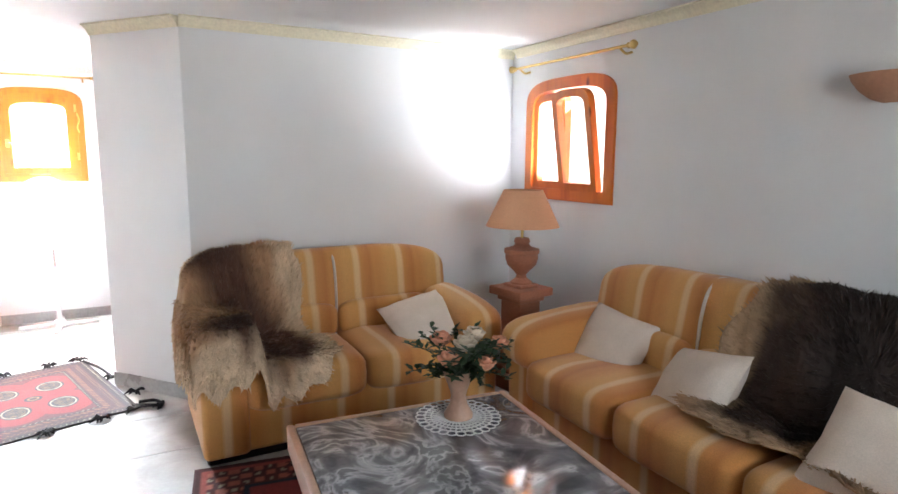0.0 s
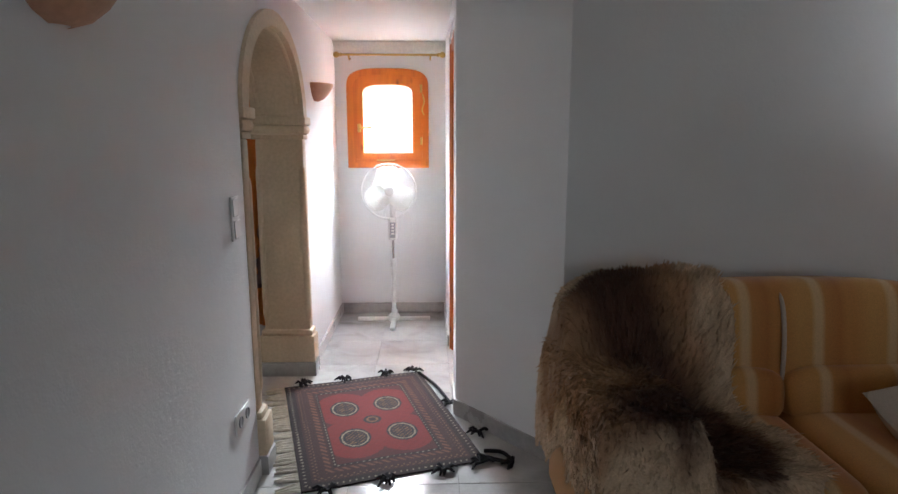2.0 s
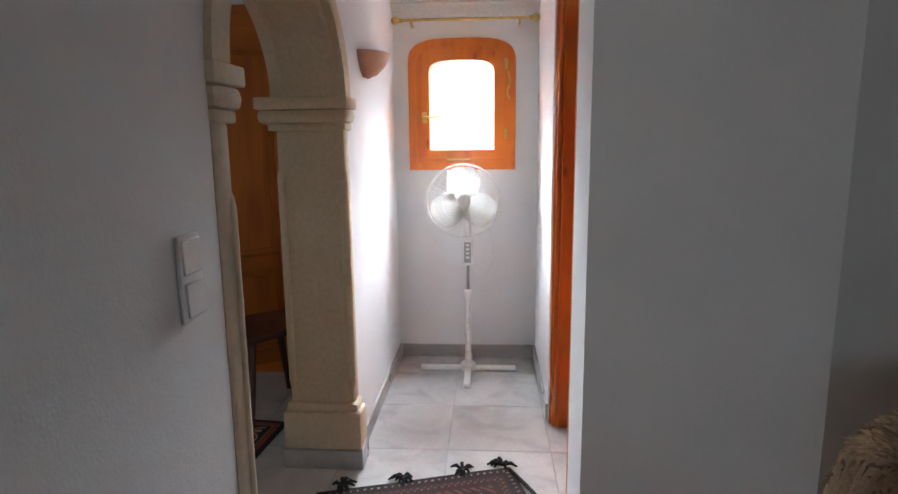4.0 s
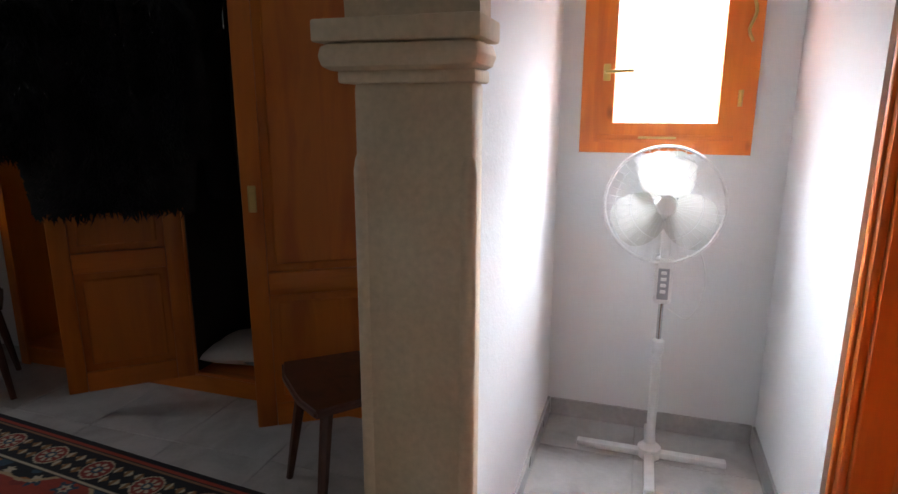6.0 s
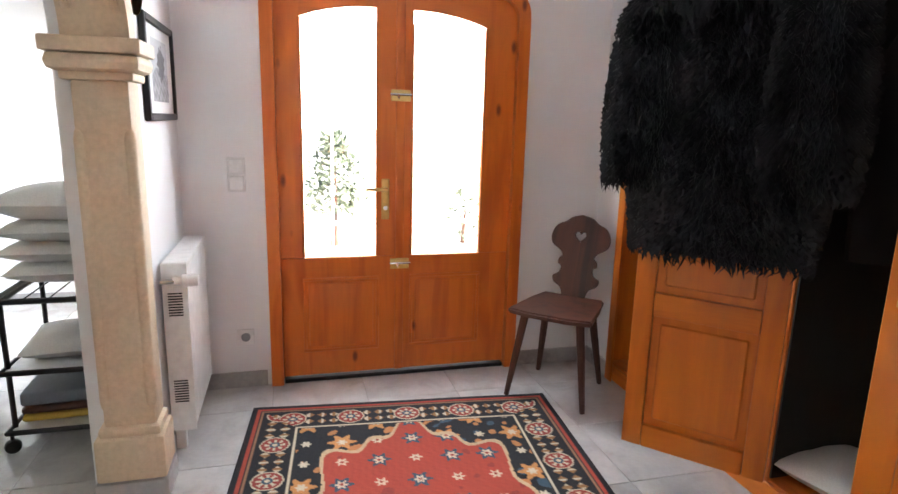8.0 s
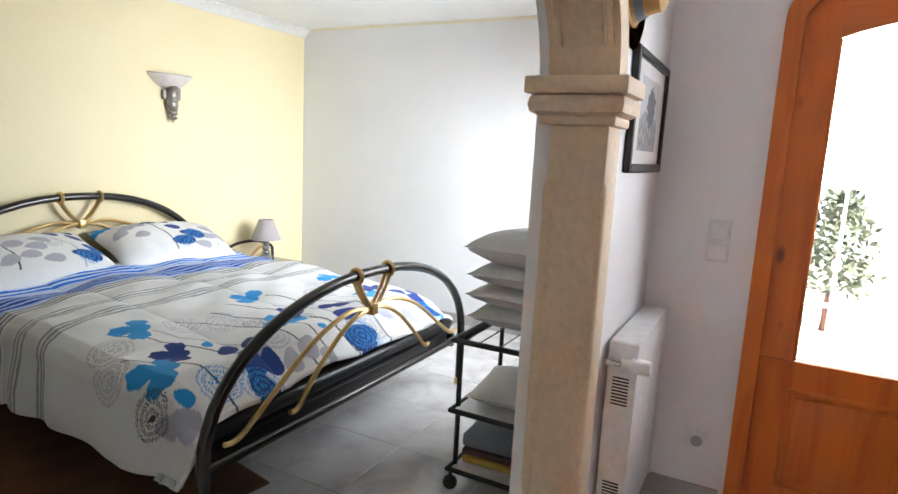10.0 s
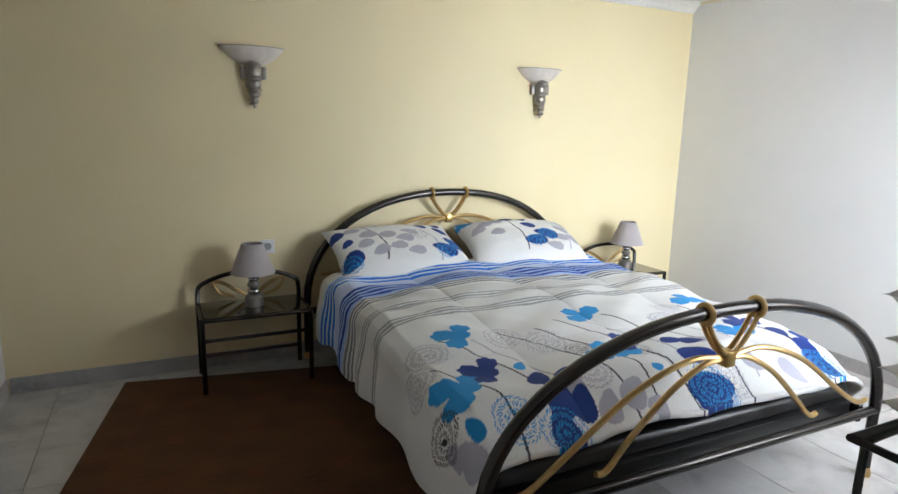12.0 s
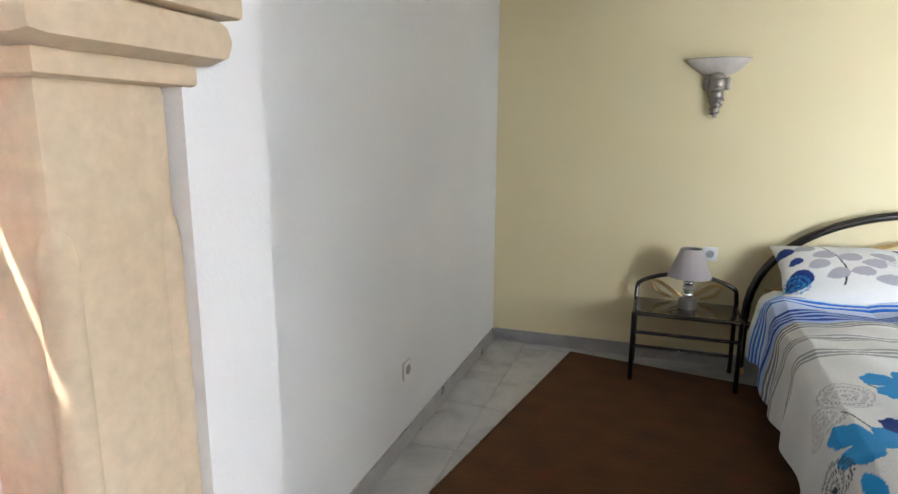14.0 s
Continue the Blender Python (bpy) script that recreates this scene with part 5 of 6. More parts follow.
def wardrobe():
    ob = thing("wardrobe", pose(-2.9, 5.96, 0), "built-in honey-coloured wardrobe with two doors ajar", "wardrobe")
    L, R, D = -1.255, 1.26, 0.535
    part("kick_board", boxed((L, 0.012, 0.0), (R, 0.03, 0.085), 0.003), OAK_X, ob)
    part("floor_panel", boxed((L, 0.012, 0.087), (R, D, 0.105), 0.003), PINE_X, ob)
    # Back and divider carry the wardrobe's inner shade in their colour.
    part("back_panel", boxed((L, D - 0.015, 0.106), (R, D, 2.08)), INSIDE_SHADE, ob)
    part("side_panel", boxed((L, 0.0, 0.106), (L + 0.02, D - 0.016, 2.08), 0.002), OAK, ob)
    part("side_panel", boxed((R - 0.02, 0.0, 0.106), (R, D - 0.016, 2.08), 0.002), OAK, ob)
    part("divider", boxed((-0.115, 0.02, 0.106), (-0.095, D - 0.016, 2.08), 0.002), INSIDE_SHADE, ob)
    part("top_panel", boxed((L + 0.021, 0.0, 2.06), (R - 0.021, D - 0.016, 2.08), 0.002), OAK_X, ob)
    part("face_frame", boxed((L, -0.012, 1.97), (R, 0.0, 2.10), 0.003), OAK_X, ob)
    part("stile", boxed((L, -0.012, 0.0), (L + 0.06, 0.0, 1.968), 0.003), OAK, ob)
    part("stile", boxed((-0.13, -0.012, 0.106), (-0.08, 0.0, 1.968), 0.003), OAK, ob)
    part("stile", boxed((R - 0.26, -0.012, 0.0), (R, 0.0, 1.968), 0.003), OAK, ob)
    part("clothes_rail", tube(bmesh.new(), [(L + 0.02, 0.28, 1.85), (R - 0.02, 0.28, 1.85)], 0.013, 10), CHROME, ob)

    def door(hinge, width, angle, handle_at):
        """A framed and panelled door hinged at its right, opened by angle; local x runs from the hinge to the left."""
        m = pose(hinge, -0.014, 0, 0, 0, angle) @ Matrix.Diagonal((-1, 1, 1, 1))
        z0, z1, rail = 0.115, 1.955, (0.66, 0.75)
        leaf = part("door", boxed((0.0, -0.016, z0), (width, -0.008, z1), 0.002), OAK, ob, "open honey-coloured panelled door", m)
        for x0, x1 in ((0.0, 0.075), (width - 0.075, width)):
            part("stile", boxed((x0, -0.038, z0), (x1, -0.006, z1), 0.005, 2), OAK, leaf)
        for a, b in ((z0, z0 + 0.09), rail, (z1 - 0.11, z1)):
            part("rail", boxed((0.076, -0.038, a), (width - 0.076, -0.006, b), 0.005, 2), OAK_X, leaf)
        part("panel", boxed((0.105, -0.028, z0 + 0.122), (width - 0.105, -0.015, rail[0] - 0.030), 0.010, 1), OAK, leaf)
        part("panel", boxed((0.105, -0.028, rail[1] + 0.030), (width - 0.105, -0.015, z1 - 0.140), 0.010, 1), OAK, leaf)
        if handle_at:
            part("handle", boxed((width - 0.052, -0.042, 0.985), (width - 0.022, -0.033, 1.085), 0.012, 3), BRASS, leaf, "brass finger plate")
        return leaf

    door(-0.09, 0.52, 42, False)
    door(1.00, 0.60, 33, True)
    return ob


wardrobe()

# Bedding and clothes kept in the wardrobe.
cushion(pose(-2.80, 6.22, 0.165, 0, 0, 12), (0.55, 0.38), "folded white pillow on the wardrobe floor", PILLOW, "pillow", "spare pillows", 0.06)
cushion(pose(-2.62, 6.20, 0.14, 0, 4, -8), (0.50, 0.36), "folded grey blanket on the wardrobe floor", TOWEL, "blanket", "spare blankets", 0.035)


def hanging_coat(m, label):
    """A dark garment on a hanger, hung from the rail."""
    ob = thing("hanging_coat", m, label, "coat")
    bm = bmesh.new()
    lathe(bm, [(0.16, 0.95), (0.17, 1.1), (0.18, 1.35), (0.17, 1.55), (0.10, 1.68), (0.03, 1.72)], 20, (0, 0, 0), Matrix.Diagonal((0.5, 1.1, 1, 1)))
    part("coat_body", bm, WOOL_BLACK, ob)
    part("hanger_hook", tube(bmesh.new(), curve([(0, 0, 1.70), (0, 0.0, 1.80), (0, 0.018, 1.85), (0, 0, 1.868)], 5), 0.003, 5), CHROME, ob)


hanging_coat(pose(-2.72, 6.24, 0.0), "dark wool coat hanging in the wardrobe")
hanging_coat(pose(-2.50, 6.24, 0.0), "dark wool coat hanging in the wardrobe")
hanging_coat(pose(-2.90, 6.24, 0.0), "black wool coat hanging in the wardrobe")


def fur_coat(m):
    """A long-haired black fur coat: a body and two sleeves covered with tapering locks."""
    ob = thing("fur_coat", m, "black long-haired fur coat hung on the wardrobe door", "coat")
    fur, ft, fp = nodes_of("black_fur")
    n = node(ft, "TexNoise", Scale=9.0, Detail=4.0)
    ft.links.new(coords(ft), n.inputs["Vector"])
    ft.links.new(ramp(ft, n.outputs[0], [(0.38, (0.002, 0.002, 0.003)), (0.68, (0.020, 0.020, 0.026))]), fp.inputs["Base Color"])
    fp.inputs["Roughness"].default_value, fp.inputs["Specular IOR Level"].default_value = 0.5, 0.3
    rng = random.Random(12)

    def girth(t):
        return 0.20 + 0.11 * math.sin(min(t * 1.25, 1.0) * math.pi * 0.5) - 0.03 * max(t - 0.75, 0) * 4

    def pelt(name, centre, wide, deep, z0, z1, count, long_, lean=0.0):
        bm = bmesh.new()
        steps = 12
        prof = []
        for i in range(steps + 1):
            t = i / steps
            prof.append((girth(t) / 0.31 * (0.35 + 0.65 * smooth(t, 0.0, 0.22)), z1 + (z0 - z1) * t))
        lathe(bm, [(float(r), z) for r, z in prof], 28, centre, Matrix.Diagonal((wide, deep, 1, 1)))
        for k in range(count):
            t = rng.uniform(0.02, 1.0)
            a = rng.uniform(0, 6.28)
            r = girth(t) / 0.31 * (0.35 + 0.65 * float(smooth(t, 0.0, 0.22)))
            base = Vector((centre[0] + wide * r * math.cos(a), centre[1] + deep * r * math.sin(a), centre[2] + z1 + (z0 - z1) * t))
            out = Vector((math.cos(a), math.sin(a), 0))
            side = Vector((-math.sin(a), math.cos(a), 0)) * rng.uniform(0.003, 0.006)
            ln = long_ * rng.uniform(0.7, 1.3)
            mid = base + out * 0.015 + Vector((rng.uniform(-0.012, 0.012), 0, -0.5 * ln))
            tip = base + out * rng.uniform(0.0, 0.012) + Vector((rng.uniform(-0.02, 0.02), 0, -ln))
            v = [bm.verts.new(p) for p in (base + side, base - side, mid - side * 0.8, mid + side * 0.8, tip, mid + out * 0.008)]
            bm.faces.new((v[0], v[1], v[5]))
            bm.faces.new((v[1], v[2], v[5]))
            bm.faces.new((v[3], v[0], v[5]))
            bm.faces.new((v[2], v[4], v[5]))
            bm.faces.new((v[4], v[3], v[5]))
        return part(name, bm, fur, ob)

    pelt("coat_body", (0, 0, 0), 0.30, 0.14, 0.955, 1.93, 12000, 0.045)
    pelt("sleeve", (-0.245, -0.05, 0), 0.135, 0.13, 1.20, 1.88, 4600, 0.055)
    pelt("sleeve", (0.24, -0.05, 0), 0.135, 0.13, 1.20, 1.88, 4600, 0.055)
    collar = pelt("collar", (0, -0.06, 0), 0.17, 0.11, 1.74, 1.98, 1200, 0.08)
    part("hanger_hook", tube(bmesh.new(), curve([(0, 0.02, 1.90), (0, 0.03, 1.98), (0, 0.06, 2.0)], 5), 0.003, 5), CHROME, ob)


fur_coat(pose(-3.07, 5.68, 0.0, 0, 0, 36))


def board_chair(m, label):
    """A rustic chair with a carved back board and splayed legs; local -y is its front."""
    ob = thing("board_chair", m, label, "chair", "carved hall chairs")
    seat = bmesh.new()
    outline = [(-0.215, -0.20), (-0.10, -0.225), (0.10, -0.225), (0.215, -0.20), (0.185, 0.05), (0.165, 0.19), (-0.165, 0.19), (-0.185, 0.05)]
    prism(seat, [(x, y, 0.435) for x, y in outline], (0, 0, 0.03))
    bmesh.ops.bevel(seat, geom=list(seat.edges), offset=0.009, segments=3, affect="EDGES", clamp_overlap=True)
    part("seat", seat, DARK_WOOD, ob)
    for x, y, dx, dy in ((-0.14, -0.14, -0.06, -0.06), (0.14, -0.14, 0.06, -0.06), (-0.12, 0.12, -0.055, 0.07), (0.12, 0.12, 0.055, 0.07)):
        part("leg", tube(bmesh.new(), [(x + dx, y + dy, 0.0), (x + dx * 0.5, y + dy * 0.5, 0.22), (x, y, 0.437)], [0.013, 0.019, 0.022], 8), DARK_WOOD, ob)
    half = [(0.060, 0.0), (0.075, 0.05), (0.115, 0.075), (0.125, 0.11), (0.095, 0.13), (0.085, 0.165), (0.105, 0.18), (0.10, 0.21), (0.085, 0.225), (0.10, 0.25), (0.15, 0.285), (0.158, 0.335), (0.135, 0.385), (0.085, 0.41), (0.055, 0.435), (0.0, 0.45)]
    half = [(p.x, p.y) for p in curve([(x, z, 0) for x, z in half], 3)]
    line = [(x, z) for x, z in half] + [(-x, z) for x, z in reversed(half[:-1])]
    heart = []
    for i in range(20):
        t = 2 * math.pi * i / 20
        heart.append((0.0022 * 16 * math.sin(t) ** 3 * 0.9, 0.335 + 0.0022 * 0.9 * (13 * math.cos(t) - 5 * math.cos(2 * t) - 2 * math.cos(3 * t) - math.cos(4 * t))))
    tilt = pose(0, 0.165, 0.455, -13, 0, 0)
    board = bmesh.new()
    for d in (0.0, 0.022):
        edges = []
        for loop in (line, heart):
            vs = [board.verts.new((x, d, z)) for x, z in loop]
            edges += [board.edges.new((vs[i], vs[(i + 1) % len(vs)])) for i in range(len(vs))]
        bmesh.ops.triangle_fill(board, use_beauty=True, edges=edges)
    board.verts.ensure_lookup_table()
    n, h = len(line), len(heart)
    for start, count in ((0, n), (n, h)):
        for i in range(count):
            j = (i + 1) % count
            board.faces.new([board.verts[start + i], board.verts[start + j], board.verts[start + j + n + h], board.verts[start + i + n + h]])
    part("back_board", board, DARK_WOOD, ob, "carved back board with a heart cut-out", tilt)
    return ob


chair = board_chair(pose(-4.075, 5.625, 0, 0, 0, 46), "dark carved wooden chair with a heart cut-out")
copy_thing(chair, pose(-1.90, 5.49, 0, 0, 0, -44))


def hall_rug():
    """A red oriental rug with a dark guarded border of rosettes; local x along its length."""
    lx, ly = 2.28, 1.43
    m = pose(-2.955, 4.71, 0, 0, 0, -5.2)
    BLACKISH, RUST, CREAM, SKY, BRICK = (0.016, 0.017, 0.022), (0.42, 0.060, 0.036), (0.62, 0.52, 0.38), (0.045, 0.085, 0.13), (0.30, 0.045, 0.035)

    def colour(u, v):
        x, y = (u - 0.5) * lx, (v - 0.5) * ly
        ex, ey = np.minimum(u, 1 - u) * lx, np.minimum(v, 1 - v) * ly
        e = np.minimum(ex, ey)
        along = np.where(ex < ey, y, x)
        step = 0.262
        ph = (along / step + 0.5) % 1 - 0.5
        ros = np.hypot(ph * step, e - 0.135)
        ang = np.arctan2(e - 0.135, ph * step)
        border = (e > 0.062) & (e < 0.208)
        between = np.abs(np.abs(ph) - 0.5) * step
        dia = (np.minimum(np.abs(e - 0.105), np.abs(e - 0.165)) + np.minimum(between, np.abs(between - 0.055))) < 0.022
        inside = e > 0.225
        r1 = np.hypot(x / 0.86, y / 0.46)
        th = np.arctan2(y / 0.46, x / 0.86)
        edge = 1 + 0.07 * np.cos(8 * th) + 0.05 * np.cos(16 * th)
        med = r1 < edge
        star = np.hypot(x, y) * (1 + 0.25 * np.cos(8 * np.arctan2(y, x)))
        gx, gy = (x / 0.155 + 0.5) % 1 - 0.5, (y / 0.150 + 0.5) % 1 - 0.5
        bloom = np.hypot(gx, gy) * (1 + 0.28 * np.cos(6 * np.arctan2(gy, gx)))
        pickf = np.sin(np.floor(x / 0.155 + 0.5) * 3.7 + np.floor(y / 0.150 + 0.5) * 2.3)
        leafy = scatter_noise(x, y, 6.5, 4)
        conds = [((e > 0.022) & (e < 0.042), RUST), ((e > 0.046) & (e < 0.058), (0.30, 0.16, 0.09)), (border, BLACKISH), (border & dia, TAN), (border & dia & (np.sin(along * 190) > 0.3), CREAM), (border & (ros < 0.062), CREAM), (border & (ros < 0.056), BRICK), (border & (ros < 0.043) & (np.cos(8 * ang) > 0), CREAM), (border & (ros < 0.022), SKY), (border & (ros < 0.011), CREAM),
                 ((e > 0.210) & (e < 0.220), CREAM), (inside, BLACKISH), (inside & (leafy > 0.55), (0.50, 0.20, 0.07)), (inside & (leafy < -0.60), SKY), (inside & (bloom < 0.30) & (pickf > 0.1), (0.58, 0.25, 0.08)), (inside & (bloom < 0.12), CREAM), (inside & (r1 < edge * 1.035), (0.55, 0.40, 0.24)), (inside & med, RUST), (inside & med & (leafy > 0.78), BRICK), (inside & med & (bloom < 0.24) & (pickf > -0.1), SKY), (inside & med & (bloom < 0.13), CREAM), (inside & med & (bloom < 0.05), BRICK),
                 (star < 0.215, TAN), (star < 0.20, SKY), (star < 0.10, CREAM), (star < 0.085, RUST), (star < 0.035, CREAM)]
        return 0.95 * pick(conds, BLACKISH) * (1 + 0.10 * speckle(x, y, 40, 6))

    ob = cloth("rug", CARPET, None, 420, 270, lambda u, v: ((u - 0.5) * lx, (v - 0.5) * ly, 0.010 + 0.0015 * scatter_noise(u, v, 1.6, 8)), colour, "red oriental rug with a dark rosette border", 0.009, m)
    tagged(ob, category="rug")


hall_rug()


def framed_picture(m, width, height):
    ob = thing("picture", m, "grey landscape print in a black frame", "picture")
    part("mount", boxed((-width / 2 + 0.02, 0.002, -height / 2 + 0.02), (width / 2 - 0.02, 0.010, height / 2 - 0.02)), PILLOW, ob)
    for lo, hi in (((-width / 2, 0, -height / 2), (-width / 2 + 0.028, 0.022, height / 2)), ((width / 2 - 0.028, 0, -height / 2), (width / 2, 0.022, height / 2)), ((-width / 2 + 0.028, 0, -height / 2), (width / 2 - 0.028, 0.022, -height / 2 + 0.028)), ((-width / 2 + 0.028, 0, height / 2 - 0.028), (width / 2 - 0.028, 0.022, height / 2))):
        part("frame", boxed(lo, hi, 0.004), BLACK, ob)

    def tone(u, v):
        hill = 0.45 + 0.16 * scatter_noise(u, 0 * u, 1.2, 2)
        tree = (np.hypot((u - 0.4) / 0.22, (v - 0.62) / 0.26) + 0.25 * scatter_noise(u, v, 4.0, 3)) < 1
        g = np.where(v > hill, 0.50, 0.30 + 0.1 * scatter_noise(u, v, 6.0, 4))
        g = np.where(tree, 0.14 + 0.05 * scatter_noise(u, v, 12.0, 5), g)
        return g, g, g * 1.02

    cloth("print", PRINT, ob, 60, 60, lambda u, v: ((u - 0.5) * width * 0.55, 0.0115 + 0 * u, (v - 0.5) * height * 0.62), tone, "grey landscape print")


framed_picture(pose(-4.06, 3.80, 1.53), 0.56, 0.38)


def straw_hat(m):
    ob = thing("straw_hat", m, "woven straw hat hanging on the wall", "hat")
    prof = [(0.175, 0.012), (0.15, 0.006), (0.105, 0.014), (0.085, 0.05), (0.078, 0.085), (0.05, 0.10), (0.0, 0.104)]
    inner = [(r * 0.97, z - 0.005) for r, z in reversed(prof)]
    part("hat_body", lathe(bmesh.new(), prof + inner[1:] + [prof[0]], 36), STRAW, ob)
    part("hat_band", lathe(bmesh.new(), [(0.1, 0.02), (0.1005, 0.022), (0.0895, 0.045), (0.088, 0.045)], 36), TOWEL, ob)
    part("nail", tube(bmesh.new(), [(0, 0, 0.0), (0, 0, 0.10)], 0.003, 5), BLACK, ob)


straw_hat(pose(-3.68, 3.802, 1.86, -90, 0, 0))

# ---- outside ----
def glow(name, lo, hi, strength, color=(1, 1, 1)):
    m = bpy.data.materials.new(name)
    m.use_nodes = True
    t = m.node_tree
    t.nodes.clear()
    e, o = t.nodes.new("ShaderNodeEmission"), t.nodes.new("ShaderNodeOutputMaterial")
    e.inputs[0].default_value, e.inputs[1].default_value = (*color, 1), strength
    t.links.new(e.outputs[0], o.inputs[0])
    ob = structure("backdrop", boxed(lo, hi), m, "bright hazy sky seen outside", "sky")
    return ob


glow("bright_sky", (-14.1, -6, -0.1), (-14.0, 16, 9.0), 0.42)
glow("bright_sky", (-8, 12.0, -0.1), (6, 12.1, 5.0), 0.9)
glow("bright_sky", (9.0, -6, -0.1), (9.1, 12, 9.0), 0.28)
TERRACE = rough_surface("terrace_paving", (0.62, 0.58, 0.52), (0.5, 0.47, 0.42), rough=0.8)
structure("ground", boxed((-60, -60, -0.30), (60, 60, -0.125)), TERRACE, "pale paved terrace ground", "ground")


def balustrade():
    ob = thing("balustrade", pose(-7.0, 4.2, -0.125), "white metal railing on the terrace", "railing")
    part("rail", tube(bmesh.new(), [(0, -3.0, 0.53), (0, 3.4, 0.53)], 0.02, 6), WHITE_ENAMEL, ob)
    part("rail", tube(bmesh.new(), [(0, -3.0, 2.05), (0, 3.4, 2.05)], 0.02, 6), WHITE_ENAMEL, ob)
    for k in range(24):
        y = -2.9 + 0.26 * k
        part("baluster", lathe(bmesh.new(), [(0.012, 0.0), (0.012, 0.78), (0.03, 0.80), (0.03, 0.86), (0.012, 0.88), (0.012, 2.05)], 8, (0, y, 0)), WHITE_ENAMEL, ob)


balustrade()


SHRUB_LEAF = rough_surface("shrub_leaf", (0.12, 0.14, 0.10), (0.09, 0.115, 0.075), scale=14.0)


def shrub(m, height, width, seed, label, count=1500):
    ob = thing("shrub", m, label, "shrub")
    rng = random.Random(seed)
    part("trunk", tube(bmesh.new(), [(0, 0, 0), (0.03, 0.0, height * 0.3), (0.0, 0.02, height * 0.8)], [0.05, 0.04, 0.01], 7), DARK_WOOD, ob)
    bm = bmesh.new()
    for k in range(count):
        z = rng.uniform(0.3 if height > 1 else 0.05, 1.0)
        r = width * (math.sin(math.pi * min(z * 0.75 + 0.2, 1)) ** 0.7) * math.sqrt(rng.random()) * rng.uniform(0.8, 1.12)
        a = rng.uniform(0, 6.28)
        p = Vector((r * math.cos(a), r * math.sin(a), z * height))
        d = Vector((rng.uniform(-1, 1), rng.uniform(-1, 1), rng.uniform(-0.5, 1))).normalized()
        s = d.cross(Vector((rng.uniform(-1, 1), rng.uniform(-1, 1), 0.3))).normalized() * 0.022
        v = [bm.verts.new(q) for q in (p, p + d * 0.05 + s, p + d * 0.11, p + d * 0.05 - s)]
        bm.faces.new(v)
    part("crown", bm, SHRUB_LEAF, ob)


shrub(pose(-8.5, 4.80, -0.125), 1.30, 0.38, 3, "dense green conifer shrub beyond the railing", 750)
shrub(pose(-8.5, 6.4, -0.125), 0.62, 0.22, 5, "low olive-green shrub beyond the railing", 90)

# ---- bedroom ----
BX, FOOT, HEAD = -4.085, 2.68, 0.50


def bow(half, low, top, power=2.2, n=28):
    return [(u, z) for u, z in arch_line(-half, half, low, top - low, n, power)]


def bed():
    ob = thing("bed", pose(BX, 0, 0), "double bed with a pewter tube frame and gold ornaments", "bed")
    for y, top, half in ((FOOT, 0.83, 0.925), (HEAD, 0.99, 0.925)):
        name = "footboard" if y == FOOT else "headboard"
        low = 0.30 if y == FOOT else 0.34
        frame_ = part(name, tube(bmesh.new(), [(u, y, z) for u, z in bow(half, low, top)], 0.023, 14), PEWTER, ob)
        part("cross_bar", tube(bmesh.new(), [(-half - 0.01, y, 0.295), (half + 0.01, y, 0.295)], 0.02, 12), PEWTER, frame_)
        for s in (-1, 1):
            post = part("post", lathe(bmesh.new(), [(0.021, 0.02), (0.021, low + 0.01)], 14, (s * half, y, 0)), PEWTER, frame_)
            part("foot_cap", lathe(bmesh.new(), [(0.0, 0.0), (0.026, 0.0), (0.027, 0.018), (0.022, 0.03), (0.022, 0.04)], 14, (s * half, y, 0)), GOLD, post)
        t, d = top - 0.17, 0.026
        part("clasp", boxed((-0.022, y - 0.024, t - 0.028), (0.022, y + 0.024, t + 0.028), 0.006, 2), BRASS, frame_)
        for k in (-d / 2, d / 2):
            loop = curve([(-0.120, y + k, top - 0.012), (-0.112, y + k, top - 0.04), (-0.085, y + k, t + 0.085), (-0.035, y + k, t + 0.028), (0, y + k, t + 0.015), (0.035, y + k, t + 0.028), (0.085, y + k, t + 0.085), (0.112, y + k, top - 0.04), (0.120, y + k, top - 0.012)], 5)
            part("gold_loop", tube(bmesh.new(), loop, 0.009, 8), GOLD, frame_)
        for s in (-1, 1):
            ring = [(s * 0.12, y + 0.031 * math.cos(a), top - 0.006 + 0.031 * math.sin(a)) for a in [2 * math.pi * q / 16 for q in range(16)]]
            part("gold_ring", tube(bmesh.new(), ring, 0.010, 8, True), GOLD, frame_)
            for reach, rise in ((0.80, 0.012), (0.50, -0.015)):
                line = curve([(0, y, t), (s * reach * 0.22, y, t + rise), (s * reach * 0.50, y, t - 0.075 + rise), (s * reach * 0.80, y, t - 0.22), (s * reach * 0.93, y + 0.004, t - 0.285), (s * reach * 1.0, y + 0.006, t - 0.305), (s * reach * 1.05, y + 0.006, t - 0.30)], 6)
                part("gold_spray", tube(bmesh.new(), line, 0.0105, 8), GOLD, frame_)
    for s in (-1, 1):
        part("side_rail", boxed((s * 0.87 - 0.012, HEAD, 0.24), (s * 0.87 + 0.012, FOOT - 0.02, 0.32), 0.004), PEWTER, ob)
    part("base", boxed((-0.85, HEAD + 0.03, 0.24), (0.85, FOOT - 0.05, 0.33), 0.01, 2), BLACK, ob)
    return ob


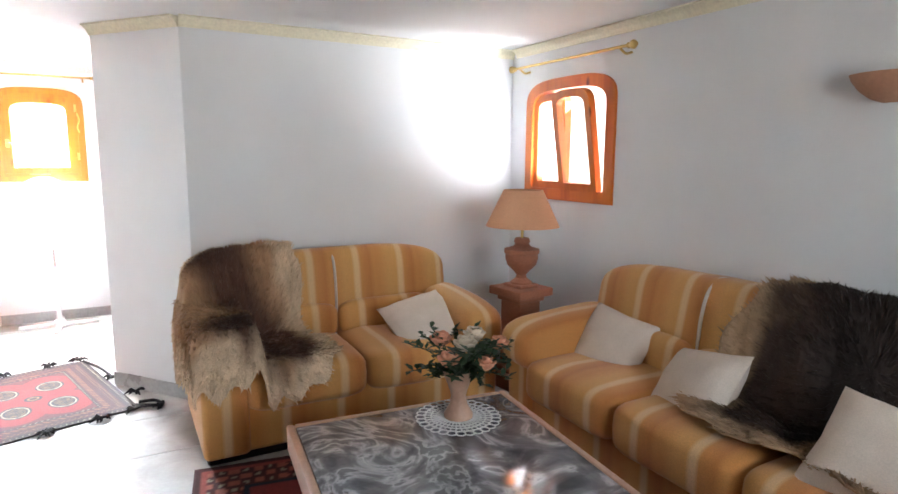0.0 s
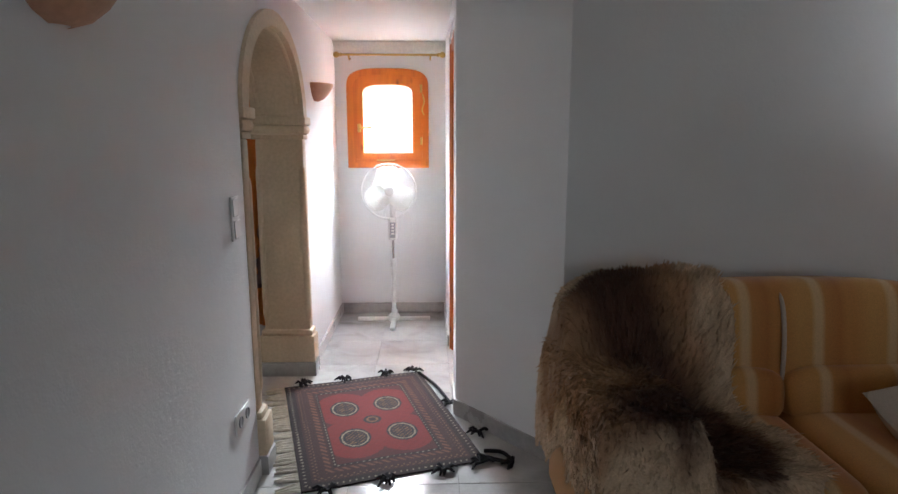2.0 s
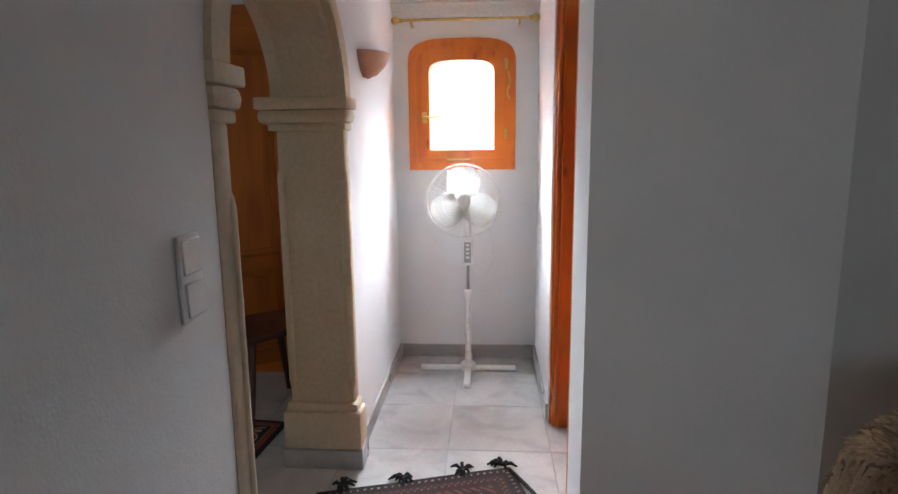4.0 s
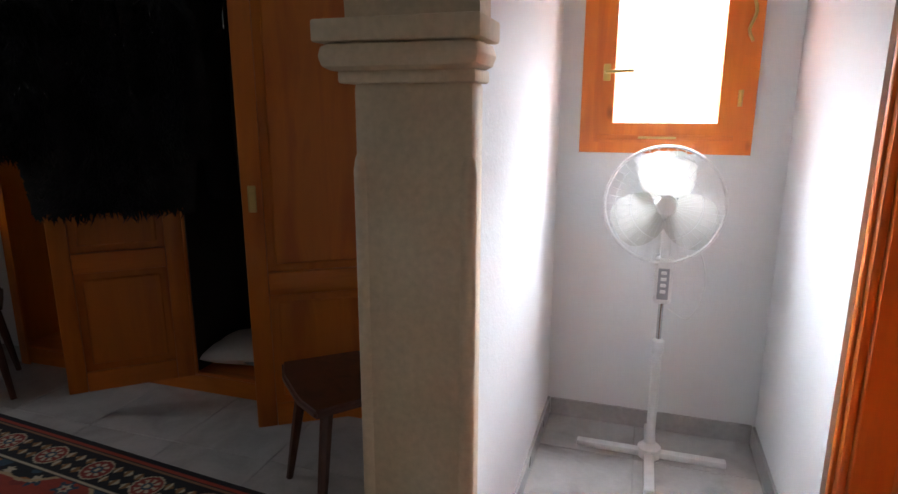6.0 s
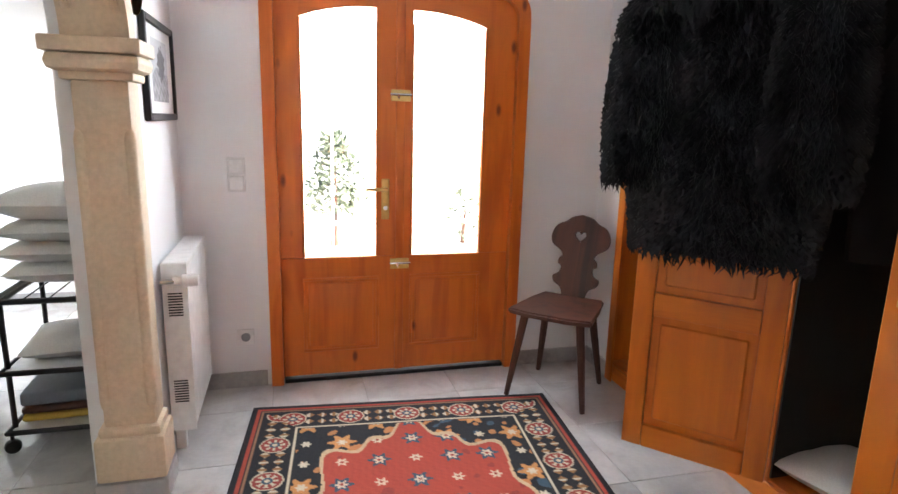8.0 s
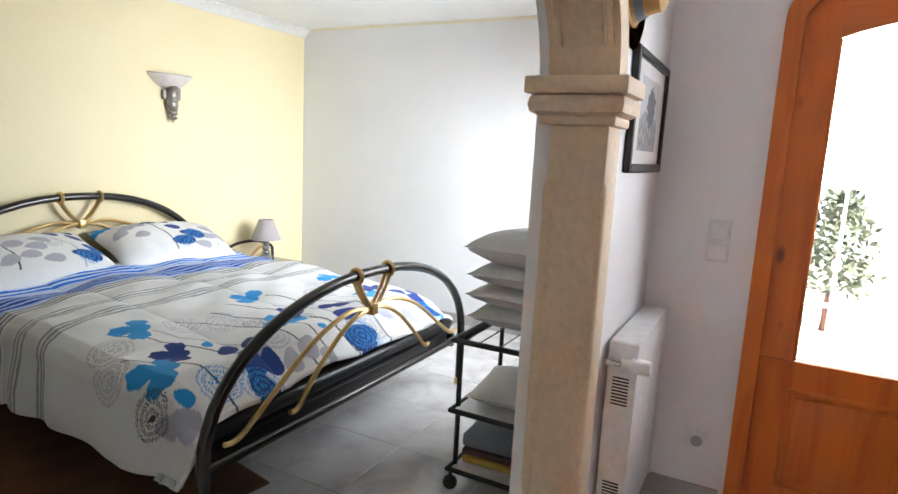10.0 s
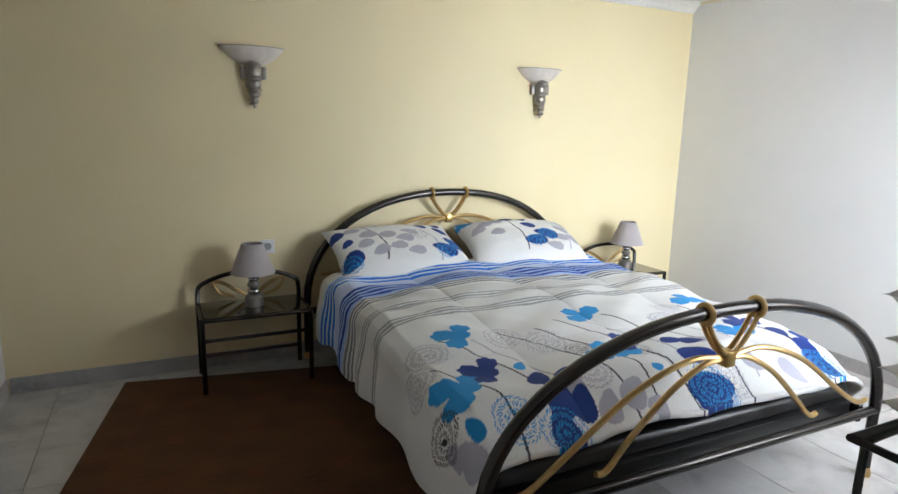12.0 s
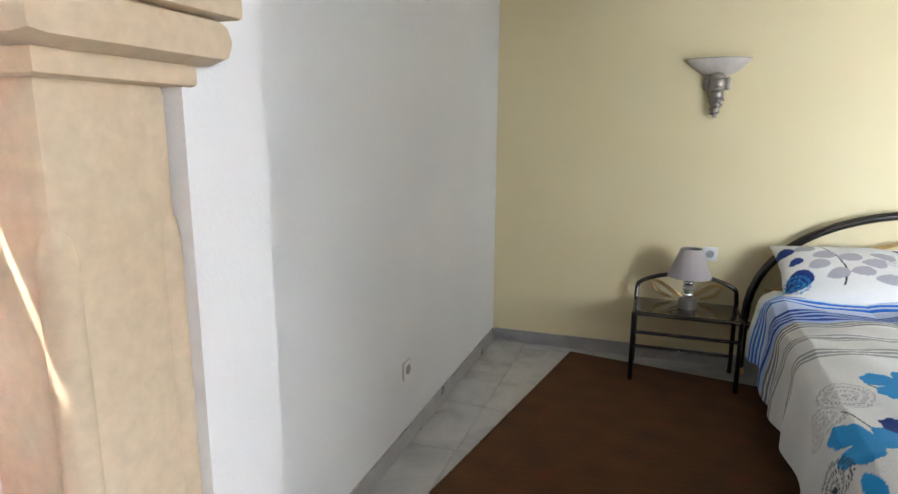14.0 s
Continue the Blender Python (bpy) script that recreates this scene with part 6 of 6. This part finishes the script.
bed()
tagged(part("mattress", boxed((-0.845, HEAD + 0.04, 0.332), (0.845, FOOT - 0.06, 0.405), 0.03, 4), BLACK, None, "dark covered mattress on the bed frame", pose(BX, 0, 0)), category="mattress")

NAVY_PRINT, BLUE_PRINT, GREY_PRINT, DARK_PRINT, COTTON = (0.001, 0.030, 0.21), (0.010, 0.30, 0.70), (0.44, 0.43, 0.50), (0.02, 0.022, 0.045), (0.82, 0.82, 0.81)


def flower_print(x, y, flowers, base):
    """Leaves, five-petalled blooms, seed heads and stems printed on cotton. flowers: kind, x, y, size, colour."""
    out = np.stack([np.full(np.shape(x), c) for c in base])
    for kind, cx, cy, size, col in flowers:
        size = {"stem": 1.0, "bloom": 1.0, "leaf": 0.95, "seed": 1.1}[kind] * size
        dx, dy = (x - cx), (y - cy)
        if kind == "bloom":
            a, r = np.arctan2(dy, dx), np.hypot(dx, dy * 1.15)
            turn = (a + 1.0 + 0.5 * np.sin(7 * cx) + np.pi) % (2 * np.pi) - np.pi
            petal = 0.40 + 0.75 * np.abs(np.cos(2.2 * turn)) ** 0.55 + 0.04 * np.cos(17 * a + 1)
            mask = r < size * np.where(np.abs(turn) < 2.1, petal, 0.36)
        elif kind == "leaf":
            t = 2.2 * cx + 1.3 * cy
            p, q = dx * math.cos(t) + dy * math.sin(t), -dx * math.sin(t) + dy * math.cos(t)
            mask = (np.abs(p) < size) & (np.abs(q) < 0.62 * size * np.sqrt(np.clip(1 - (p / size) ** 2, 0, 1)) * (1 - 0.35 * p / size))
        elif kind == "seed":
            a, r = np.arctan2(dy, dx), np.hypot(dx, dy)
            mask = (r < size) & (np.cos(26 * a + 5 * np.sin(r * 160)) > 0.15) & (np.sin(r * 260) > -0.55)
        else:
            bend = -size * 0.22 * np.sin((y - cy) / size * 2.6)
            mask = (np.abs(x - cx - bend + 0.10 * (y - cy)) < 0.0045) & (y > cy) & (y < cy + size)
        out = np.where(mask, np.array(col)[:, None, None], out)
    return out


def duvet():
    top_half, drop = 0.835, 0.36
    total = top_half + drop
    y0, y1 = 0.78, 2.635
    N, B, G, D = NAVY_PRINT, BLUE_PRINT, GREY_PRINT, DARK_PRINT
    F = [*[("stem", q, 1.90, 0.72, D) for q in (-0.80, -0.48, -0.02, 0.24, 0.52, 0.78)], *[("seed", q, w, 0.07, G) for q, w in ((-0.85, 2.2), (-0.4, 1.92), (0.52, 1.95), (0.86, 1.98), (-0.15, 2.48), (0.40, 2.36))], ("stem", 0.66, 1.95, 0.55, G), ("stem", 0.36, 1.95, 0.6, D), ("stem", 0.10, 1.95, 0.55, G), ("stem", -0.20, 2.0, 0.5, G), ("stem", -0.55, 2.0, 0.5, D), ("stem", 0.90, 2.1, 0.5, D),
         ("seed", 0.97, 2.10, 0.075, G), ("seed", 0.38, 2.06, 0.085, G), ("seed", -0.28, 2.05, 0.08, G), ("seed", 0.25, 2.22, 0.06, G), ("seed", 0.08, 2.24, 0.06, G),
         ("leaf", 0.50, 2.42, 0.07, G), ("leaf", 0.42, 2.50, 0.065, G), ("leaf", 0.30, 2.48, 0.075, G), ("leaf", 0.24, 2.54, 0.06, G), ("leaf", 0.95, 2.50, 0.07, G), ("leaf", 1.02, 2.43, 0.06, G), ("leaf", -0.20, 2.30, 0.06, G), ("leaf", -0.32, 2.44, 0.065, G), ("leaf", -0.5, 2.5, 0.06, G),
         ("bloom", 0.68, 1.90, 0.088, B), ("bloom", 0.05, 1.88, 0.085, B), ("bloom", -0.61, 1.87, 0.085, B), ("bloom", 0.84, 2.28, 0.105, B), ("bloom", 0.19, 2.26, 0.10, B), ("bloom", -0.48, 2.26, 0.095, B), ("leaf", 0.57, 2.17, 0.036, B), ("leaf", 0.90, 2.45, 0.04, B), ("leaf", 0.12, 2.40, 0.03, B), ("leaf", -0.08, 2.15, 0.03, B),
         ("bloom", 0.70, 2.17, 0.085, N), ("bloom", 0.03, 2.17, 0.08, N), ("bloom", -0.63, 2.16, 0.08, N), ("leaf", 0.56, 2.28, 0.065, N), ("leaf", 0.47, 2.31, 0.06, N), ("leaf", 0.57, 2.42, 0.085, N), ("leaf", 0.50, 2.46, 0.07, N), ("leaf", -0.10, 2.25, 0.05, N), ("leaf", -0.16, 2.29, 0.05, N), ("leaf", -0.10, 2.38, 0.08, N), ("leaf", -0.70, 2.28, 0.06, N), ("leaf", -0.77, 2.33, 0.055, N), ("leaf", -0.72, 2.42, 0.075, N),
         ("leaf", 0.62, 2.535, 0.085, N), ("leaf", -0.05, 2.51, 0.105, N), ("leaf", -0.02, 2.56, 0.08, N), ("leaf", -0.70, 2.50, 0.09, N), ("seed", 0.62, 2.535, 0.07, B), ("seed", -0.05, 2.51, 0.085, B), ("seed", -0.70, 2.50, 0.075, B), ("seed", 0.76, 2.46, 0.07, B),
         ("seed", 1.01, 2.36, 0.075, D), ("leaf", 1.01, 2.36, 0.022, D), ("seed", 0.30, 2.17, 0.05, D)]

    def sheet(u, v):
        s = (u - 0.5) * 2 * total
        return s, y0 + (y1 - y0) * v

    def place(u, v):
        s, y = sheet(u, v)
        a = np.abs(s)
        over = np.clip(a - top_half, 0, None)
        bend = np.clip(over / 0.10, 0, 1)
        hang = np.where(s > 0, 1.0, 0.75)
        x = np.sign(s) * (np.minimum(a, top_half) + 0.075 * np.sin(bend * 1.57) + 0.02 * smooth(over, 0.1, 0.3))
        puff = 0.020 * scatter_noise(s, y, 1.1, 2) + 0.009 * scatter_noise(s, y, 3.0, 4)
        quilt = 0.015 * (np.abs(np.sin(s * 6.6)) ** 0.5 + np.abs(np.sin(y * 6.0)) ** 0.5)
        z = 0.565 + 0.03 * np.cos(np.clip(a / top_half, 0, 1) * 1.57) - 0.05 * smooth(y, 1.5, 2.35) - 0.10 * smooth(y, 2.40, 2.635) + puff + quilt * (1 - bend) - hang * np.where(over > 0.05, over - 0.05 + 0.02, 0.4 * over) + 0.012 * np.sin(y * 21 + 2 * np.sin(y * 5)) * bend
        fold = 0.018 * np.sin(y * 17 + 1.5 * np.sin(4 * y)) * smooth(over, 0.03, 0.25)
        return x + np.sign(s) * fold, y + 0.006 * scatter_noise(s, y, 2.0, 6) - 0.10 * smooth(over, 0.05, 0.3) * smooth(y, 2.3, 2.6), np.maximum(z, 0.20)

    def colour(u, v):
        s, y = sheet(u, v)
        rgb = flower_print(s, y, [(kind, cx - 0.05, cy + 0.055, size * {"stem": 1.0, "bloom": 1.22, "leaf": 1.0, "seed": 1.05}[kind], col) for kind, cx, cy, size, col in F], COTTON)
        yw = y + 0.010 * np.sin(s * 5.0) + 0.004 * scatter_noise(s, y, 3.0, 9)
        bands = [(0.90, 1.075, (0.0, 0.17, 0.80), 4), (1.155, 1.315, (0.001, 0.03, 0.36), 4), (1.33, 1.42, (0.22, 0.24, 0.29), 3), (1.53, 1.60, (0.34, 0.35, 0.37), 3), (1.685, 1.755, (0.34, 0.35, 0.37), 3)]
        for lo, hi, col in ((0.86, 1.075, (0.66, 0.80, 0.96)), (1.075, 1.15, (0.56, 0.67, 0.95)), (1.15, 1.32, (0.36, 0.55, 0.95)), (1.32, 1.34, (0.64, 0.64, 0.68)), (1.43, 1.52, (0.70, 0.695, 0.69))):
            rgb = np.where((yw > lo) & (yw < hi), np.array(col)[:, None, None], rgb)
        for lo, hi, col, n in bands:
            f = (yw - lo) / (hi - lo)
            line = (f > 0) & (f < 1) & ((f * n) % 1 < 0.58)
            rgb = np.where(line, np.array(col)[:, None, None], rgb)
        return rgb

    ob = cloth("duvet", PRINT, None, 540, 430, place, colour, "white duvet printed with blue flowers and stripes", 0.02, pose(BX, 0, 0))
    tagged(ob, category="duvet")


duvet()


def bed_pillow(m, seed, motifs, label):
    """A soft pillow in a printed case with pinched edges. motifs: kind, across and down its face from 0 to 1, size, colour."""
    lx, ly = 0.80, 0.50

    def place(u, v):
        # u goes over the upper face and back under the lower one
        top = u <= 0.5
        a, b = np.where(top, 4 * u - 1, 3 - 4 * u), 2 * v - 1
        edge = np.clip((1 - np.abs(a) ** 2.4) * (1 - np.abs(b) ** 3.2), 0, 1) ** 0.55
        pull = 1 - 0.05 * (1 - np.abs(a * b)) * np.maximum(np.abs(a), np.abs(b)) ** 4
        z = np.where(top, 1.0, -0.7) * 0.10 * edge + 0.007 * scatter_noise(a, b, 1.4, seed) * edge
        return b * lx / 2 * pull, a * ly / 2 * pull, z + 0.012 * scatter_noise(a, b, 0.5, seed + 1)

    def colour(u, v):
        x, y, z = place(u, v)
        F = [(kind, (0.5 - p) * lx, (q - 0.5) * ly, size, col) for kind, p, q, size, col in motifs]
        return flower_print(x, y, F, COTTON)

    ob = cloth("pillow", PRINT, None, 160, 170, place, colour, label, 0.0, m)
    return tagged(ob, category="pillow", group="bed pillows")


P_N, P_B, P_G, P_D = NAVY_PRINT, BLUE_PRINT, GREY_PRINT, DARK_PRINT
greys = [("leaf", p, q, 0.058, P_G) for p, q in ((0.17, 0.22), (0.27, 0.34), (0.22, 0.52), (0.31, 0.66), (0.41, 0.38), (0.45, 0.62), (0.53, 0.48), (0.57, 0.72), (0.60, 0.34))]
bed_pillow(pose(BX + 0.43, 0.735, 0.668, -24, 0, 3), 1, [("stem", 0.22, 0.02, 0.40, P_D), ("stem", 0.62, 0.05, 0.42, P_G), *greys, ("bloom", 0.44, 0.05, 0.06, P_B), ("seed", 0.66, 0.40, 0.06, P_G), ("leaf", 0.05, 0.28, 0.055, P_N), ("leaf", 0.10, 0.46, 0.04, P_N), ("leaf", 0.09, 0.74, 0.085, P_N), ("seed", 0.08, 0.78, 0.055, P_B),
            ("leaf", 0.74, 0.16, 0.048, P_N), ("leaf", 0.88, 0.10, 0.046, P_N), ("leaf", 0.88, 0.28, 0.055, P_N), ("leaf", 0.80, 0.72, 0.085, P_N), ("seed", 0.80, 0.74, 0.055, P_B), ("leaf", 0.92, 0.60, 0.085, P_N), ("seed", 0.93, 0.61, 0.06, P_B)], "white pillow printed with navy and grey leaves")
bed_pillow(pose(BX - 0.42, 0.735, 0.668, -22, 0, -5), 3, [("stem", 0.34, 0.05, 0.40, P_D), ("stem", 0.72, 0.0, 0.42, P_G), *[("leaf", p, q, 0.060, P_G) for p, q in ((0.12, 0.40), (0.20, 0.28), (0.26, 0.50), (0.30, 0.22), (0.80, 0.60), (0.86, 0.42), (0.92, 0.62), (0.90, 0.25), (0.70, 0.78))], ("bloom", 0.06, 0.14, 0.065, P_B), ("leaf", 0.42, 0.16, 0.05, P_N), ("leaf", 0.55, 0.14, 0.045, P_N), ("leaf", 0.58, 0.32, 0.055, P_N),
            ("leaf", 0.56, 0.66, 0.085, P_N), ("seed", 0.56, 0.67, 0.055, P_B), ("leaf", 0.69, 0.52, 0.085, P_N), ("seed", 0.70, 0.53, 0.06, P_B)], "white pillow printed with blue and grey leaves")


def nightstand(m):
    ob = thing("nightstand", m, "bronze tube nightstand with a dark glass shelf", "nightstand", "bedside tables")
    w, d = 0.275, 0.34
    for s in (-1, 1):
        part("front_leg", tube(bmesh.new(), [(s * w, d, 0), (s * w, d, 0.41)], 0.0125, 8), PEWTER, ob)
        part("side_bar", tube(bmesh.new(), [(s * w, 0.02, 0.40), (s * w, d, 0.40)], 0.011, 8), PEWTER, ob)
    part("back_frame", tube(bmesh.new(), curve([(-w, 0.02, 0), (-w, 0.02, 0.30), (-w, 0.02, 0.46), (-w + 0.025, 0.02, 0.515), (-0.13, 0.02, 0.56), (0, 0.02, 0.572), (0.13, 0.02, 0.56), (w - 0.025, 0.02, 0.515), (w, 0.02, 0.46), (w, 0.02, 0.30), (w, 0.02, 0)], 4), 0.0125, 8), PEWTER, ob)
    for y, z in ((d, 0.40), (0.02, 0.40), (d, 0.295), (0.02, 0.10)):
        part("cross_bar", tube(bmesh.new(), [(-w, y, z), (w, y, z)], 0.010, 8), PEWTER, ob)
    part("shelf", boxed((-w + 0.008, 0.025, 0.405), (w - 0.008, d - 0.005, 0.413), 0.002), SMOKED, ob, "smoked glass shelf")
    for s in (-1, 1):
        for k in (0.0, 0.014):
            part("gold_leaf", tube(bmesh.new(), curve([(0, 0.02, 0.425), (s * 0.06, 0.02, 0.455 + k), (s * 0.13, 0.02, 0.50 + k), (s * 0.19, 0.02, 0.525), (s * 0.16, 0.02, 0.47 - k), (s * 0.08, 0.02, 0.43)], 5), 0.006, 6), GOLD, ob)
    return ob


SMOKED = plain("smoked_glass", (0.03, 0.022, 0.016), 0.06, 0.0, 0.6)
stand = nightstand(pose(-2.83, 0.50, 0))
copy_thing(stand, pose(-5.40, 0.50, 0))


def bedside_lamp(m):
    ob = thing("bedside_lamp", m, "small lamp with stacked chrome balls and grey shade", "lamp", "bedside lamps")
    part("base", lathe(bmesh.new(), [(0.0, 0.0), (0.048, 0.0), (0.05, 0.012), (0.048, 0.05), (0.036, 0.062), (0.0, 0.062)], 24), SILVER, ob)
    for z, r, mat in ((0.082, 0.034, CHROME), (0.118, 0.034, SILVER), (0.150, 0.030, CHROME)):
        part("ball", blob(bmesh.new(), (0, 0, z), (r, r, 0.022), (1, 1), (20, 10)), mat, ob)
    part("stem", lathe(bmesh.new(), [(0.006, 0.16), (0.006, 0.30)], 8), CHROME, ob)
    part("shade", lathe(bmesh.new(), [(0.118, 0.185), (0.056, 0.345), (0.053, 0.345), (0.115, 0.185), (0.118, 0.185)], 36), SHADE_GREY, ob)
    part("cable", tube(bmesh.new(), curve([(0.03, 0.03, 0.004), (0.10, 0.10, 0.004), (0.07, 0.14, 0.004), (-0.02, 0.13, 0.004)], 6), 0.0025, 5), BLACK, ob)
    return ob


lamp = bedside_lamp(pose(-2.835, 0.67, 0.413))
copy_thing(lamp, pose(-5.46, 0.66, 0.413))


def bowl_sconce(m):
    """An alabaster half bowl on a stepped silver bracket; local y points into the room."""
    ob = thing("bowl_sconce", m, "alabaster bowl wall lamp on a silver bracket", "wall lamp", "bedroom wall lamps")
    prof = [(0.02, -0.098), (0.07, -0.085), (0.115, -0.058), (0.15, -0.025), (0.172, 0.0), (0.166, 0.0), (0.143, -0.022), (0.108, -0.052), (0.065, -0.078), (0.015, -0.09)]
    part("bowl", lathe(bmesh.new(), prof, 32, (0, 0, 0), Matrix.Diagonal((1, 0.62, 1, 1)), math.pi), ALABASTER, ob)
    part("rim", lathe(bmesh.new(), [(0.173, 0.0), (0.173, 0.004), (0.166, 0.004), (0.166, 0.0)], 32, (0, 0, 0), Matrix.Diagonal((1, 0.62, 1, 1)), math.pi), SILVER, ob)
    part("cap", lathe(bmesh.new(), [(0.042, -0.105), (0.04, -0.09), (0.02, -0.075), (0.0, -0.07)], 16, (0, 0.055, 0), Matrix.Diagonal((1, 0.9, 1, 1))), SILVER, ob)
    column = bmesh.new()
    lathe(column, [(0.0, -0.322), (0.008, -0.32), (0.010, -0.295), (0.020, -0.288), (0.019, -0.262), (0.029, -0.254), (0.028, -0.222), (0.038, -0.212), (0.036, -0.165), (0.044, -0.155), (0.042, -0.105), (0.030, -0.09), (0.0, -0.088)], 12, (0, 0.038, 0), Matrix.Diagonal((1, 0.75, 1, 1)))
    part("column", column, SILVER, ob)
    rng = random.Random(2)
    for z, w in ((-0.15, 0.046), (-0.175, 0.042), (-0.21, 0.040), (-0.235, 0.033), (-0.262, 0.028), (-0.292, 0.020)):
        lean = rng.uniform(-0.012, 0.012)
        part("scroll", tube(bmesh.new(), curve([(-w, 0.02, z + lean), (-0.4 * w, 0.064, z), (0.4 * w, 0.064, z - 0.006), (w, 0.02, z - lean)], 4), 0.0065, 6), SILVER, ob)
    for s in (-1, 1):
        part("wing", boxed((s * 0.055 - 0.013, 0.0, -0.165), (s * 0.055 + 0.013, 0.035, -0.098), 0.006, 2), SILVER, ob)
    return ob


sconce = bowl_sconce(pose(-2.905, 0.431, 1.795))
copy_thing(sconce, pose(-4.772, 0.431, 1.795))


def bedroom_rug():
    lx, ly = 1.75, 1.75

    def colour(u, v):
        x, y = (u - 0.5) * lx, (v - 0.5) * ly
        n = scatter_noise(x, y, 3.0, 3)
        e = np.minimum(np.minimum(u, 1 - u) * lx, np.minimum(v, 1 - v) * ly)
        g = 1 + 0.18 * n + 0.15 * scatter_noise(x, y, 25.0, 4)
        k = np.where((np.abs(e - 0.16) < 0.012) | ((e > 0.3) & (np.abs(np.sin(x * 9) * np.sin(y * 9)) > 0.93)), 1.25, 1.0)
        return 0.098 * g * k, 0.036 * g, 0.008 * g

    ob = cloth("rug", CARPET, None, 120, 180, lambda u, v: ((u - 0.5) * lx, (v - 0.5) * ly, 0.010 + 0 * u), colour, "plain rust-brown rug beside the bed", 0.009, pose(-2.884, 1.533, 0, 0, 0, -10))
    tagged(ob, category="rug")


bedroom_rug()


def trolley():
    ob = thing("trolley", pose(-4.22, 3.36, 0), "black tube serving trolley on castors", "trolley")
    x0, x1, y0, y1 = -0.25, 0.25, -0.18, 0.17
    ring = lambda z, g=0.0: [(x0 - g, y0 - g, z), (x1 + g, y0 - g, z), (x1 + g, y1 + g, z), (x0 - g, y1 + g, z)]
    for z in (0.64, 0.345, 0.09):
        part("shelf_ring", tube(bmesh.new(), ring(z, 0.01), 0.012, 8, True), BLACK, ob)
        if z < 0.5:
            part("shelf", boxed((x0, y0, z - 0.006), (x1, y1, z + 0.004), 0.002), WHITE_ENAMEL, ob)
        else:
            for y in (-0.09, 0.0, 0.09):
                part("cross_wire", tube(bmesh.new(), [(x0, y, z), (x1, y, z)], 0.003, 6), BLACK, ob)
    for y in (y0, y1):
        part("loop", tube(bmesh.new(), curve([(x0 + 0.04, y, 0.09), (x0 + 0.04, y, 0.30), (x0 + 0.04, y, 0.585), (x0 + 0.07, y, 0.625), (x1 - 0.07, y, 0.625), (x1 - 0.04, y, 0.585), (x1 - 0.04, y, 0.30), (x1 - 0.04, y, 0.09)], 5), 0.011, 8), BLACK, ob)
    for x in (x0, x1):
        for y in (y0, y1):
            part("castor", lathe(bmesh.new(), [(0.0, -0.014), (0.026, -0.014), (0.030, -0.008), (0.030, 0.008), (0.026, 0.014), (0.0, 0.014)], 18, (x, y, 0.030), pose(0, 0, 0, 0, 90, 20)), BLACK, ob)
            part("castor_stem", tube(bmesh.new(), [(x, y, 0.04), (x, y, 0.09)], 0.008, 6), BLACK, ob)


trolley()
for z, turn, size, label in ((0.70, 2, (0.47, 0.41), "flat white pillow stacked on the trolley"), (0.785, -3, (0.47, 0.42), "white pillow stacked on the trolley"), (0.875, 2, (0.48, 0.43), "white pillow stacked on the trolley"), (0.985, -4, (0.50, 0.44), "plump white pillow on top of the stack")):
    cushion(pose(-4.33, 3.35, z, 0, -2, turn), size, label, PILLOW, "pillow", "spare pillows", 0.082 if z > 0.9 else 0.058)
cushion(pose(-4.22, 3.36, 0.398, 0, 2, 5), (0.38, 0.34), "white pillow on the middle shelf", PILLOW, "pillow", "spare pillows", 0.05)
for z, mat, label in ((0.115, YELLOW_CLOTH, "folded ochre cloth on the lower shelf"), (0.15, DARK_WOOD, "folded dark cloth on the lower shelf"), (0.20, TOWEL, "folded grey towels on the lower shelf")):
    h = 0.028 if z > 0.16 else 0.014
    tagged(part("folded_cloth", boxed((-0.17, -0.17, -h), (0.17, 0.17, h), 0.012, 3), mat, None, label, pose(-4.20, 3.36, z, 0, 0, 3)), category="towel", group="folded linen")

# ---- floor tiles ----
PITCH, TX, TY = 0.457, -0.951, 3.73
tile_bm = boxed((-PITCH / 2 + 0.0017, -PITCH / 2 + 0.0017, -0.010), (PITCH / 2 - 0.0017, PITCH / 2 - 0.0017, 0.0), 0.0012)
tile_mesh = finish(tile_bm, "floor_tile", TILE, False)
for i in range(-12, 7):
    for k in range(-11, 7):
        x, y = TX + (i + 0.5) * PITCH, TY + (k + 0.5) * PITCH
        living = -1.70 < x < 2.3 and -1.3 < y < 4.2
        hall = (-4.9 < x < -1.3 and 3.4 < y < 6.3) or (-1.7 < x < -0.1 and y < 6.6 and y > 3.5)
        bedroom = -6.5 < x < -1.4 and 0.1 < y < 4.0
        if living or hall or bedroom:
            ob = new("floor_tile", tile_mesh)
            ob.location = (x, y, 0)
            ob.parent = bpy.data.objects["floor"]
